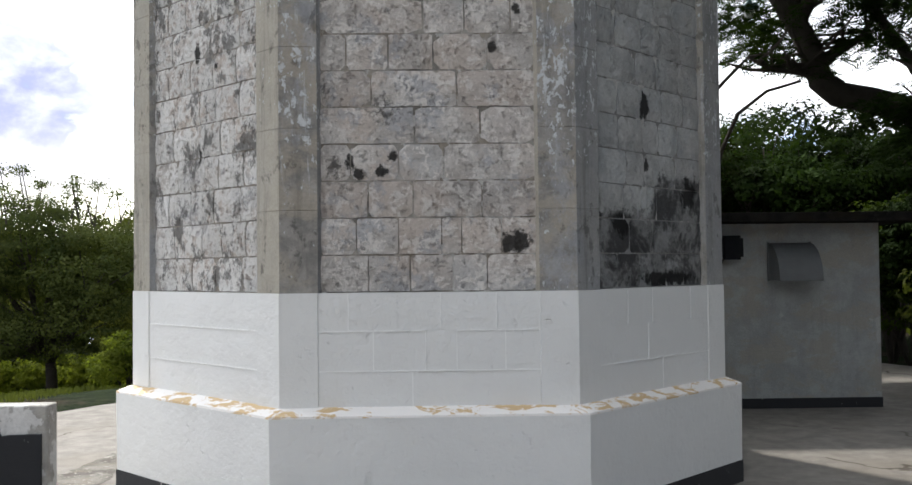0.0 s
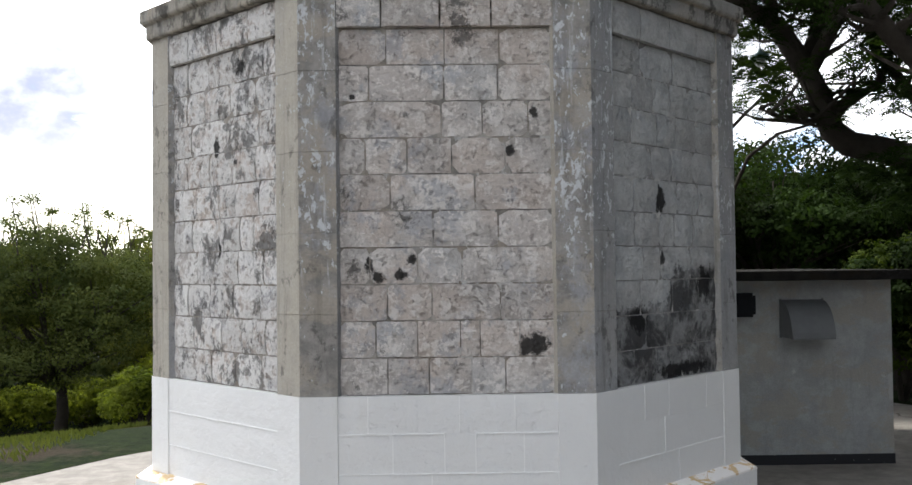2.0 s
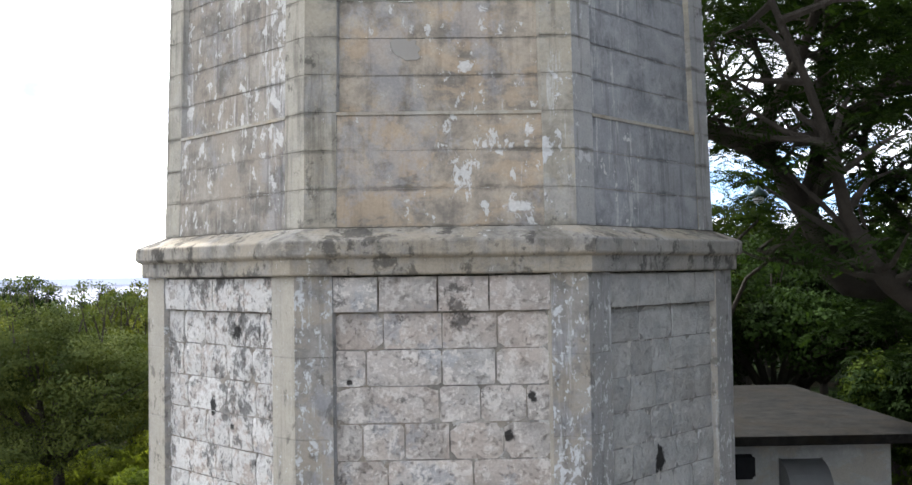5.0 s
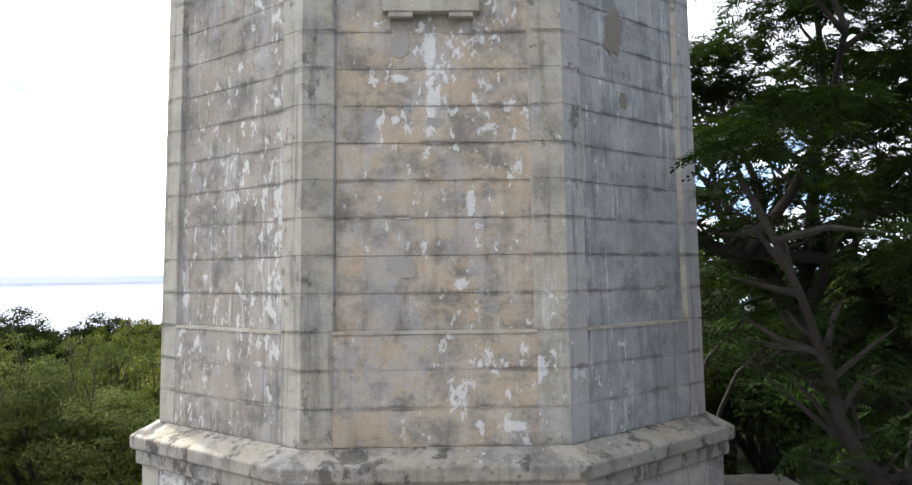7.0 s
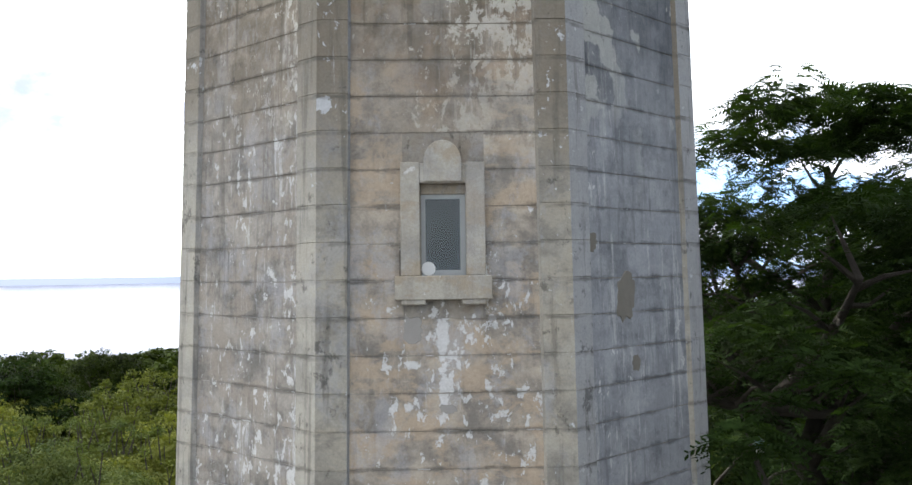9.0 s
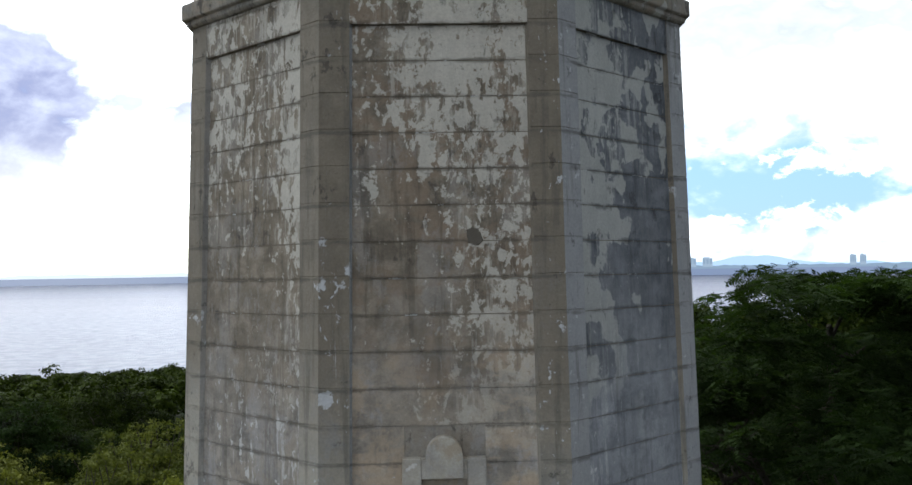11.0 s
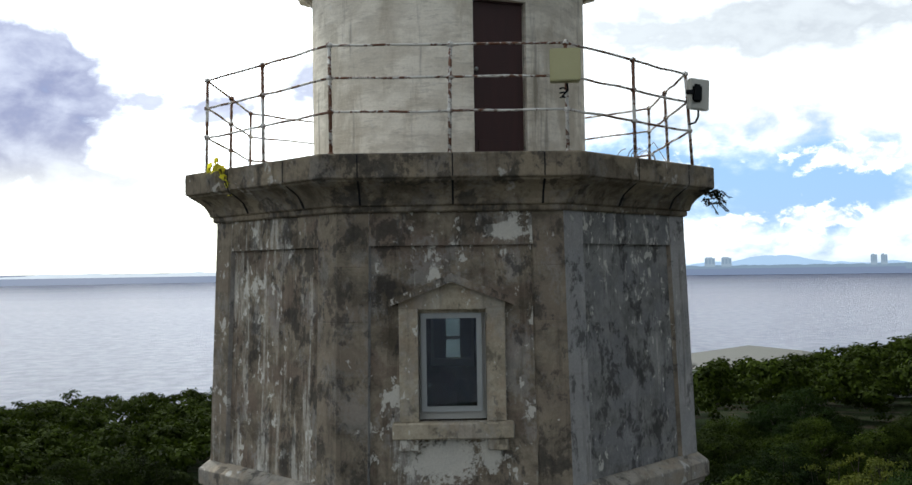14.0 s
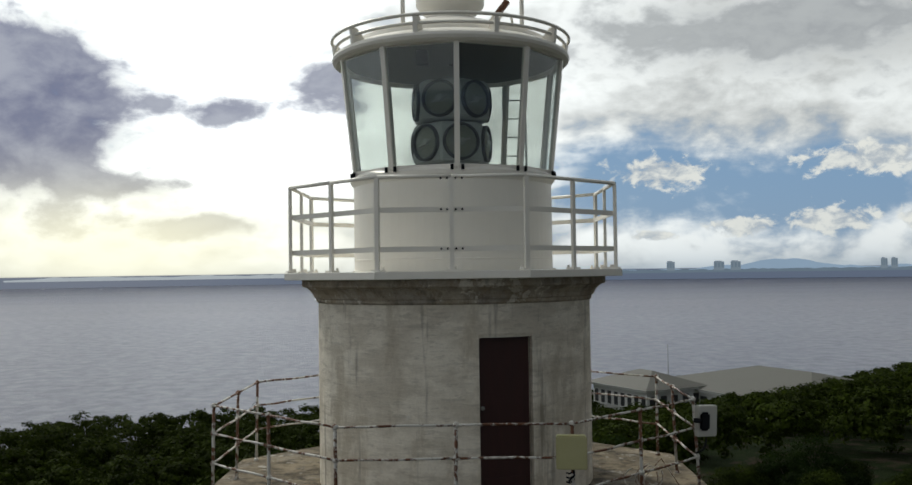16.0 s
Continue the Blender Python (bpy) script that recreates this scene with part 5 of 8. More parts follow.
def build_gallery_railing():
    rng = random.Random(5)
    rail = thing("gallery_railing", "three-bar pipe railing with flaking white paint and heavy rust", "railing", at=(0, 0, 22.35))
    heights = (22.84, 23.22, 23.585)
    lean = {i / 2: Vector((rng.uniform(-0.025, 0.025), rng.uniform(-0.025, 0.025), 0)) for i in range(16)}
    lean[1.0] = Vector((-0.05, -0.02, 0))
    spots = [i / 2 for i in range(16)]
    for i in spots:
        bm = bmesh.new()
        foot, top = corner(3.17, i, 22.34), corner(3.15, i, 23.585) + lean[i]
        tube(bm, [foot, (foot + top) / 2, top], 0.021, 8)
        tube(bm, [foot, foot + Vector((0, 0, 0.05))], [0.045, 0.03], 8)
        post = part("post", bm, M["pipe"], rail, smooth=True)
        for z in heights:
            bm = bmesh.new()
            p = foot.lerp(top, (z - foot.z) / (top.z - foot.z))
            ball(bm, p, 0.042, 1)
            part("joint", bm, M["pipe"], post, smooth=True)
    for i, j in zip(spots, spots[1:] + [0.0]):
        for z in heights:
            a = corner(3.17, i, 22.34).lerp(corner(3.15, i, 23.585) + lean[i], (z - 22.34) / 1.245)
            b = corner(3.17, j, 22.34).lerp(corner(3.15, j, 23.585) + lean[j], (z - 22.34) / 1.245)
            pts = [a.lerp(b, t / 4) + Vector((0, 0, rng.uniform(-0.012, 0.008) if 0 < t < 4 else 0)) for t in range(5)]
            bm = bmesh.new()
            tube(bm, pts, 0.0145, 7)
            part("bar", bm, M["pipe"], rail, smooth=True)


def build_lantern_gallery():
    plate = thing("lantern_gallery", "white-painted steel lantern gallery with a square-cornered railing", "gallery", at=(0, 0, 25.2))
    bm = bmesh.new()
    octagon(bm, [(1.3, 25.202), (2.28, 25.202), (2.28, 25.30), (1.3, 25.30)])
    soften(bm, 0.006)
    part("floor_plate", bm, M["steel"], plate)
    heights = (25.57, 26.05)
    a = 2.2
    spots = [i / 2 for i in range(16)]
    for i in spots:
        bm = bmesh.new()
        c = corner(a, i, 0)
        m = Matrix.Translation(c) @ Matrix.Rotation(math.atan2(c.y, c.x), 4, "Z")
        box(bm, -0.02, 0.02, -0.028, 0.028, 25.30, 26.44, m)
        post = part("post", bm, M["steel"], plate)
        bm = bmesh.new()
        box(bm, -0.07, 0.05, -0.07, 0.07, 25.301, 25.325, m)
        for s in (-0.05, 0.05):
            tube(bm, [m @ Vector((-0.05, s, 25.32)), m @ Vector((-0.05, s, 25.355))], 0.018, 6)
        part("foot_plate", bm, M["steel"], post)
    for i, j in zip(spots, spots[1:] + [0.0]):
        for z in heights:
            p, q = corner(a - 0.022, i, z), corner(a - 0.022, j, z)
            d = (q - p).normalized()
            n = Vector((d.y, -d.x, 0))
            bm = bmesh.new()
            up = Vector((0, 0, 0.033))
            hexa(bm, [p - up, q - up, q - up - n * 0.014, p - up - n * 0.014, p + up, q + up, q + up - n * 0.014, p + up - n * 0.014])
            part("flat_bar", bm, M["steel"], plate)
        bm = bmesh.new()
        tube(bm, [corner(a, i, 26.455), corner(a, j, 26.455)], 0.026, 8)
        part("top_rail", bm, M["steel"], plate, smooth=True)
    for z in (25.57, 26.05, 26.43):
        for s in (-0.10, -0.04, 0.04, 0.10):
            bm = bmesh.new()
            c = corner(a, -0.5, z) + Vector((s * 1.3, -0.012, 0))
            tube(bm, [c, c + Vector((0, -0.025, 0))], 0.014, 6)
            part("bolt", bm, M["rubber"], plate)


build_gallery_railing()
build_lantern_gallery()

# ---- the lantern ----
TURN = radians(-90 + 3.0)


def ring_pt(r, i, z, n=10):
    t = TURN + 2 * math.pi * i / n
    return Vector((r * math.cos(t), r * math.sin(t), z))


def build_lantern():
    lantern = thing("lantern_room", "white steel lantern room with ten outward-leaning panes", "lantern room", at=(0, 0, 25.3))
    bm = bmesh.new()
    turned(bm, [(1.36, 25.302), (1.427, 25.302), (1.427, 25.45), (1.433, 25.452), (1.433, 25.47), (1.427, 25.472), (1.427, 26.50), (1.445, 26.53), (1.475, 26.57), (1.475, 26.62), (1.36, 26.70)], 72)
    part("parapet", bm, M["steel"], lantern, "round white steel parapet", smooth=False)
    z0, z1, r0, r1 = 26.66, 28.28, 1.455, 1.625
    for i in range(10):
        bm = bmesh.new()
        a, b = ring_pt(r0, i, z0), ring_pt(r1, i, z1)
        out = Vector((a.x, a.y, 0)).normalized()
        side = Vector((-out.y, out.x, 0))
        hexa(bm, [a - side * 0.036 + out * 0.02, a + side * 0.036 + out * 0.02, a + side * 0.03 - out * 0.05, a - side * 0.03 - out * 0.05,
                  b - side * 0.036 + out * 0.02, b + side * 0.036 + out * 0.02, b + side * 0.03 - out * 0.05, b - side * 0.03 - out * 0.05])
        bar = part("glazing_bar", bm, M["steel"], lantern)
        bm = bmesh.new()
        for s in (-0.07, 0.07):
            p = a + side * s + out * 0.03 - Vector((0, 0, 0.005))
            tube(bm, [p - Vector((0, 0, 0.04)), p + Vector((0, 0, 0.03))], 0.022, 6)
        part("clamp_bolt", bm, M["rubber"], bar, "dark clamp bolts")
        c, d = ring_pt(r0, i + 1, z0), ring_pt(r1, i + 1, z1)
        bm = bmesh.new()
        inn = -((a + c) / 2).normalized() * 0.008
        inn.z = 0
        hexa(bm, [a, c, c + inn, a + inn, b, d, d + inn, b + inn])
        pane = part("pane", bm, M["glass"], lantern, "clear lantern glass")
        pane.visible_shadow = False
        for p0, p1, nm in ((a, c, "lower_glazing_rail"), (b, d, "upper_glazing_rail")):
            bm = bmesh.new()
            u = Vector((0, 0, 0.035))
            o = Vector((p0.x + p1.x, p0.y + p1.y, 0)).normalized() * 0.018
            hexa(bm, [p0 - u - o * 2, p1 - u - o * 2, p1 - u + o, p0 - u + o, p0 + u - o * 2, p1 + u - o * 2, p1 + u + o, p0 + u + o])
            part(nm, bm, M["steel"], lantern)
    bm = bmesh.new()
    turned(bm, [(1.55, 28.26), (1.66, 28.26), (1.705, 28.29), (1.72, 28.33), (1.705, 28.37), (1.66, 28.40), (1.50, 28.47), (1.46, 28.48), (1.43, 28.56), (1.0, 28.73), (0.55, 28.88), (0.5, 28.89), (0.5, 28.72),
                (1.0, 28.62), (1.40, 28.46)], 72)
    part("roof", bm, M["steel"], lantern, "low white dished steel roof", smooth=False)
    bm = bmesh.new()
    turned(bm, [(0.05, 28.30), (1.56, 28.30), (1.56, 28.33), (0.05, 28.75)], 40)
    part("ceiling", bm, M["inner"], lantern, "dull brown lantern ceiling")
    # rungs to the roof on the landward side
    steps = part("roof_ladder", bmesh.new(), M["steel"], lantern, "grey iron rungs to the roof")
    for x in (0.84, 1.20):
        bm = bmesh.new()
        tube(bm, [(x, 1.62, 26.70), (x, 1.80, 28.30), (x, 1.66, 28.62)], 0.018, 8)
        part("stile", bm, M["optic"], steps, smooth=True)
    for i in range(5):
        z = 26.85 + 0.31 * i
        bm = bmesh.new()
        y = 1.62 + 0.18 * (z - 26.70) / 1.6
        tube(bm, [(0.84, y, z), (1.20, y, z)], 0.012, 6)
        part("rung", bm, M["optic"], steps, smooth=True)
    bm = bmesh.new()
    box(bm, -0.46, -0.30, -0.98, -0.80, 28.12, 28.31)
    part("ceiling_vent", bm, M["rubber"], lantern)
    bm = bmesh.new()
    pts = [(0.44, 28.78), (0.47, 28.80), (0.47, 28.86), (0.36, 28.92), (0.34, 29.0), (0.42, 29.06), (0.5, 29.16), (0.5, 29.3), (0.38, 29.42), (0.05, 29.48), (0.05, 28.78)]
    turned(bm, pts, 32)
    part("ventilator", bm, M["steel"], lantern, "white ball ventilator on the roof", smooth=True)
    # hand ring round the roof
    ring = part("roof_ring", bmesh.new(), M["steel"], lantern, "white tube hand ring round the roof")
    bm = bmesh.new()
    n = 72
    for z, r in ((28.60, 1.715), (28.50, 1.66)):
        turned(bm, [(r + 0.024 * math.cos(t), z + 0.024 * math.sin(t)) for t in (2 * math.pi * i / 6 for i in range(6))], n)
    part("tube", bm, M["steel"], ring, smooth=True)
    for i in range(10):
        bm = bmesh.new()
        t = TURN + math.pi / 10 + i * math.pi / 5
        m = Matrix.Rotation(t, 4, "Z")
        hexa(bm, [m @ Vector(p) for p in ((1.50, -0.05, 28.43), (1.70, -0.03, 28.38), (1.70, 0.03, 28.38), (1.50, 0.05, 28.43), (1.64, -0.05, 28.58), (1.725, -0.03, 28.60), (1.725, 0.03, 28.60), (1.64, 0.05, 28.58))])
        part("bracket", bm, M["steel"], ring)
    for x, y in ((-0.62, -1.25), (0.98, -0.95)):
        bm = bmesh.new()
        tube(bm, [(x, y, 28.5), (x, y, 29.5)], 0.03, 8)
        part("stanchion", bm, M["steel"], lantern)
    bm = bmesh.new()
    tube(bm, [(0.52, -0.7, 28.66), (0.80, -0.6, 29.05)], 0.05, 8)
    part("stay", bm, M["pipe"], lantern, "slanting rusty stay")
    bm = bmesh.new()
    tube(bm, [(0.74 + 0.09 * math.cos(t), -1.28, 28.57 + 0.12 * math.sin(t)) for t in (math.pi * i / 10 for i in range(11))], 0.018, 8)
    part("lifting_eye", bm, M["steel"], lantern, smooth=True)
    # floor inside
    bm = bmesh.new()
    turned(bm, [(0.03, 26.2), (1.4, 26.2), (1.4, 26.24), (0.03, 26.24)], 32)
    part("inner_floor", bm, M["inner"], lantern)


def build_optic():
    optic = thing("beacon_lamp", "two-tier grey rotating beacon with large round lenses", "beacon lamp", at=(0, 0, 26.24))
    bm = bmesh.new()
    tube(bm, [(0, 0, 26.24), (0, 0, 26.84)], 0.22, 20)
    part("pedestal", bm, M["optic"], optic, smooth=False)
    for tier, (z0, z1, turn) in enumerate(((26.83, 27.41, radians(15)), (27.44, 28.02, radians(-18)))):
        n = 6
        R = 0.58
        bm = bmesh.new()
        ph = -math.pi / 2 + turn + math.pi / n
        top = turned(bm, [(R * 0.94, z0), (R, z0 + 0.04), (R, z1 - 0.06), (R * 0.9, z1)], n, ph, False)
        bm.faces.new(top[-1])
        bm.faces.new(top[0][::-1])
        soften(bm, 0.02, 2)
        house = part("housing", bm, M["optic"], optic, "grey lamp housing")
        for i in range(n):
            t = -math.pi / 2 + turn + 2 * math.pi * i / n
            o, s = Vector((math.cos(t), math.sin(t), 0)), Vector((-math.sin(t), math.cos(t), 0))
            c = o * (R * math.cos(math.pi / n)) + Vector((0, 0, (z0 + z1) / 2))
            bm = bmesh.new()
            rr = 0.245
            rings = []
            for rad, dep in ((rr + 0.02, -0.01), (rr + 0.02, 0.04), (rr - 0.018, 0.05), (rr - 0.018, 0.0)):
                rings.append([bm.verts.new(c + o * dep + (s * math.cos(a) + Vector((0, 0, 1)) * math.sin(a)) * rad) for a in (2 * math.pi * k / 28 for k in range(28))])
            for a, b in zip(rings, rings[1:]):
                for k in range(28):
                    bm.faces.new((a[k], a[(k + 1) % 28], b[(k + 1) % 28], b[k]))
            part("lens_rim", bm, M["rim"], house, "black rubber rim", smooth=True)
            bm = bmesh.new()
            rings = [[bm.verts.new(c + o * (0.075 * (1 - (q / 5) ** 2) + 0.005) + (s * math.cos(a) + Vector((0, 0, 1)) * math.sin(a)) * (rr - 0.02) * q / 5) for a in (2 * math.pi * k / 28 for k in range(28))] for q in range(1, 6)]
            for a, b in zip(rings, rings[1:]):
                for k in range(28):
                    bm.faces.new((a[k], a[(k + 1) % 28], b[(k + 1) % 28], b[k]))
            bm.faces.new(rings[0])
            part("lens", bm, M["lens"], house, "domed clear lens", smooth=True)
            bm = bmesh.new()
            tube(bm, [c + o * 0.004, c + o * 0.012], rr - 0.03, 24)
            part("reflector", bm, M["greybox"], house, "dull pale reflector")
            bm = bmesh.new()
            tube(bm, [c + o * 0.012, c + o * 0.03, c + o * 0.05], [0.05, 0.06, 0.035], 12)
            tube(bm, [c + o * 0.03 - s * 0.13 - Vector((0, 0, 0.06)), c + o * 0.03 + s * 0.13 + Vector((0, 0, 0.04))], 0.018, 8)
            part("lamp_bulb", bm, M["bulb"], house, "pale sealed-beam lamp")


build_lantern()
build_optic()
# ---- ground, yard and sea ----


def smooth(a, b, x):
    t = min(1.0, max(0.0, (x - a) / (b - a)))
    return t * t * (3 - 2 * t)


def ground_z(x, y):
    """The hilltop: level round the tower, falling to the shore, steeper on the seaward left."""
    r = math.hypot(x, y)
    left = -3.7 * smooth(9, 36, r) + 0.7 * smooth(36, 64, r) - 11.0 * smooth(40, 225, r) - 24 * smooth(226, 300, r)
    right = -1.2 * smooth(14, 45, r) - 7.0 * smooth(100, 230, r) - 32 * smooth(265, 340, r)
    w = smooth(-0.15, 0.30, x / max(r, 0.1))
    rough = 0.25 * smooth(12, 30, r) * noise.noise(Vector((x * 0.12, y * 0.12, 0)))
    return left * (1 - w) + right * w + rough - 0.03


def build_ground():
    rs = [0.0] + [4 + 2 * i for i in range(12)] + [28 * 1.09 ** i for i in range(1, 31)]
    n = 96
    verts = [(0, 0, -0.03)]
    for r in rs[1:]:
        for k in range(n):
            t = 2 * math.pi * k / n
            x, y = r * math.cos(t), r * math.sin(t)
            verts.append((x, y, ground_z(x, y)))
    faces = [(0, 1 + k, 1 + (k + 1) % n) for k in range(n)]
    for i in range(len(rs) - 2):
        a, b = 1 + i * n, 1 + (i + 1) * n
        faces += [(a + k, b + k, b + (k + 1) % n, a + (k + 1) % n) for k in range(n)]
    me = bpy.data.meshes.new("ground")
    me.from_pydata(verts, [], faces)
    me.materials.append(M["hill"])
    for p in me.polygons:
        p.use_smooth = True
    tagged(new("ground", me), "grassy hillside falling away to the shore", "ground", kind="structure")
    # concrete yard
    edge = [(-10.5, -26), (-10.0, -6), (-9.2, 1.0), (-8.2, 3.0), (-6.6, 5.8), (-4.6, 8.2), (-1.0, 10.8), (4.0, 12.0), (11.5, 12.5), (14.5, 6.0), (15.0, -26)]
    bm = bmesh.new()
    top = [bm.verts.new((x, y, 0.0)) for x, y in edge]
    low = [bm.verts.new((x, y, -0.6)) for x, y in edge]
    bm.faces.new(top)
    for i in range(len(edge)):
        bm.faces.new((top[i], top[(i + 1) % len(edge)], low[(i + 1) % len(edge)], low[i]))
    ob = part("pavement", bm, M["yard"])
    tagged(ob, "pale cracked concrete yard round the tower", "pavement", kind="structure")
    rr = random.Random(9)
    bm = bmesh.new()
    rim = [(-4.85, -0.80), (-4.80, -0.33), (-4.73, 0.16), (-4.66, 0.62), (-4.60, 0.95), (-4.30, 1.1), (-4.22, 0.2), (-4.15, -0.8), (-4.0, -1.8), (-4.3, -2.4), (-4.9, -2.2), (-5.0, -1.4)]
    pts = []
    for (xa, ya), (xb, yb) in zip(rim, rim[1:] + rim[:1]):
        pts += [(xa + (xb - xa) * i / 5 + rr.uniform(-0.05, 0.05), ya + (yb - ya) * i / 5 + rr.uniform(-0.05, 0.05)) for i in range(5)]
    top = [bm.verts.new((x, y, 0.005)) for x, y in pts]
    low = [bm.verts.new((x * 1.004, y * 1.004, -0.01)) for x, y in pts]
    bm.faces.new(top)
    for i in range(len(pts)):
        bm.faces.new((top[i], top[(i + 1) % len(pts)], low[(i + 1) % len(pts)], low[i]))
    tagged(part("worn_pavement", bm, M["worn_yard"]), "rough broken patch of old concrete beside the plinth", "pavement", kind="structure")
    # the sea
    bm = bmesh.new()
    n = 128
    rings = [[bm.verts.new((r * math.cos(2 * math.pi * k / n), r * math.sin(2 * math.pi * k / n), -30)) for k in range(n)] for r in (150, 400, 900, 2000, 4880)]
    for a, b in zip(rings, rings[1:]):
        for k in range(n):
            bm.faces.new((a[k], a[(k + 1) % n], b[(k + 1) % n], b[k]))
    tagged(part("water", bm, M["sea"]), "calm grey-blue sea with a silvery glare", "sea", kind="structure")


build_ground()

# ---- far shore ----


def far_strip(name, mat, az0, az1, dist, heights, base, label):
    """A low skyline at a distance, from one bearing to another (degrees right of ahead)."""
    bm = bmesh.new()
    n = len(heights) - 1
    rows = []
    for i, h in enumerate(heights):
        t = radians(az0 + (az1 - az0) * i / n)
        d = Vector((math.sin(t), math.cos(t), 0))
        rows.append([bm.verts.new(d * dist + Vector((0, 0, base))), bm.verts.new(d * dist + Vector((0, 0, base + h))),
                     bm.verts.new(d * (dist + 60) + Vector((0, 0, base + h * 0.9))), bm.verts.new(d * (dist + 60) + Vector((0, 0, base)))])
    for a, b in zip(rows, rows[1:]):
        for k in range(3):
            bm.faces.new((a[k], b[k], b[k + 1], a[k + 1]))
    tagged(part(name, bm, mat), label, "coast", kind="structure")


def skyline(seed, n, lo, hi, f):
    return [lo + (hi - lo) * (0.5 + 0.5 * noise.fractal(Vector((i * f, seed, 0)), 1.0, 2.0, 5)) * smooth(0, 0.12, i / n) * smooth(1, 0.9, i / n) for i in range(n + 1)]


def build_far_shore():
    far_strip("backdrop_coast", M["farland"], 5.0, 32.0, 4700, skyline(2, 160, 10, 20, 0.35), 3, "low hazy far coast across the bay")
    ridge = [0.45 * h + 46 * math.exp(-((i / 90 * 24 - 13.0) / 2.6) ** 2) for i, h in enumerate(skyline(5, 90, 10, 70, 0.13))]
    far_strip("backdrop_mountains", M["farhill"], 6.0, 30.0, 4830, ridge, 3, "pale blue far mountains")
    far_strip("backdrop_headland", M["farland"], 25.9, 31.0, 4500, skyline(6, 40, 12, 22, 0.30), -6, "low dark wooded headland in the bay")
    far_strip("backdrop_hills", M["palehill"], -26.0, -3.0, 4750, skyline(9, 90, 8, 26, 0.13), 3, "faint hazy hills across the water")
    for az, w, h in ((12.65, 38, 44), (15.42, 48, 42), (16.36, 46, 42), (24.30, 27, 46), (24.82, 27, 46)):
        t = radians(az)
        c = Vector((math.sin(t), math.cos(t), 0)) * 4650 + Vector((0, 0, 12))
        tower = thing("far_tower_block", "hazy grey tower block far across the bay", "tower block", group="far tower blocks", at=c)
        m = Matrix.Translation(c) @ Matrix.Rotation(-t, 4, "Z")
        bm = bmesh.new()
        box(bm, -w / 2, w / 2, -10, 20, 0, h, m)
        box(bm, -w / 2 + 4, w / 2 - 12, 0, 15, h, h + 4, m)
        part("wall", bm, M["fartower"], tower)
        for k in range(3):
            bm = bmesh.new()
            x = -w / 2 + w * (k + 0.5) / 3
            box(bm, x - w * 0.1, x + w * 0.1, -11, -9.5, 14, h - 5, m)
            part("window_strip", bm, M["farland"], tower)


build_far_shore()
# ---- trees ----


def leaf_mesh(name, pts, out_dir, size, mat, seed, droop=0.25, broad=0.55):
    """Many small folded leaves, one island each, at the given places."""
    rng = np.random.default_rng(seed)
    n = len(pts)
    a = rng.normal(size=(n, 3))
    a /= np.linalg.norm(a, axis=1)[:, None]
    nrm = 1.5 * out_dir + 0.38 * rng.normal(size=(n, 3)) + np.array([0, 0, 0.45])
    nrm /= np.linalg.norm(nrm, axis=1)[:, None]
    a -= nrm * (a * nrm).sum(1)[:, None]
    a[:, 2] -= droop
    a /= np.linalg.norm(a, axis=1)[:, None]
    b = np.cross(nrm, a)
    s = (size * rng.uniform(0.6, 1.35, n))[:, None]
    v = np.stack([pts - a * s * 0.5, pts + b * s * broad * 0.5 - a * s * 0.05 + nrm * s * 0.10, pts + a * s * 0.5, pts - b * s * broad * 0.5 - a * s * 0.05 + nrm * s * 0.10], 1).reshape(-1, 3)
    me = bpy.data.meshes.new(name)
    me.vertices.add(4 * n)
    me.vertices.foreach_set("co", v.astype(np.float32).ravel())
    me.loops.add(4 * n)
    me.loops.foreach_set("vertex_index", np.arange(4 * n, dtype=np.int32))
    me.polygons.add(n)
    me.polygons.foreach_set("loop_start", np.arange(0, 4 * n, 4, dtype=np.int32))
    me.update(calc_edges=True)
    me.validate()
    me.materials.append(mat)
    return me


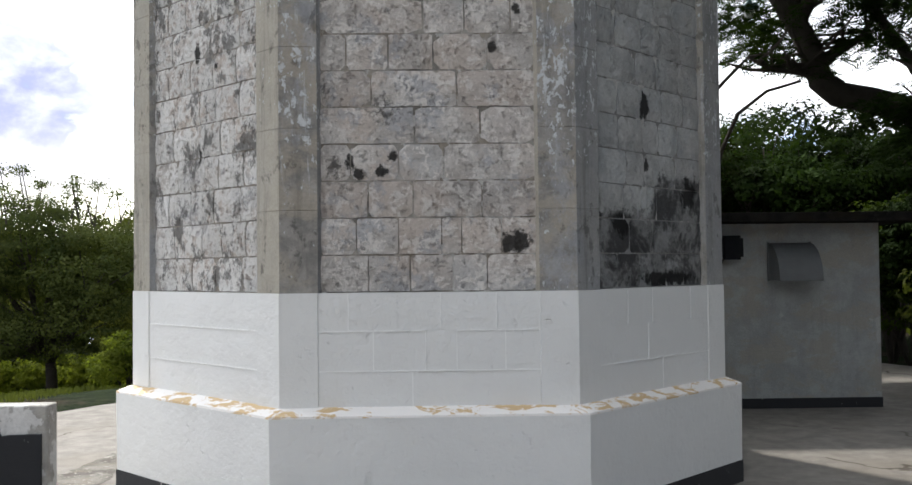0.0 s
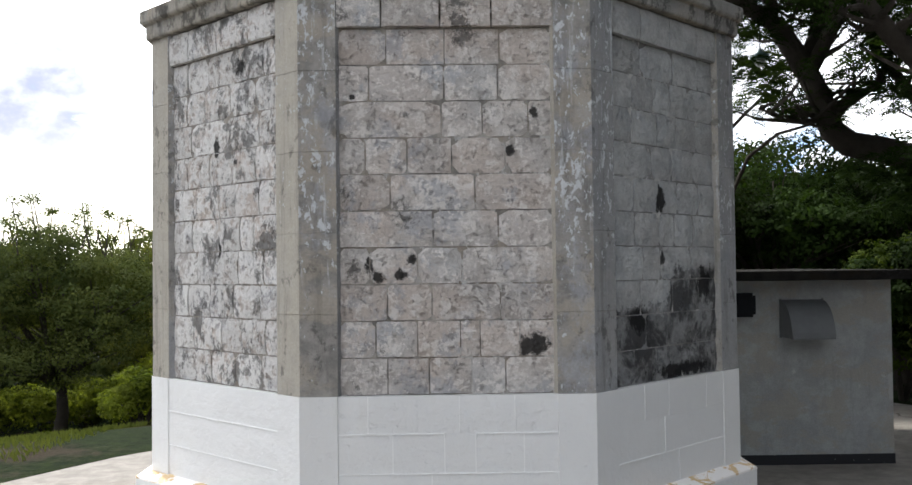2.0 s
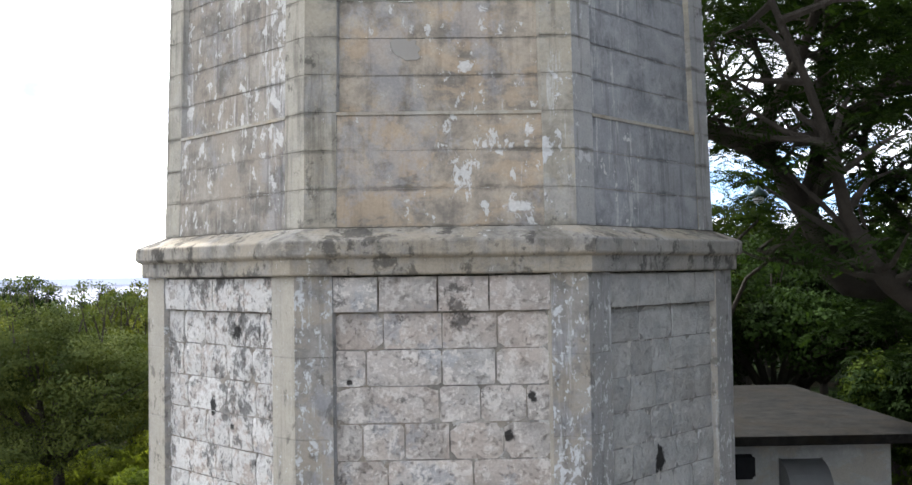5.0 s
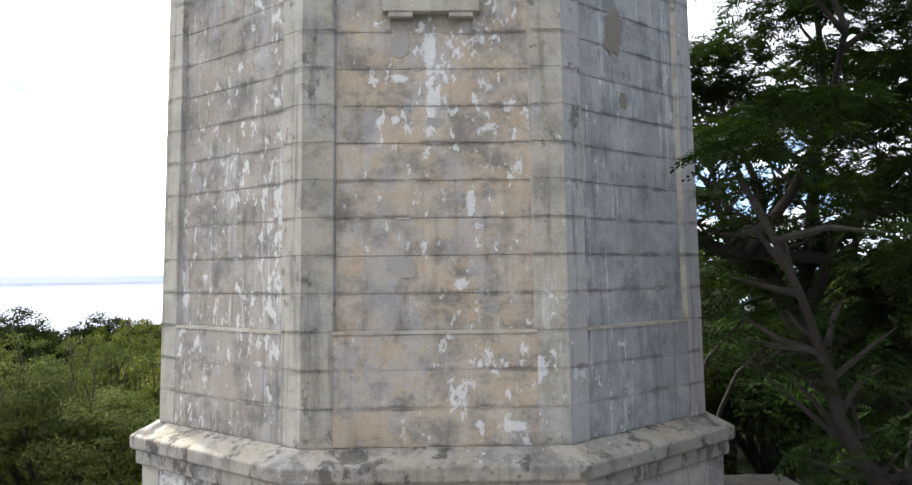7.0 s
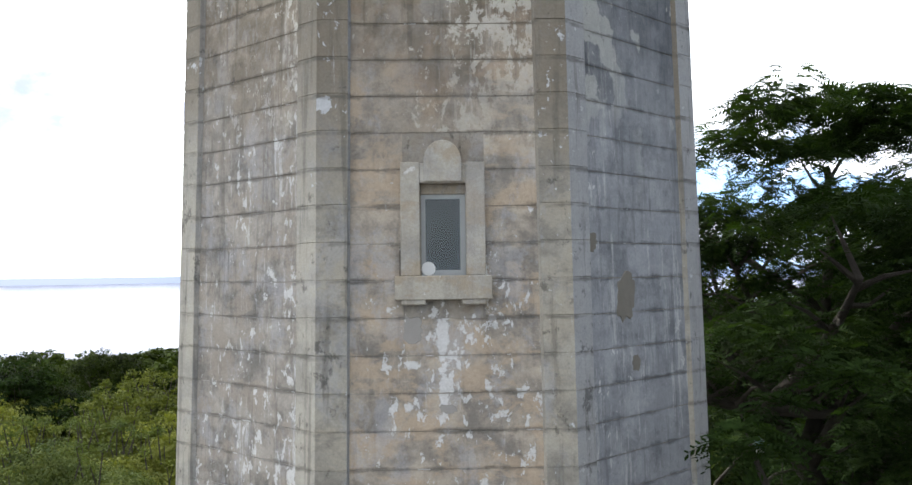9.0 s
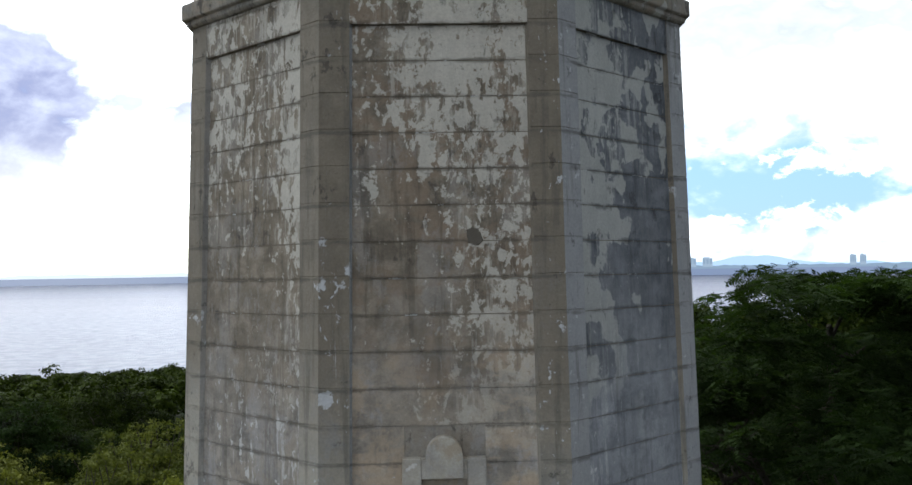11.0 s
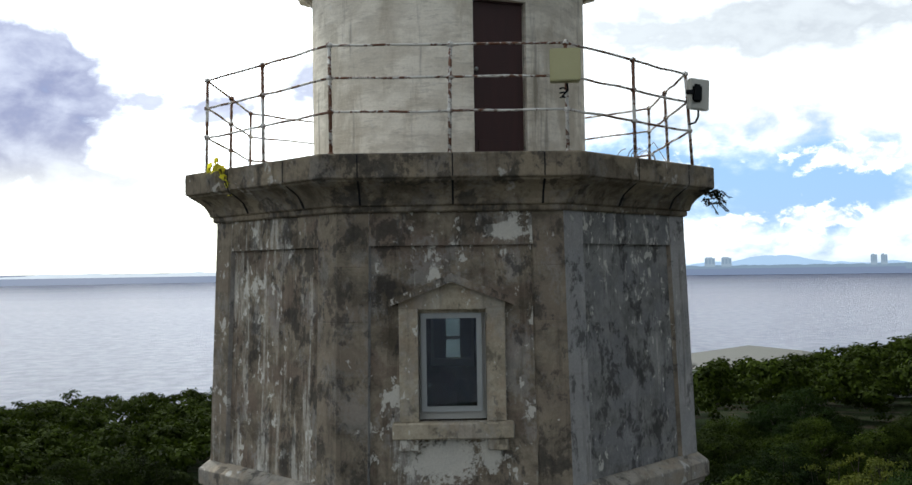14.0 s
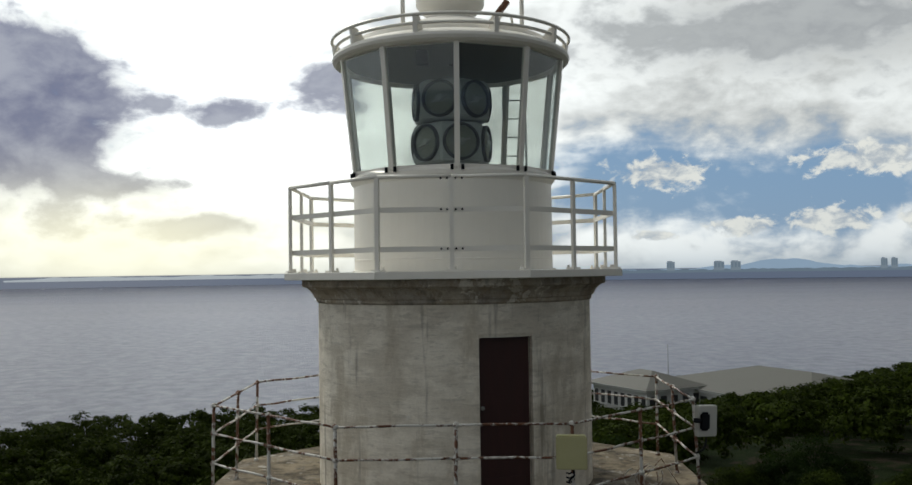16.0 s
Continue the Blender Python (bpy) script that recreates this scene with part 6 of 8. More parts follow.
def frond_mesh(name, foot, way, size, mat, seed, pairs=5):
    """Feathery leaves: leaflets in pairs along a drooping rib, one island each."""
    rng = np.random.default_rng(seed)
    n = len(foot)
    way = way / np.linalg.norm(way, axis=1)[:, None]
    nrm = np.array([0, 0, 1.0]) + 0.38 * rng.normal(size=(n, 3))
    nrm -= way * (nrm * way).sum(1)[:, None]
    nrm /= np.linalg.norm(nrm, axis=1)[:, None]
    side = np.cross(nrm, way)
    length = (size * rng.uniform(0.7, 1.3, n))[:, None]
    quads = []
    for i in range(pairs):
        t = (i + 0.7) / pairs
        rib = foot + way * length * t - np.array([0, 0, 1.0]) * length * 0.42 * t * t
        reach = length * (0.46 - 0.22 * t) * rng.uniform(0.8, 1.2, (n, 1))
        wide = length * 0.15
        for sgn in (-1, 1):
            tip = rib + sgn * side * reach + way * reach * 0.5 - nrm * reach * 0.25
            mid = 0.5 * (rib + tip)
            quads.append(np.stack([rib, mid + way * wide * 0.5, tip, mid - way * wide * 0.5] if sgn > 0 else [rib, mid - way * wide * 0.5, tip, mid + way * wide * 0.5], 1))
    v = np.concatenate(quads).reshape(-1, 3)
    m = len(v) // 4
    me = bpy.data.meshes.new(name)
    me.vertices.add(4 * m)
    me.vertices.foreach_set("co", v.astype(np.float32).ravel())
    me.loops.add(4 * m)
    me.loops.foreach_set("vertex_index", np.arange(4 * m, dtype=np.int32))
    me.polygons.add(m)
    me.polygons.foreach_set("loop_start", np.arange(0, 4 * m, 4, dtype=np.int32))
    me.update(calc_edges=True)
    me.validate()
    me.materials.append(mat)
    return me


def pad_fronds(rng, pads, per_tuft, flat=0.34):
    """Feet and directions of fronds in domed rosettes that make up flat pads of (centre, radius)."""
    feet, ways = [], []
    for c, r in pads:
        m = max(4, int(2.3 * 3.14 * r * r))
        q, a = np.sqrt(rng.random(m)), rng.uniform(0, 6.283, m)
        q = q * (0.80 + 0.20 * np.sin(3 * a + c[0] * 7) + 0.12 * np.sin(5 * a + c[1] * 5))      # uneven outline
        z = flat * r * np.sqrt(np.clip(1 - q * q, 0.02, 1)) + rng.normal(0, 0.14, m)
        tuft = np.column_stack([c[0] + r * q * np.cos(a), c[1] + r * q * np.sin(a), c[2] + z])
        k = np.repeat(np.arange(m), per_tuft)
        n = len(k)
        size = rng.uniform(0.24, 0.46, m)[k]
        p, b = np.sqrt(rng.random(n)), rng.uniform(0, 6.283, n)
        off = np.column_stack([p * np.cos(b), p * np.sin(b), 0.75 * np.sqrt(1.001 - p * p) - 0.3])
        feet.append(tuft[k] + off * size[:, None])
        ways.append(np.column_stack([np.cos(b), np.sin(b), 0.55 - 0.6 * p]) + rng.normal(0, 0.22, (n, 3)))
    return np.concatenate(feet), np.concatenate(ways)


def clumps(rng, lobes, n_clumps, per, spread, under=0.35):
    """Places of leaves: tufts on the outside of a set of (centre, radii) lobes."""
    lobes = [(np.array(c, float), np.array(r, float)) for c, r in lobes]
    w = np.array([r[0] * r[1] + r[0] * r[2] for _, r in lobes])
    pick = rng.choice(len(lobes), n_clumps, p=w / w.sum())
    d = rng.normal(size=(n_clumps, 3))
    d /= np.linalg.norm(d, axis=1)[:, None]
    low = d[:, 2] < -0.25
    flip = low & (rng.random(n_clumps) > under)
    d[flip, 2] *= -1
    c = np.array([lobes[i][0] for i in pick])
    r = np.array([lobes[i][1] for i in pick])
    depth = 1.0 - np.abs(rng.normal(0, 0.16, n_clumps))
    centre = c + d * r * depth[:, None]
    k = np.repeat(np.arange(n_clumps), per)
    way = rng.normal(size=(len(k), 3))
    way /= np.linalg.norm(way, axis=1)[:, None]
    way[:, 2] = np.where(rng.random(len(k)) < 0.7, np.abs(way[:, 2]), way[:, 2])      # tufts are domed, thin below
    size = (spread * 1.75 * rng.uniform(0.65, 1.3, n_clumps))[k]
    off = way * (size * rng.random(len(k)) ** 0.4)[:, None] * np.array([1, 1, 0.62])
    return centre[k] + off, 0.55 * d[k] + 0.85 * way


def limbs(tree, base, lobes, r, rng, fork):
    """A tapered trunk that forks towards the lobes, each limb with its twigs."""
    base, fork = Vector(base), Vector(fork)
    mid = base.lerp(fork, 0.5) + Vector((rng.uniform(-0.15, 0.15), rng.uniform(-0.15, 0.15), 0))
    bm = bmesh.new()
    tube(bm, [base - Vector((0, 0, 0.4)), base + Vector((0, 0, 0.15)), mid, fork], [r * 1.5, r * 1.1, r * 0.85, r * 0.7], 9)
    part("trunk", bm, M["bark"], tree, smooth=True)
    twigs = bmesh.new()
    for c, rad in lobes:
        c = Vector(c)
        a = fork.lerp(c, 0.4) + Vector((rng.uniform(-0.3, 0.3), rng.uniform(-0.3, 0.3), 0.1 * rad[0]))
        bm = bmesh.new()
        tube(bm, [fork - Vector((0, 0, 0.2)), a, c], [r * 0.55, r * 0.33, r * 0.12], 7)
        part("limb", bm, M["bark"], tree, smooth=True)
        for _ in range(3):
            tip = c + Vector((rng.uniform(-0.8, 0.8) * rad[0], rng.uniform(-0.8, 0.8) * rad[1], rng.uniform(-0.1, 0.7) * rad[2]))
            tube(twigs, [a.lerp(c, rng.uniform(0.2, 0.9)), tip], [r * 0.16, r * 0.05], 5)
    return twigs


def make_tree(name, label, mat, seed, height, radius, n_lobes, n_clumps, per, leaf_size, spread, trunk_r, low=0.30, sprigs=0, skirt=0):
    """A tree at the origin, under an Empty at its foot."""
    rng, rr = np.random.default_rng(seed), random.Random(seed)
    lobes = []
    for i in range(n_lobes):
        t = 2 * math.pi * i / n_lobes + rr.uniform(-0.5, 0.5)
        q = radius * rr.uniform(0.30, 0.74) if i else 0.15
        h = height * ((0.80 - 0.42 * (q / radius) ** 1.5) * rr.uniform(0.88, 1.06) if i else 0.80)
        h = max(h, height * (low + 0.1))
        rad = radius * rr.uniform(0.28, 0.44)
        lobes.append(((q * math.cos(t), q * math.sin(t), h), (rad, rad, rad * rr.uniform(0.62, 0.85))))
    for i in range(skirt):      # low boughs all round
        t = 2 * math.pi * (i + rr.uniform(-0.3, 0.3)) / skirt
        q = radius * rr.uniform(0.35, 0.80)
        rad = radius * rr.uniform(0.24, 0.36)
        lobes.append(((q * math.cos(t), q * math.sin(t), height * rr.uniform(0.34, 0.54)), (rad, rad, rad * rr.uniform(0.6, 0.8))))
    ob = thing(name, label, "tree")
    bm = limbs(ob, (0, 0, 0), lobes, trunk_r, rr, (0.1, 0, height * low))
    pts, out = clumps(rng, lobes, n_clumps, per, spread)
    for _ in range(sprigs):      # thin shoots above the crown with a tuft each
        t, q = rr.uniform(0, 6.28), radius * rr.uniform(0.1, 0.95)
        foot = Vector((q * math.cos(t), q * math.sin(t), height * 0.92 - 0.30 * q))
        tip = foot + Vector((rr.uniform(-0.4, 0.4), rr.uniform(-0.4, 0.4), rr.uniform(0.7, 1.5)))
        tube(bm, [foot, tip], [0.035, 0.018], 5)
        tuft = np.array(tip) + rng.normal(size=(int(11 / leaf_size), 3)) * np.array([0.20, 0.20, 0.11])
        pts, out = np.concatenate([pts, tuft]), np.concatenate([out, np.zeros_like(tuft)])
    tagged(part("twig_spray", bm, M["bark"], ob), kind="stuff")
    crown = new("crown", leaf_mesh("crown", pts, out, leaf_size, mat, seed))
    crown.parent = ob
    return ob


def ground_at(x, y):
    return ground_z(x, y) - 0.05


def build_big_tree():
    rng, rr = np.random.default_rng(77), random.Random(77)
    tree = thing("rain_tree", "large spreading dark-barked tree with layered feathery green foliage", "tree", at=(13.1, 8.1, 0))
    bm = bmesh.new()
    tube(bm, [(13.2, 8.4, -0.5), (13.0, 8.2, 0.6), (12.7, 8.0, 2.2), (12.2, 7.6, 3.9), (11.3, 7.1, 5.2), (10.3, 6.8, 5.9), (9.3, 6.55, 6.1), (8.6, 6.5, 6.22), (8.22, 6.45, 6.5), (8.06, 6.4, 6.95),
              (7.84, 6.45, 7.5), (7.45, 6.5, 8.22), (7.05, 6.5, 8.85)],
         [0.62, 0.50, 0.42, 0.36, 0.32, 0.30, 0.29, 0.28, 0.265, 0.245, 0.235, 0.225, 0.20], 12)
    part("trunk", bm, M["bark"], tree, "grey-brown leaning trunk", smooth=True)
    limb_lines = [
        ([(7.2, 6.5, 8.7), (6.5, 6.45, 9.12), (5.7, 6.4, 9.42), (4.9, 6.2, 9.62), (4.2, 5.7, 9.95)], 0.20, 0.07),
        ([(7.75, 6.45, 7.7), (8.05, 6.0, 8.5), (7.9, 5.2, 9.05), (7.33, 5.0, 9.08), (6.2, 5.0, 9.17), (5.4, 5.0, 9.3), (4.3, 4.6, 9.6)], 0.17, 0.06),
        ([(7.7, 6.5, 7.85), (8.05, 6.8, 8.5), (8.28, 7.0, 9.3), (8.38, 7.0, 10.6), (8.42, 6.8, 11.6), (8.3, 6.2, 12.8), (7.7, 5.0, 13.9)], 0.22, 0.06),
        ([(8.2, 6.9, 9.0), (8.9, 6.2, 9.84), (9.54, 6.0, 10.68), (10.2, 5.8, 11.25), (11.6, 5.2, 12.2)], 0.19, 0.06),
        ([(11.5, 7.2, 4.9), (10.8, 6.9, 6.3), (10.0, 6.6, 7.3), (9.3, 6.6, 8.2), (9.05, 6.6, 9.2), (9.2, 6.4, 10.2)], 0.17, 0.07),
        ([(8.06, 6.4, 6.8), (8.35, 6.3, 6.95), (9.06, 6.3, 7.4), (9.32, 6.2, 7.9), (9.5, 5.8, 8.7)], 0.11, 0.05),
        ([(8.05, 6.4, 6.75), (7.6, 6.3, 6.66), (7.15, 6.3, 6.7), (6.6, 6.2, 6.95)], 0.08, 0.03),
        ([(7.0, 6.5, 8.85), (6.95, 6.2, 9.6), (6.8, 5.8, 10.4), (6.2, 5.4, 11.4), (5.6, 5.0, 12.4)], 0.13, 0.04),
        ([(6.4, 6.45, 9.15), (6.3, 6.6, 9.9), (6.0, 6.9, 10.7), (5.4, 7.2, 11.6)], 0.09, 0.03),
        ([(7.4, 6.9, 8.4), (7.0, 7.6, 9.5), (6.6, 8.2, 10.8), (6.2, 8.4, 12.6)], 0.11, 0.04),
        ([(10.3, 6.8, 5.85), (9.6, 4.2, 5.8), (8.2, 1.0, 5.95), (6.6, -1.2, 5.95), (5.6, -2.2, 6.12), (5.2, -2.4, 6.35), (4.9, -2.5, 6.65), (4.6, -2.65, 7.15), (4.35, -2.9, 7.8), (4.0, -3.1, 8.6), (3.3, -3.7, 9.6)], 0.20, 0.03),
        ([(6.2, 4.9, 9.17), (6.2, 2.6, 10.2), (5.9, 0.4, 11.2), (5.0, -2.2, 11.8)], 0.12, 0.04),
        ([(8.3, 7.0, 9.6), (9.0, 4.4, 10.1), (9.8, 1.6, 10.6), (10.2, -1.4, 11.0)], 0.14, 0.05),
        # two limbs out of view, towards the pads added over the yard
        ([(9.0, 4.4, 10.1), (9.9, 0.6, 9.6), (10.6, -3.6, 9.3), (10.8, -7.6, 9.4)], 0.13, 0.05),
        ([(10.2, -1.6, 9.4), (11.8, -4.0, 9.3), (13.0, -7.2, 9.0)], 0.11, 0.04),
        ([(8.4, 6.9, 11.0), (6.9, 7.8, 12.2), (5.2, 8.4, 12.9)], 0.10, 0.04),
    ]
    tips = []
    for line, r0, r1 in limb_lines:
        bm = bmesh.new()
        n = len(line)
        tube(bm, line, [r0 + (r1 - r0) * i / (n - 1) for i in range(n)], 8)
        limb = part("limb", bm, M["bark"], tree, smooth=True)
        bm = bmesh.new()
        for i in range(len(line) - 1):
            p, q = Vector(line[i]), Vector(line[i + 1])
            for _ in range(5):
                s = p.lerp(q, rr.random())
                e = s + Vector((rr.uniform(-1.1, 1.1), rr.uniform(-1.1, 1.1), rr.uniform(-0.1, 1.0)))
                m = s.lerp(e, 0.5) + Vector((0, 0, rr.uniform(-0.15, 0.15)))
                tube(bm, [s, m, e], [0.05, 0.035, 0.012], 5)
                tips.append(e)
        tagged(part("twig_spray", bm, M["bark"], limb), kind="stuff")
    # flat layered pads of foliage
    pads = [((8.5, 5.9, 7.35), 0.5), ((9.4, 5.9, 7.6), 0.7), ((9.0, 5.8, 6.75), 0.6), ((6.6, 6.2, 7.75), 0.5), ((9.8, 5.8, 7.0), 0.7), ((10.6, 6.0, 7.6), 0.9), ((8.9, 5.9, 8.3), 0.6), ((10.0, 5.8, 8.6), 0.8), ((7.9, 7.2, 8.9), 0.8), ((6.9, 7.2, 9.3), 0.7), ((8.9, 7.4, 9.2), 0.9), ((6.2, 7.0, 8.9), 0.6), ((9.9, 7.0, 9.6), 1.0),
            # first seven pads here hang out of view, added to shade the yard
            ((9.4, -6.2, 8.8), 1.7), ((11.6, -4.4, 9.6), 1.9), ((13.0, -7.6, 9.2), 1.9), ((10.6, -8.6, 9.8), 1.7), ((12.4, -0.8, 9.2), 1.8), ((9.8, -3.6, 9.6), 1.6), ((8.4, -4.8, 9.8), 1.2), ((5.8, 1.3, 14.35), 1.3), ((7.2, 1.2, 14.35), 1.3), ((4.7, 1.4, 13.5), 1.0), ((8.4, 1.8, 14.0), 1.4), ((6.4, 3.4, 14.2), 1.5), ((9.8, 3.0, 13.8), 1.5),
            ((7.1, 8.0, 8.7), 0.75), ((7.5, 8.4, 7.7), 0.6), ((10.1, 8.2, 7.4), 0.75), ((8.4, 12.0, 9.7), 1.2), ((11.3, 12.0, 9.0), 1.2),
            ((8.7, 8.0, 10.2), 0.9), ((9.8, 8.2, 9.9), 0.9), ((10.8, 7.8, 10.3), 0.9), ((7.4, 4.0, 10.0), 0.8), ((8.6, 4.2, 10.0), 0.9), ((7.5, 10.0, 12.2), 1.3), ((9.5, 10.2, 12.5), 1.3), ((11.3, 9.8, 12.2), 1.3), ((12.7, 9.6, 11.8), 1.2), ((10.4, 10.4, 11.3), 1.2), ((8.4, 10.2, 11.1), 1.2), ((12.0, 10.4, 10.2), 1.3), ((9.4, 8.8, 10.6), 0.9), ((12.4, 7.0, 4.6), 1.0), ((8.2, 5.2, 5.0), 0.8), ((9.2, 5.4, 5.3), 0.95), ((10.0, 5.6, 4.9), 1.0), ((9.0, 5.0, 4.4), 0.9), ((10.9, 5.6, 5.5), 1.0),
            ((6.2, 6.6, 9.6), 0.8), ((7.4, 7.6, 9.6), 1.0), ((9.3, 6.6, 9.4), 1.1), ((10.6, 7.4, 8.2), 1.1), ((5.2, 7.6, 8.6), 0.8),
            ((3.05, -3.6, 9.85), 0.6), ((3.9, -2.8, 10.3), 1.0), ((6.0, 10.0, 8.6), 1.5), ((8.0, 11.0, 8.2), 1.5), ((10.0, 11.0, 9.2), 1.6), ((12.2, 11.0, 8.6), 1.6), ((7.0, 10.2, 10.2), 1.5), ((9.6, 10.6, 10.6), 1.5), ((11.6, 10.2, 11.0), 1.5), ((6.0, 9.2, 11.6), 1.4), ((13.6, 10.0, 10.6), 1.5), ((4.4, 9.6, 9.8), 1.2), ((4.2, 8.0, 11.4), 1.1), ((4.5, -3.2, 11.5), 1.2), ((4.4, -0.6, 10.4), 1.4), ((5.3, 1.4, 10.5), 1.4), ((5.2, -2.0, 12.2), 1.4),
            ((6.3, 0.4, 12.2), 1.7), ((5.5, 2.6, 13.3), 1.5), ((6.9, 3.6, 14.1), 1.7), ((5.7, 5.4, 12.7), 1.4), ((8.6, 2.0, 13.6), 1.9), ((8.0, 5.6, 14.2), 1.6),
            ((10.4, 4.2, 13.4), 1.8), ((11.8, 6.2, 13.2), 1.6), ((7.2, -1.6, 11.2), 1.6), ((9.2, -1.6, 11.4), 1.7), ((10.2, 1.2, 11.4), 1.7), ((12.0, 2.6, 11.6), 1.7),
            ((5.0, 8.4, 12.8), 1.4), ((3.9, 5.8, 10.2), 1.2), ((6.4, 8.4, 12.8), 1.2), ((13.4, 8.2, 9.0), 1.6), ((8.6, 0.2, 9.8), 1.5), ((6.6, -0.6, 9.3), 1.3),
            ((6.2, -2.4, 8.7), 1.1), ((7.8, -2.2, 8.2), 1.3), ((9.6, -0.4, 8.3), 1.5), ((7.6, 1.2, 8.5), 1.2), ((10.6, 3.6, 8.8), 1.3), ((11.4, 0.6, 9.6), 1.5), ((9.0, 3.0, 12.0), 1.5),
            ((12.8, 5.0, 10.6), 1.5), ((10.8, 7.6, 11.6), 1.4), ((9.2, 9.4, 12.4), 1.6)]
    for _ in range(24):      # the upper crown
        a, q = rr.uniform(0, 6.283), math.sqrt(rr.random())
        pads.append(((8.8 + 3.8 * q * math.cos(a), 5.4 + 4.6 * q * math.sin(a), rr.uniform(11.3, 13.6 - 1.5 * q * q)), rr.uniform(0.9, 1.45)))
    for _ in range(34):      # boughs that hang over the yard
        x, y = rr.uniform(5.2, 11.8), rr.uniform(0.8, 5.6)
        pads.append(((x, y, rr.uniform(10.0, 13.3)), rr.uniform(0.6, 1.05)))
    for _ in range(12):
        pads.append(((rr.uniform(6.6, 11.4), rr.uniform(2.0, 6.5), rr.uniform(13.9, 14.7)), rr.uniform(0.8, 1.3)))
    feet, ways = pad_fronds(rng, [((c[0], c[1], min(c[2], 14.15)), r * 1.05) for i, (c, r) in enumerate(pads) if (i % 9 != 5 or i < 13) and not (8.4 < c[2] < 9.9 and c[1] > 3.5 and i % 5 < 3 and i > 12)], 34)
    n_tip = 16
    tip_feet = np.repeat(np.array([tuple(t) for t in tips]), n_tip, axis=0)
    tip_feet = tip_feet + rng.normal(size=tip_feet.shape) * np.array([0.20, 0.20, 0.08])
    tip_ways = rng.normal(size=tip_feet.shape) * np.array([1, 1, 0.25]) + np.array([0, 0, 0.1])
    feet, ways = np.concatenate([feet, tip_feet]), np.concatenate([ways, tip_ways])
    # keep the foliage clear of the tower and of the camera's line
    r = np.hypot(feet[:, 0], feet[:, 1])
    keep = (r > 4.3) & ((feet[:, 1] > -5.6) | (feet[:, 0] > 7.2)) & ((feet[:, 0] - feet[:, 1]) * 0.7071 > 4.25) | ((feet[:, 1] > 0) & (r > 4.3))
    feet, ways = feet[keep], ways[keep]
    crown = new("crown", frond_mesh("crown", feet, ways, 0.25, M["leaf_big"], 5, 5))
    crown.parent = tree
    crown.matrix_parent_inverse = tree.matrix_world.inverted()
    # enamel lamp hung from the limb
    lamp = thing("hanging_lamp", "small blue-green enamel lamp with white globe hung from a branch", "lamp", at=(6.84, 6.78, 8.0))
    bm = bmesh.new()
    tube(bm, [(6.84, 6.78, 8.32), (6.84, 6.78, 8.24), (6.84, 6.78, 8.20), (6.84, 6.78, 8.10)], [0.03, 0.07, 0.18, 0.22], 16)
    part("shade", bm, M["bluecap"], lamp, "blue-green enamel shade", smooth=True)
    bm = bmesh.new()
    ball(bm, (6.84, 6.78, 8.04), 0.12, 2)
    part("globe", bm, M["bulb"], lamp, "white glass globe", smooth=True)
    bm = bmesh.new()
    tube(bm, [(6.84, 6.78, 8.3), (6.84, 6.80, 8.95)], 0.012, 6)
    part("cord", bm, M["rubber"], lamp)


# plans of the houses by the shore: centre, turn, length, width
HOUSES = [(75.7, 208.0, radians(-66), 56.0, 38.6), (44.6, 214.6, radians(-63), 23.4, 18.4)]


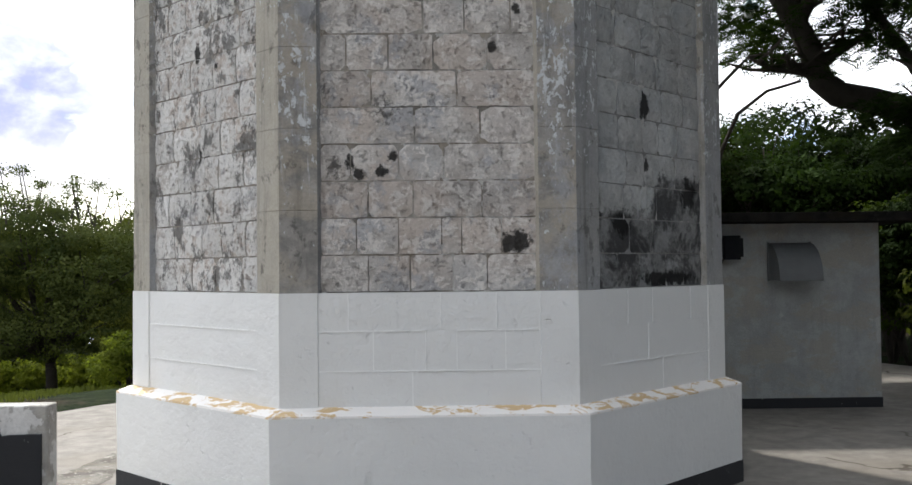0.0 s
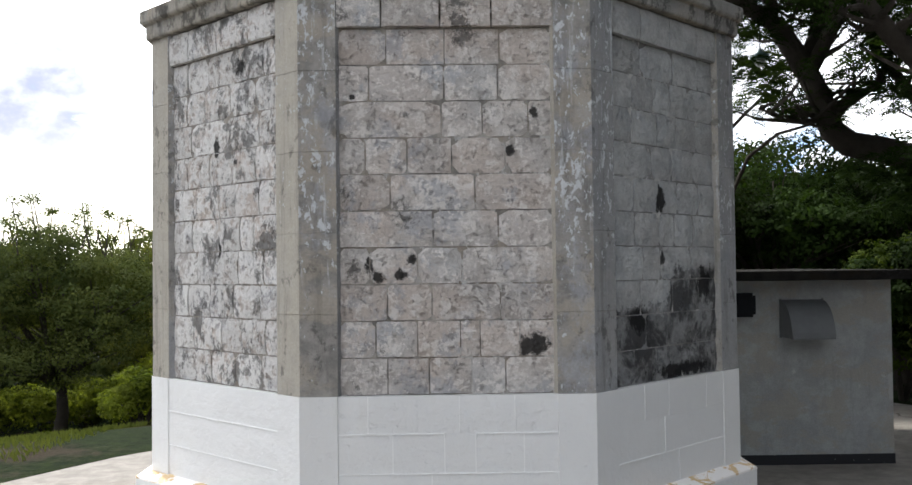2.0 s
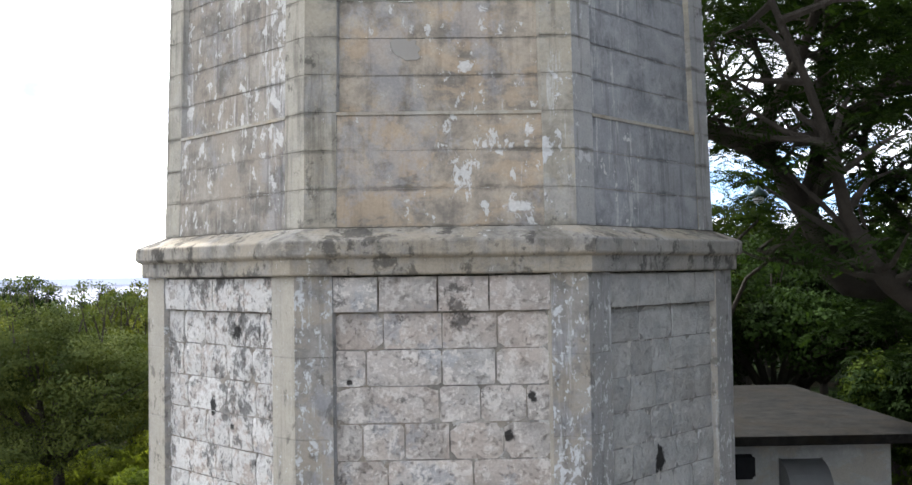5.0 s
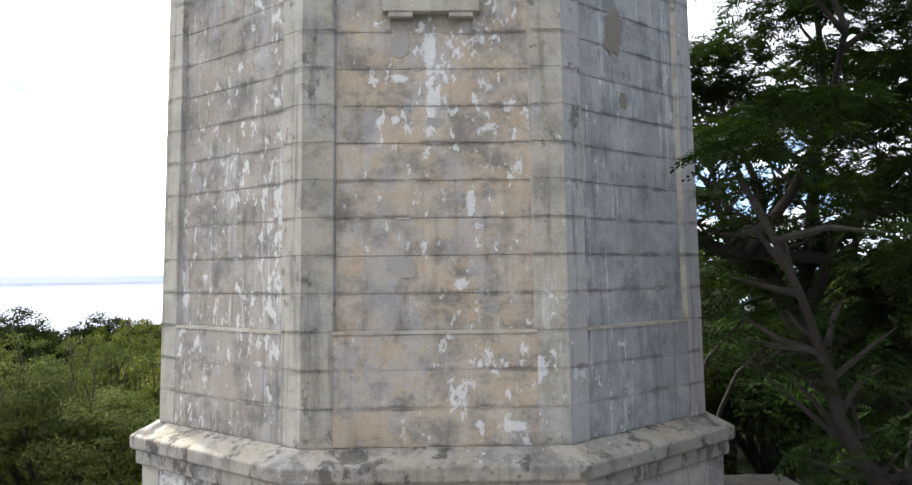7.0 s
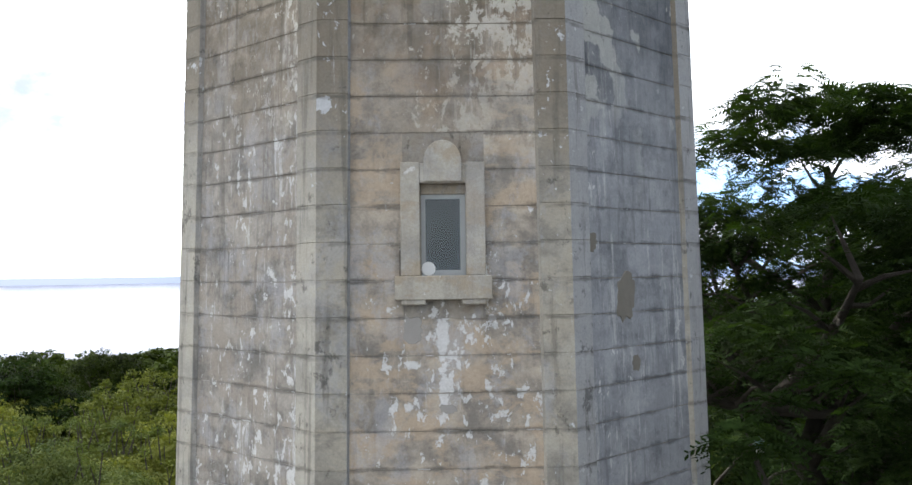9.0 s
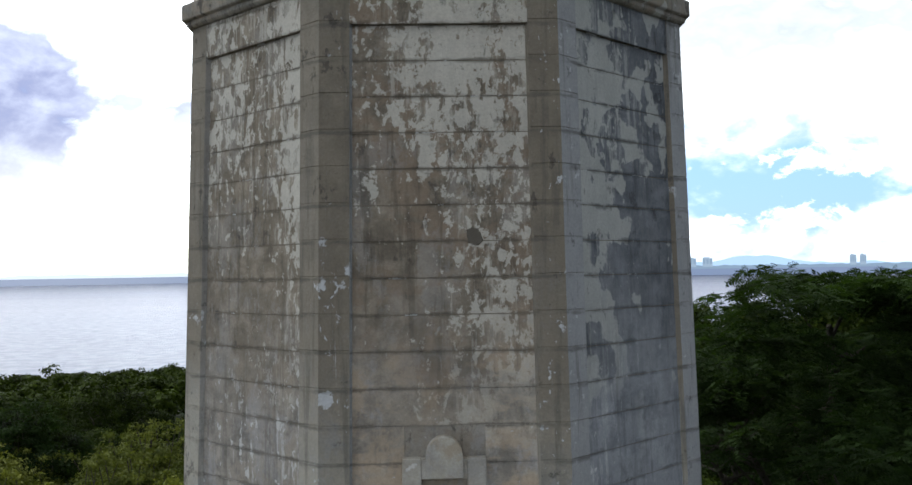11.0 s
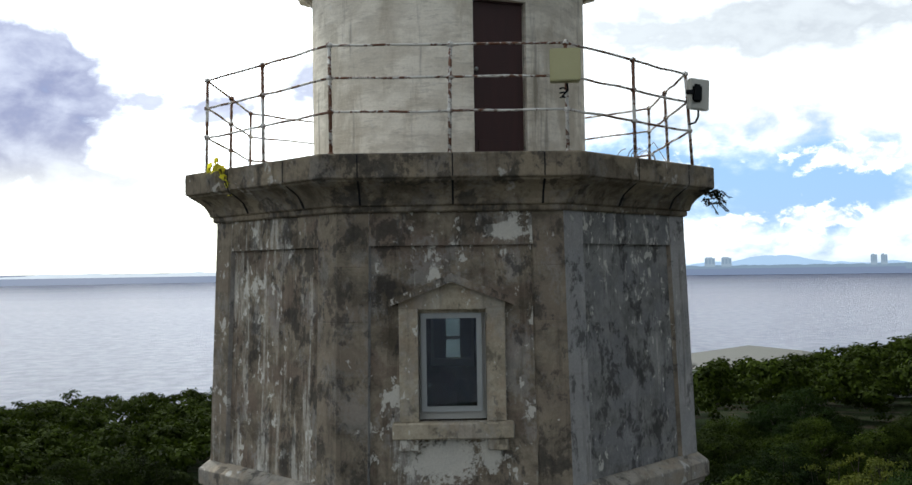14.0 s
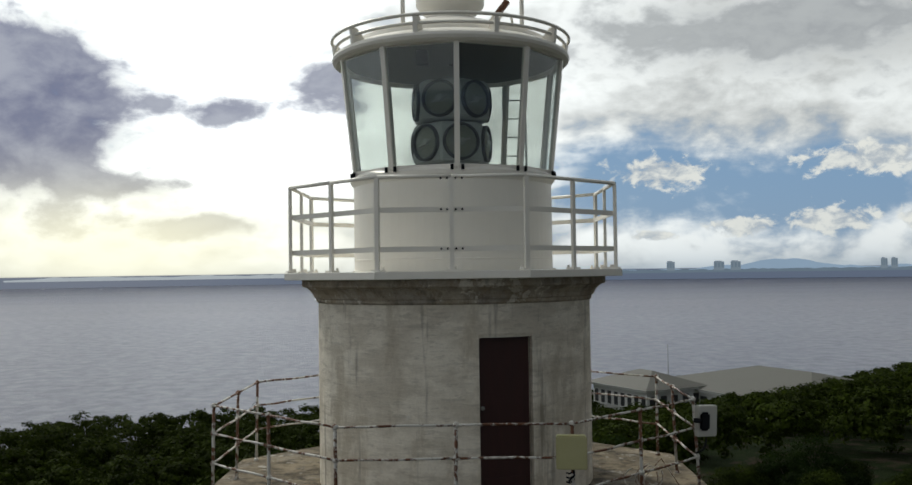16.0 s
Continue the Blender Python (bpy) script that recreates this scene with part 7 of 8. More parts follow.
def build_woods():
    rr = random.Random(4)
    kinds = [
        make_tree("broadleaf_tree", "bushy olive-green broadleaf tree on the slope", M["leaf_slope"], 31, 8.6, 4.9, 11, 760, 40, 0.20, 0.40, 0.30, 0.24, 26, 12),
        make_tree("broadleaf_tree", "rounded green tree in the woods", M["leaf_far"], 32, 8.0, 4.2, 9, 300, 54, 0.19, 0.44, 0.24),
        make_tree("broadleaf_tree", "rounded green tree in the woods", M["leaf_far"], 33, 9.5, 4.6, 10, 330, 54, 0.19, 0.46, 0.26),
        make_tree("broadleaf_tree", "rounded green tree in the woods", M["leaf_big"], 34, 10.5, 4.8, 10, 380, 54, 0.19, 0.44, 0.28),
    ]

    def stand(kind, x, y, scale, turn, tall=1.0, label=""):
        src = kinds[kind]
        m = Matrix.Translation((x, y, ground_at(x, y))) @ Matrix.Rotation(turn, 4, "Z")
        ob = copy_thing(src, m)
        ob.scale = (scale, scale, scale * tall)
        tagged(ob, label, group="woods on the hill")
        return ob

    # beside the yard, seaward
    near_tree = make_tree("broadleaf_tree", "bushy olive-green tree on the slope beside the yard", M["leaf_left"], 31, 9.2, 5.2, 12, 900, 100, 0.115, 0.40, 0.27, 0.26, 34, 12)
    near_tree.matrix_basis = Matrix.Translation((-15.0, 23.8, ground_at(-15.0, 23.8))) @ Matrix.Rotation(0.3, 4, "Z")
    tagged(near_tree, group="woods on the hill")
    stand(0, -24.0, 34.0, 1.0, 2.0, 1.05)
    stand(0, -12.0, 33.0, 0.95, 4.0, 1.05)
    stand(0, -29.5, 42.0, 1.1, 1.0)
    stand(0, -17.0, 44.0, 1.1, 5.0)
    # behind the low building
    stand(3, 12.5, 19.5, 0.86, 0.4)
    stand(2, 17.5, 24.0, 0.95, 1.4)
    stand(1, 9.0, 25.0, 1.12, 2.6)
    stand(1, 7.5, 19.5, 1.05, 5.2)
    stand(1, 13.0, 27.5, 1.15, 1.2)
    stand(3, 10.6, 16.8, 0.78, 0.9)
    stand(3, 15.0, 17.0, 0.82, 2.2)
    stand(2, 6.0, 17.2, 0.90, 4.1)
    # hidden by the tower; added to shade the low building's roof
    stand(3, 2.4, 15.6, 0.75, 3.3)
    stand(1, 22.0, 22.0, 1.0, 0.2)
    stand(3, 24.5, 31.0, 1.0, 3.6)
    stand(2, 15.5, 35.5, 1.25, 5.0)
    stand(1, 19.0, 15.5, 0.9, 2.0)
    # unseen trees to the right, added to keep skylight off the yard and right wall
    stand(3, 17.0, 1.5, 1.15, 1.0)
    stand(3, 15.5, -6.5, 1.1, 3.0)
    stand(2, 20.5, 9.0, 1.2, 0.7)
    stand(2, 20.0, -13.0, 1.2, 4.4)
    stand(3, 14.5, -15.0, 1.15, 2.4)
    stand(3, 17.0, -24.0, 1.25, 5.4)
    stand(2, 12.6, -1.5, 0.9, 3.4)
    # unseen wood behind the camera, added to dim the light on the lower tower
    for i in range(13):
        a = radians(-155 + 130 * i / 12)
        d = 33 + 4 * (i % 3)
        stand(2 + i % 2, d * math.cos(a) * 0.8, d * math.sin(a) - 1.0, 1.28 + 0.07 * (i % 4), 1.7 * i)
    placed = [(-14.9, 23.8), (-19.5, 31), (-12, 33), (-24.5, 40), (-17, 44), (12.5, 19.5), (17.5, 24), (9, 25), (22, 22), (24.5, 31), (15.5, 35.5), (19, 15.5)]
    tries = 0
    while len(placed) < 104 and tries < 6000:
        tries += 1
        t = rr.uniform(-0.72, 0.72)
        d = rr.uniform(26, 88)
        x, y = d * math.sin(t), d * math.cos(t)
        if any((x - a) ** 2 + (y - b) ** 2 < 5.7 ** 2 for a, b in placed):
            continue
        placed.append((x, y))
        if x < 4:
            stand(0 if y < 50 else rr.choice((1, 1, 2)), x, y, rr.uniform(0.70, 1.08), rr.uniform(0, 6.28), rr.uniform(0.85, 1.05))
        else:
            stand(rr.choice((1, 2, 2, 3)), x, y, rr.uniform(0.85, 1.12), rr.uniform(0, 6.28), rr.uniform(0.92, 1.08))
    for ob in kinds:      # the patterns themselves stand in the wood too
        x, y = rr.choice(((-30, 52), (30, 50), (36, 44), (-38, 60)))
        x, y = x + rr.uniform(-3, 3), y + rr.uniform(-3, 3)
        ob.matrix_basis = Matrix.Translation((x, y, ground_at(x, y)))
        tagged(ob, group="woods on the hill")
    # the woods further off, one canopy down to the shore
    rng = np.random.default_rng(12)
    all_pts, all_out = [], []
    n = 0
    cx, cy, turn, ln, wd = HOUSES[0]
    belt = [(cx + (ln / 2 + 7 + 3 * (i % 2)) * math.cos(turn) - (26 - 3.2 * i) * math.sin(turn) * -1, cy + (ln / 2 + 7 + 3 * (i % 2)) * math.sin(turn) + (26 - 3.2 * i) * math.cos(turn) * -1) for i in range(17)]
    while n < 940:
        t = rr.uniform(-0.80, 0.80)
        d = math.sqrt(rr.uniform(84 ** 2, 262 ** 2))
        x, y = d * math.sin(t), d * math.cos(t)
        if n < len(belt):      # a belt of trees along the end of the long house
            x, y = belt[n]
            t, d = math.atan2(x, y), math.hypot(x, y)
        if x < 0 and d > 224 + 8 * noise.noise(Vector((t * 9, 0, 0))):
            continue
        if any(abs((x - cx) * math.cos(a) + (y - cy) * math.sin(a)) < ln / 2 + 4 and abs((y - cy) * math.cos(a) - (x - cx) * math.sin(a)) < wd / 2 + 4 for cx, cy, a, ln, wd in HOUSES):
            continue
        n += 1
        g = ground_z(x, y)
        h = (rr.uniform(7.5, 10.0) if x < 0 else rr.uniform(8.5, 12.0)) * (1 - 0.35 * smooth(200, 225, d) * (x < 0))
        if t > 0.12:      # lower growth in front of the houses, and a canopy that rises inland
            side = x / (y + 13.6)
            fall = 0.154 - 0.018 * smooth(0.24, 0.29, side) - 0.019 * smooth(0.29, 0.41, side) - 0.016 * smooth(0.41, 0.485, side)
            h = max(3.0, min(1.4 * h, 24.3 + 0.8 * smooth(0.24, 0.27, side) - fall * (y + 13.6) - g))
        lobes = []
        for _ in range(5):
            q, a = rr.uniform(0, 3.2), rr.uniform(0, 6.28)
            lobes.append(((x + q * math.cos(a), y + q * math.sin(a), g + h * (0.84 - 0.035 * q * q) * rr.uniform(0.92, 1.04)), (rr.uniform(1.3, 2.1),) * 2 + (rr.uniform(1.0, 1.6),)))
        if d > 140:      # undergrowth below the crowns
            for _ in range(2):
                a = rr.uniform(0, 6.28)
                lobes.append(((x + 2.6 * math.cos(a), y + 2.6 * math.sin(a), g + h * rr.uniform(0.15, 0.45)), (2.4, 2.4, 1.5)))
        p, o = clumps(rng, lobes, 26 if d < 140 else 34, 26, 0.66, 0.15)
        all_pts.append(p)
        all_out.append(o)
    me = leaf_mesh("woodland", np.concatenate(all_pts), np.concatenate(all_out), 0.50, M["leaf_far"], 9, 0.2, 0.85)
    tagged(new("woodland", me), "dense dark green woodland running down to the shore", "woodland", kind="stuff")


def make_shrub(seed, x, y, h, r, mat, label, size=0.16, n=240, per=12):
    rng, rr = np.random.default_rng(seed), random.Random(seed)
    z = ground_at(x, y)
    ob = thing("shrub", label, "shrub", group="shrubs round the yard", at=(x, y, z))
    lobes = []
    bm = bmesh.new()
    for i in range(6):
        a, q = rr.uniform(0, 6.28), rr.uniform(0.1, 0.65) * r
        c = (x + q * math.cos(a), y + q * math.sin(a), z + h * rr.uniform(0.40, 0.75))
        lobes.append((c, (r * 0.45, r * 0.45, h * 0.26)))
        tube(bm, [(x, y, z - 0.2), Vector((x, y, z)).lerp(Vector(c), 0.5), c], [0.06, 0.04, 0.015], 6)
    part("stem", bm, M["bark"], ob)
    pts, out = clumps(rng, lobes, n, per, 0.16, 0.6)
    crown = new("foliage", leaf_mesh("foliage", pts, out, size, mat, seed))
    crown.parent = ob
    crown.matrix_parent_inverse = ob.matrix_world.inverted()


def build_sapling():
    sap = thing("sapling", "leaning pale-stemmed sapling behind the low building", "tree", at=(6.6, 10.9, -0.1))
    for line in ([(6.6, 10.9, -0.2), (6.3, 10.2, 3.4), (6.35, 9.8, 5.6), (6.75, 9.6, 6.7), (7.34, 9.6, 7.31), (7.78, 9.6, 7.73), (8.23, 9.6, 8.3)],
                 [(6.6, 10.9, -0.2), (6.8, 10.4, 3.6), (7.1, 9.8, 5.4), (7.47, 9.6, 6.32), (8.2, 9.6, 6.88), (9.0, 9.5, 7.1)]):
        bm = bmesh.new()
        tube(bm, line, [0.07 - 0.007 * i for i in range(len(line))], 7)
        part("stem", bm, M["bark"], sap, smooth=True)
    rng = np.random.default_rng(14)
    feet, ways = pad_fronds(rng, [((8.3, 9.6, 8.3), 0.6), ((9.1, 9.5, 7.1), 0.6), ((7.6, 9.6, 7.5), 0.4)], 22)
    crown = new("crown", frond_mesh("crown", feet, ways, 0.34, M["leaf_bright"], 15))
    crown.parent = sap
    crown.matrix_parent_inverse = sap.matrix_world.inverted()


def build_shrubs():
    make_shrub(1, -9.2, 15.6, 1.9, 1.3, M["leaf_lime"], "bright yellow-green shrub at the edge of the slope", 0.10, 420, 20)
    for i, (x, y, h, r) in enumerate(((-13.0, 28.5, 2.7, 2.2), (-16.5, 31.0, 2.9, 2.4), (-20.5, 29.0, 2.6, 2.4), (-19.0, 35.0, 4.0, 3.0), (-14.5, 36.0, 4.2, 3.0), (-24.0, 36.0, 3.8, 3.0), (-10.5, 26.0, 3.2, 2.2))):
        make_shrub(40 + i, x, y, h, r, M["leaf_lime"] if i in (0, 1, 2, 6) else M["leaf_left"], "dense yellow-green undergrowth below the trees" if i in (0, 1, 2, 6) else "dense green undergrowth below the trees", 0.15, 420, 18)
    make_shrub(70, -17.4, 28.5, 2.8, 2.4, M["leaf_lime"], "dense yellow-green undergrowth below the trees", 0.15, 420, 18)
    make_shrub(3, -19.8, 28.0, 2.4, 2.2, M["leaf_lime"], "bright yellow-green shrub under a tree", 0.13, 300, 18)
    make_shrub(4, -8.8, 19.4, 2.6, 1.8, M["leaf_left"], "olive-green shrub under a tree")
    make_shrub(5, 12.6, 12.6, 4.7, 2.2, M["leaf_bright"], "tall bright green bush behind the low building", 0.13, 700, 22)
    make_shrub(6, 12.6, 11.4, 5.0, 2.4, M["leaf_big"], "tall deep green bush behind the low building", 0.14, 640, 22)
    make_shrub(7, 7.4, 14.6, 5.0, 2.3, M["leaf_big"], "tall deep green bush behind the low building", 0.14, 640, 22)
    make_shrub(8, 10.9, 6.0, 3.2, 1.5, M["leaf_left"], "olive-green bush against the low building", 0.18, 300)
    make_shrub(9, 13.4, 8.0, 4.2, 2.0, M["leaf_big"], "deep green bush beside the yard", 0.2, 380)
    make_shrub(10, 4.4, 15.4, 4.6, 2.2, M["leaf_big"], "deep green bush behind the low building", 0.2, 380)


build_big_tree()
build_woods()
build_sapling()
build_shrubs()


def build_grass():
    rng = np.random.default_rng(3)
    xy = np.column_stack([rng.uniform(-20, -7.4, 12000), rng.uniform(3, 24, 12000)])
    keep = [i for i, (x, y) in enumerate(xy) if noise.noise(Vector((x * 0.5, y * 0.5, 3))) > -0.12 and x + 0.62 * y > -9 - 9 * rng.random() - 6 and x < -8.4 - max(0.0, 0.2 * (3 - y)) and y < 15 + 5 * rng.random()]
    pts = np.array([(xy[i][0], xy[i][1], ground_z(*xy[i]) + 0.07) for i in keep])
    me = leaf_mesh("grass", pts, np.array([[0.0, -0.6, 0.1]]) * np.ones((len(pts), 1)), 0.20, M["leaf_left"], 4, -1.6, 0.22)
    tagged(new("grass", me), "rough tufted grass on the slope beside the yard", "grass", kind="stuff")


build_grass()
# ---- the low building beside the tower ----


def build_annex():
    annex = thing("outbuilding", "low white-rendered outbuilding with a flat concrete roof and black base", "outbuilding", at=(5.5, 7, 0))
    x0, x1, y0, y1 = 1.2, 8.28, 4.16, 10.2
    for a in ((x0, x1, y0, y0 + 0.2), (x0, x1, y1 - 0.2, y1), (x0, x0 + 0.2, y0 + 0.2, y1 - 0.2), (x1 - 0.2, x1, y0 + 0.2, y1 - 0.2)):
        bm = bmesh.new()
        box(bm, *a, 0.0, 3.40)
        part("wall", bm, M["annex"], annex, "white rendered wall with brownish stains")
    bm = bmesh.new()
    for a in ((x0 - 0.012, x1 + 0.012, y0 - 0.012, y0 + 0.1), (x1 - 0.1, x1 + 0.012, y0 + 0.1, y1 + 0.012)):
        box(bm, *a, -0.02, 0.185)
    part("base_band", bm, M["black"], annex, "black-painted base band")
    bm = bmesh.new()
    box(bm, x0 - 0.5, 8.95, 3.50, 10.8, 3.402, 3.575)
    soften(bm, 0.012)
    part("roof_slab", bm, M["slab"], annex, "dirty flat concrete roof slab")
    # sheet-metal vent hood
    hood = thing("vent_hood", "galvanised quarter-round vent hood on the white wall", "vent hood", at=(6.5, 4.0, 2.35))
    bm = bmesh.new()
    xa, xb, top, low, deep = 6.20, 6.98, 3.04, 2.36, 0.62
    prof = [(4.156, top), (4.156, low), (4.156 - deep, low)] + [(4.156 - deep * math.cos(t), low + (top - low) * math.sin(t)) for t in (math.pi / 2 * i / 10 for i in range(1, 10))]
    a = [bm.verts.new((xa, y, z)) for y, z in prof]
    b = [bm.verts.new((xb, y, z)) for y, z in prof]
    bm.faces.new(a), bm.faces.new(b[::-1])
    for i in range(len(prof)):
        if i != 1:
            bm.faces.new((a[i], a[(i + 1) % len(a)], b[(i + 1) % len(a)], b[i]))
    part("hood", bm, M["metal"], hood)
    for a in ((xa - 0.012, xa + 0.012, 4.10, 4.15, low - 0.02, top + 0.02), (xb - 0.012, xb + 0.012, 4.10, 4.15, low - 0.02, top + 0.02), (xa, xb, 4.15 - deep, 4.16 - deep, low - 0.015, low + 0.02)):
        bm = bmesh.new()
        box(bm, *a)
        part("flange", bm, M["metal"], hood)
    # black flood lamp on the wall
    lamp = thing("flood_lamp", "black box flood lamp on a bracket on the white wall", "flood lamp", at=(5.5, 4.0, 2.8))
    bm = bmesh.new()
    box(bm, 5.26, 5.66, 3.82, 4.02, 2.74, 3.18)
    soften(bm, 0.05, 2)
    part("case", bm, M["rubber"], lamp)
    bm = bmesh.new()
    box(bm, 5.31, 5.61, 3.812, 3.822, 2.80, 3.12)
    part("front_glass", bm, M["rubber"], lamp)
    bm = bmesh.new()
    tube(bm, [(5.46, 4.02, 2.95), (5.46, 4.16, 2.95)], 0.03, 8)
    tube(bm, [(5.33, 4.0, 2.76), (5.31, 4.05, 2.66), (5.28, 4.15, 2.60)], 0.012, 6)
    part("bracket", bm, M["rubber"], lamp)


def build_marker_wall():
    wall = thing("low_wall", "low worn white concrete wall with a black scalloped panel", "wall", at=(-5.0, -3.6, 0))
    bm = bmesh.new()
    box(bm, -7.4, -3.77, -3.72, -3.45, 0.0, 1.335)
    soften(bm, 0.012)
    part("wall_body", bm, M["old_wash"], wall, "worn whitewashed concrete")
    bm = bmesh.new()
    pts = [(-3.81, 0.12), (-3.81, 1.06)]
    pts += [(-4.12, 1.055), (-4.20, 1.045)]
    for c in (-4.31, -4.58, -4.79, -5.0, -5.21, -5.42):
        pts += [(c + 0.10 * math.cos(t), 1.06 + 0.075 * math.sin(t)) for t in (math.pi * i / 6 for i in range(7))]
    pts += [(-5.7, 0.98), (-5.7, 0.12)]
    a = [bm.verts.new((x, -3.755, z)) for x, z in pts]
    b = [bm.verts.new((x, -3.722, z)) for x, z in pts]
    bm.faces.new(a), bm.faces.new(b[::-1])
    for i in range(len(pts)):
        bm.faces.new((a[i], a[(i + 1) % len(a)], b[(i + 1) % len(a)], b[i]))
    part("panel", bm, M["black"], wall, "black panel with a scalloped top edge")


def build_gallery_things():
    # olive enclosure on the front right post
    b1 = thing("junction_box", "olive-yellow plastic enclosure strapped to the gallery railing", "junction box", at=(1.25, -3.2, 23.1))
    m = Matrix.Translation((1.285, -3.23, 23.30)) @ Matrix.Rotation(radians(-6), 4, "Z")
    bm = bmesh.new()
    box(bm, -0.165, 0.165, -0.10, 0.02, -0.185, 0.185, m)
    soften(bm, 0.012, 2)
    part("body", bm, M["plastic"], b1)
    bm = bmesh.new()
    box(bm, -0.155, 0.172, -0.125, -0.10, -0.178, 0.178, m)
    soften(bm, 0.01, 2)
    part("cover", bm, M["plastic"], b1, "olive cover")
    bm = bmesh.new()
    tube(bm, [m @ Vector((0.02, -0.02, -0.18)), m @ Vector((0.03, -0.02, -0.26)), m @ Vector((-0.03, 0.0, -0.33))], 0.012, 6)
    for z in (-0.24, -0.29, -0.34):
        tube(bm, [m @ Vector((-0.055, 0.02, z)), m @ Vector((-0.02, -0.03, z)), m @ Vector((0.0, 0.03, z))], 0.01, 6)
    part("cable", bm, M["rubber"], b1)
    # pale enclosure turned sideways on the right-hand corner post
    c = corner(3.16, 1, 23.30)
    b2 = thing("antenna_box", "pale grey enclosure with a black bracket on the corner post", "antenna box", at=tuple(c))
    m = Matrix.Translation(c + Vector((0.10, -0.05, 0.02))) @ Matrix.Rotation(radians(22), 4, "Z") @ Matrix.Rotation(radians(3), 4, "Y")
    bm = bmesh.new()
    box(bm, -0.145, 0.15, -0.03, 0.06, -0.21, 0.19, m)
    soften(bm, 0.012, 2)
    part("body", bm, M["greybox"], b2)
    bm = bmesh.new()
    box(bm, -0.14, 0.01, -0.085, -0.03, -0.13, 0.11, m)
    soften(bm, 0.03, 2)
    tube(bm, [m @ Vector((-0.12, -0.05, 0.0)), m @ Vector((-0.2, 0.0, 0.0))], 0.03, 8)
    part("bracket", bm, M["rubber"], b2, "black clamp bracket")
    bm = bmesh.new()
    tube(bm, [m @ Vector((0.0, 0.0, -0.22)), m @ Vector((0.0, 0.0, -0.30)), m @ Vector((-0.04, 0.0, -0.38)), m @ Vector((-0.15, 0.0, -0.42))], 0.014, 6)
    part("cable", bm, M["rubber"], b2)
    # coil of old wire left on the deck
    rr = random.Random(2)
    coil = thing("wire_coil", "loose coil of rusty wire on the gallery floor", "wire", at=(2.55, -1.1, 22.36))
    bm = bmesh.new()
    for i in range(5):
        c = Vector((2.5 + rr.uniform(-0.15, 0.15), -1.0 + rr.uniform(-0.1, 0.1), 22.52))
        ax = Vector((rr.uniform(-0.5, 0.5), 1, rr.uniform(-0.5, 0.5))).normalized()
        s = ax.orthogonal().normalized()
        u = ax.cross(s)
        r = rr.uniform(0.11, 0.17)
        tube(bm, [c + (s * math.cos(t) + u * math.sin(t)) * r for t in (2 * math.pi * k / 14 for k in range(13))], 0.006, 5)
    tube(bm, [(2.5, -1.0, 22.5), (2.75, -0.95, 22.75), (2.95, -0.9, 22.45), (3.0, -0.9, 22.37)], 0.006, 5)
    part("wire", bm, M["pipe"], coil)


def small_plant(name, label, at, mat, lines, size, per, spread, seed, broad=0.5):
    rng = np.random.default_rng(seed)
    ob = thing(name, label, "plant", at=at)
    bm = bmesh.new()
    pts = []
    for line in lines:
        tube(bm, line, 0.008, 5)
        for a, b in zip(line, line[1:]):
            for t in np.linspace(0.2, 1, per):
                pts.append(np.array(Vector(a).lerp(Vector(b), t)) + rng.normal(size=3) * spread)
    part("stem", bm, M["bark"], ob)
    pts = np.array(pts)
    leaves = new("leaf_spray", leaf_mesh("leaf_spray", pts, np.zeros_like(pts), size, mat, seed, 0.6, broad))
    leaves.parent = ob
    leaves.matrix_parent_inverse = ob.matrix_world.inverted()


def build_plants():
    p = TOP.at(7, -0.62, 22.2, 0.40)
    a = Vector((p.x, p.y, 22.34))
    out = Vector((-0.7, -0.7, 0))
    small_plant("cornice_plant", "yellow-leaved weed rooted in the gallery edge", tuple(a), M["leaf_yellow"],
                [[a, a + Vector((-0.04, -0.04, 0.06)), a + Vector((-0.10, -0.06, -0.02))], [a, a + Vector((0.10, -0.12, -0.02)), a + Vector((0.15, -0.20, -0.18))],
                 [a, a + Vector((0.06, -0.10, 0.0)), a + Vector((0.22, -0.24, -0.34))], [a, a + Vector((0.02, -0.02, 0.14))]], 0.13, 3, 0.02, 3, 0.75)
    c = corner(3.40, 1, 22.0)
    lines = []
    rr = random.Random(6)
    for i in range(16):
        d = Vector((rr.uniform(0.03, 0.26), rr.uniform(-0.2, 0.06), rr.uniform(-0.14, 0.03)))
        s = c + Vector((rr.uniform(-0.22, -0.05), rr.uniform(-0.22, 0.0), rr.uniform(-0.14, 0.05)))
        lines.append([s, s + d * 0.6 + Vector((0, 0, 0.03)), s + d + Vector((0, 0, -0.05))])
    small_plant("cornice_fern", "dark green fern drooping from the gallery corner", tuple(c), M["leaf_big"], lines, 0.06, 6, 0.010, 8, 0.3)


# ---- the compound by the shore ----


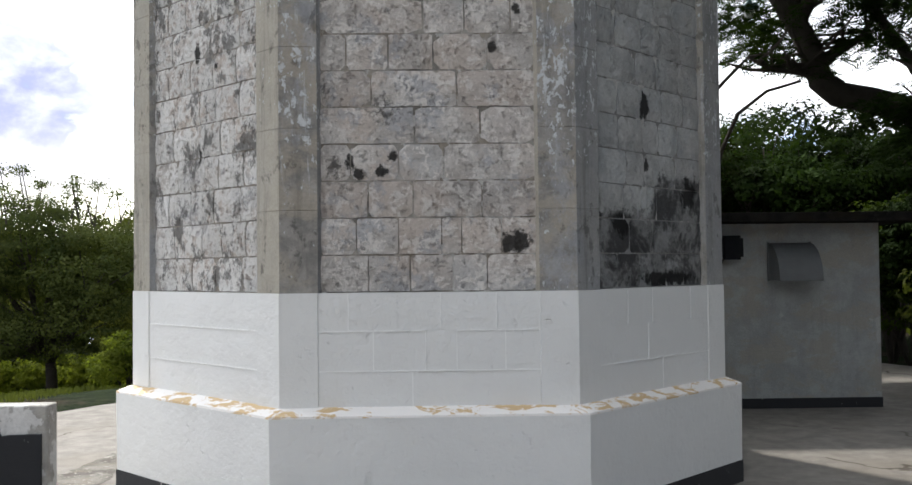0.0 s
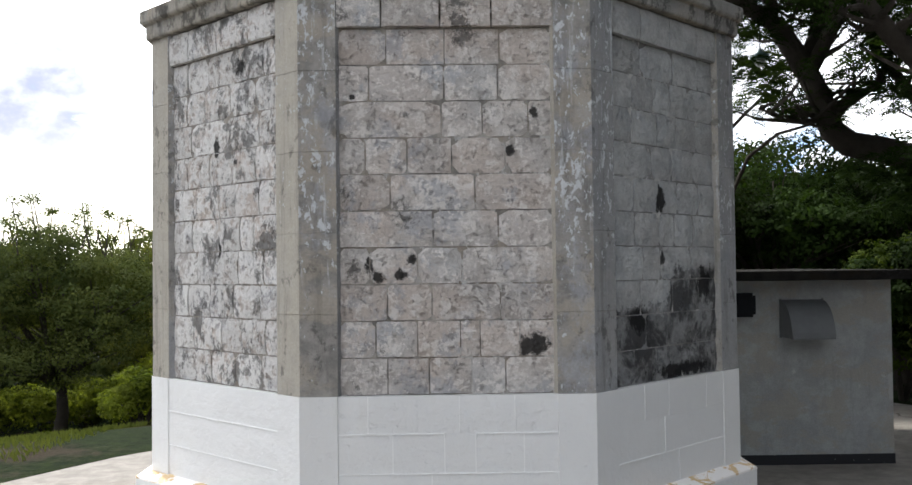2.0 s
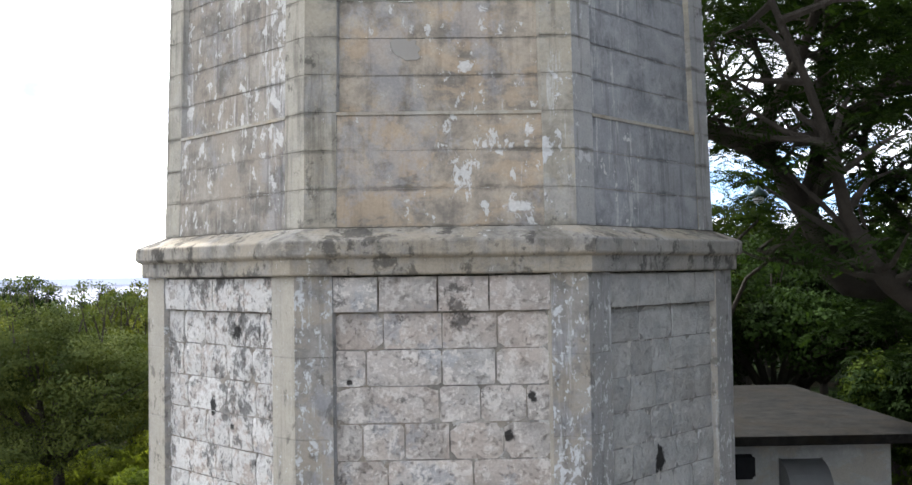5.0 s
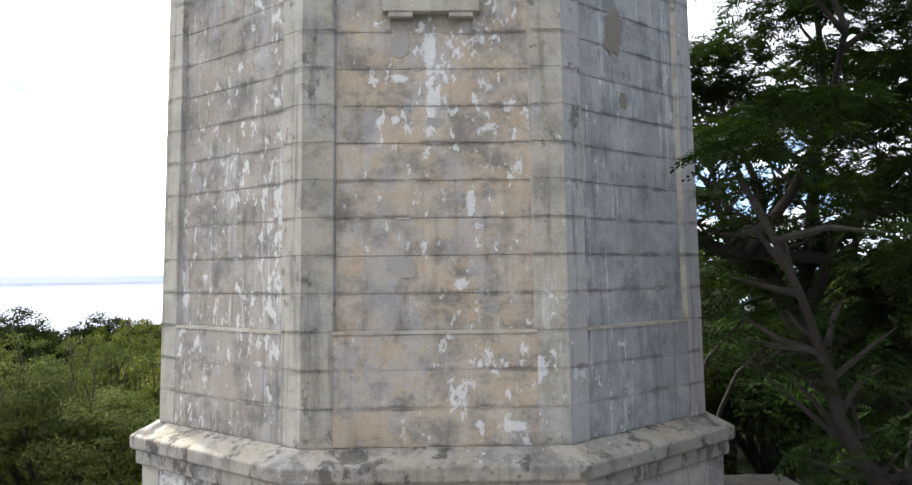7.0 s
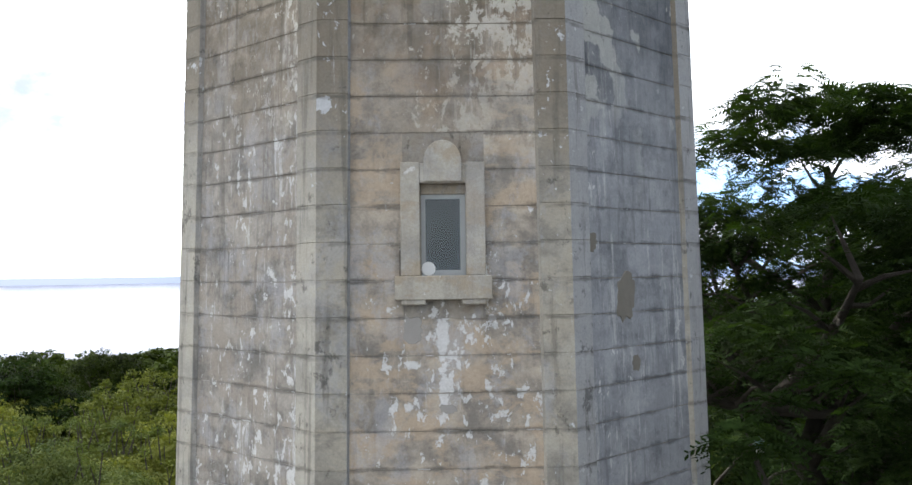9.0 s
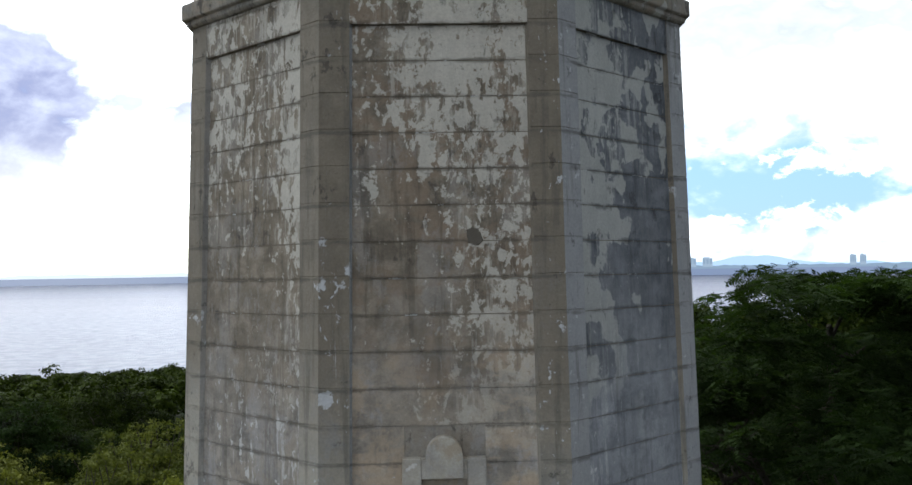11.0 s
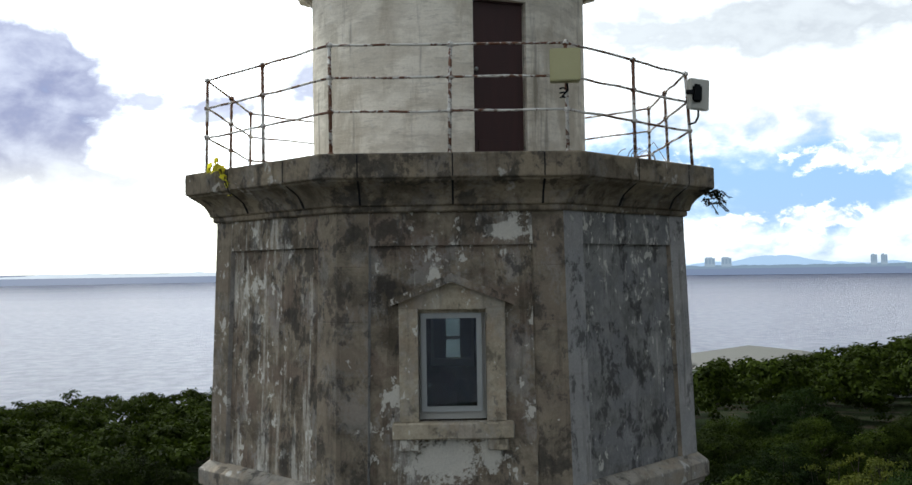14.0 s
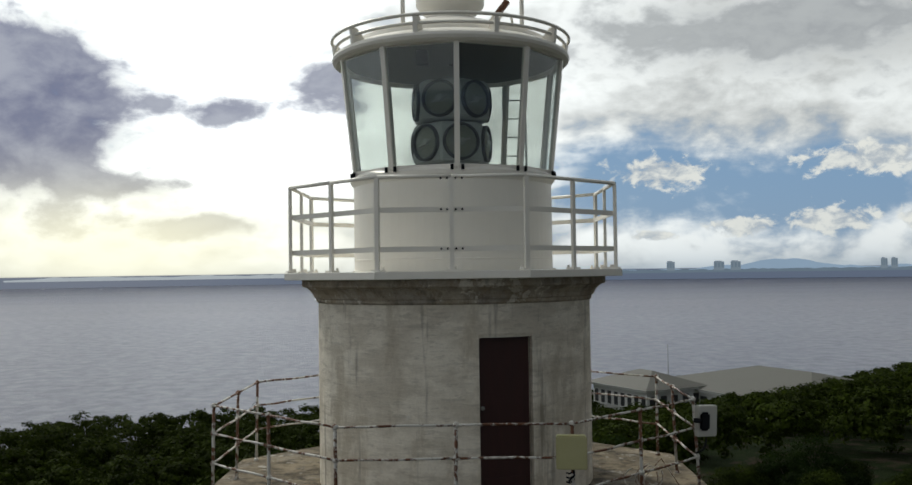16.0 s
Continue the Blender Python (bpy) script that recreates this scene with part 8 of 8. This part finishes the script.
def hip_house(name, label, centre, turn, length, width, base, eave, ridge, over, cols):
    """A hipped house on a turned plan; its windowed front is the local -y side."""
    house = thing(name, label, "house", group="houses by the shore", at=(*centre, base))
    m = Matrix.Translation((*centre, 0)) @ Matrix.Rotation(turn, 4, "Z")
    x1, y1 = length / 2 - over, width / 2 - over
    bm = bmesh.new()
    box(bm, -x1, x1, -y1, y1, base - 2, eave, m)
    part("wall", bm, M["farwhite"], house, "white wall")
    bm = bmesh.new()
    box(bm, -x1 - over, x1 + over, -y1 - over, y1 + over, eave, eave + 0.5, m)
    part("fascia", bm, M["farwhite"], house, "white eaves band")
    bm = bmesh.new()
    ex, ey = x1 + over + 0.25, y1 + over + 0.25
    run = min(ey, ex - 2.0)
    z = eave + 0.504
    v = [bm.verts.new(m @ Vector(p)) for p in ((-ex, -ey, z), (ex, -ey, z), (ex, ey, z), (-ex, ey, z), (-ex + run, 0, ridge), (ex - run, 0, ridge))]
    for f in ((0, 1, 5, 4), (1, 2, 5), (2, 3, 4, 5), (3, 0, 4), (3, 2, 1, 0)):
        bm.faces.new([v[i] for i in f])
    part("roof", bm, M["roof"], house, "grey-green hipped metal roof")
    for side, n, reach, face in ((0, cols, x1, y1), (math.pi / 2, max(3, cols - 3), y1, x1)):
        q = m @ Matrix.Rotation(side, 4, "Z")
        for i in range(n):
            x = reach * (2 * (i + 0.5) / n - 1)
            w = reach / n * 0.55
            z0, z1 = eave - 4.2, eave - 1.1
            bm = bmesh.new()
            box(bm, x - w, x + w, -face - 0.05, -face + 0.2, z0, z1, q)
            win = part("window", bm, M["farpane"], house, "dark tall window opening")
            bm = bmesh.new()
            box(bm, x - w - 0.25, x + w + 0.25, -face - 0.25, -face + 0.1, z0 - 0.3, z0 - 0.01, q)
            part("sill", bm, M["farwhite"], win)
    return house


def build_compound():
    hip_house("long_house", "long white house with a broad grey-green hipped roof among trees", HOUSES[0][:2], *HOUSES[0][2:], -9.0, -3.5, 1.4, 1.2, 12)
    hip_house("corner_house", "white house with tall windows between pillars and a hipped roof", HOUSES[1][:2], *HOUSES[1][2:], -9.0, -2.9, 0.9, 1.2, 8)
    mast = thing("radio_mast", "thin grey radio mast behind the house roof", "mast", at=(52, 226, -8))
    bm = bmesh.new()
    tube(bm, [(52.5, 226, -9), (52.5, 226, 6)], [0.15, 0.07], 6)
    part("pole", bm, M["metal"], mast)


build_annex()
build_marker_wall()
build_gallery_things()
build_plants()
build_compound()
# ---- single blocks of the tower's visible sides ----


def block_meshes(mat_rows=6, worn=1.0):
    """Unit blocks with worn arrises: x and z from 0 to 1, the face towards -y."""
    rng = random.Random(21)
    out = []
    for _ in range(mat_rows):
        nx, nz = 4, 3
        verts, faces = [], []
        for j in range(nz + 1):
            for i in range(nx + 1):
                x, z = i / nx, j / nz
                edge = i in (0, nx) or j in (0, nz)
                corner_ = i in (0, nx) and j in (0, nz)
                verts.append((x + (0 if edge else rng.uniform(-0.05, 0.05)) + (worn * rng.uniform(0, 0.014) * (1 if i == 0 else -1 if i == nx else 0)),
                              rng.uniform(-0.004, 0.004) if worn == 0 and j not in (0, nz) else 0.022 if corner_ and worn else rng.uniform(0.006, 0.014) if edge else rng.uniform(-0.006, 0.005),
                              z + (0 if edge else rng.uniform(-0.05, 0.05)) + ((0.3 + 0.7 * worn) * rng.uniform(0, 0.026) * (1 if j == 0 else -1 if j == nz else 0))))
        for j in range(nz):
            for i in range(nx):
                a = j * (nx + 1) + i
                faces.append((a, a + 1, a + nx + 2, a + nx + 1))
        loop = list(range(nx + 1)) + [(nx + 1) * (j + 1) - 1 for j in range(1, nz + 1)] + [nz * (nx + 1) + i for i in range(nx - 1, -1, -1)] + [j * (nx + 1) for j in range(nz - 1, 0, -1)]
        base = len(verts)
        for k in loop:
            x, _, z = verts[k]
            verts.append((x, 0.1, z))
        m = len(loop)
        for k in range(m):
            faces.append((loop[k], base + k, base + (k + 1) % m, loop[(k + 1) % m]))
        out.append((verts, faces))
    return out


def link_blocks():
    rng = random.Random(8)
    rough, plain_faced = block_meshes(), block_meshes(6, 0.0)
    made = {}
    for name, mat, off, st, k, u0, u1, z0, z1 in BLOCKS:
        shapes = rough if name == "stone_block" or name == "lintel_block" else plain_faced
        i = rng.randrange(len(shapes))
        if (mat.name, i) not in made:
            me = bpy.data.meshes.new(name)
            me.from_pydata(*[shapes[i][0], [], shapes[i][1]])
            me.materials.append(mat)
            made[mat.name, i] = me
        off += rng.uniform(-0.006, 0.004) if name == "stone_block" else rng.uniform(-0.002, 0.002)
        p, px, pz = st.at(k, u0, z0, off), st.at(k, u1, z0, off), st.at(k, u0, z1, off)
        ex, ez = px - p, pz - p
        ey = ez.cross(ex).normalized()
        flip = rng.random() < 0.5
        if flip:
            p, ex, ez = p + ex + ez, -ex, -ez
        deep = 1.0 if name in ("stone_block", "lintel_block") else 0.35
        ob = new(name, made[mat.name, i])
        ob.parent = lighthouse
        ob.matrix_basis = Matrix(((ex.x, ey.x * deep, ez.x, p.x), (ex.y, ey.y * deep, ez.y, p.y), (ex.z, ey.z * deep, ez.z, p.z), (0, 0, 0, 1)))


link_blocks()
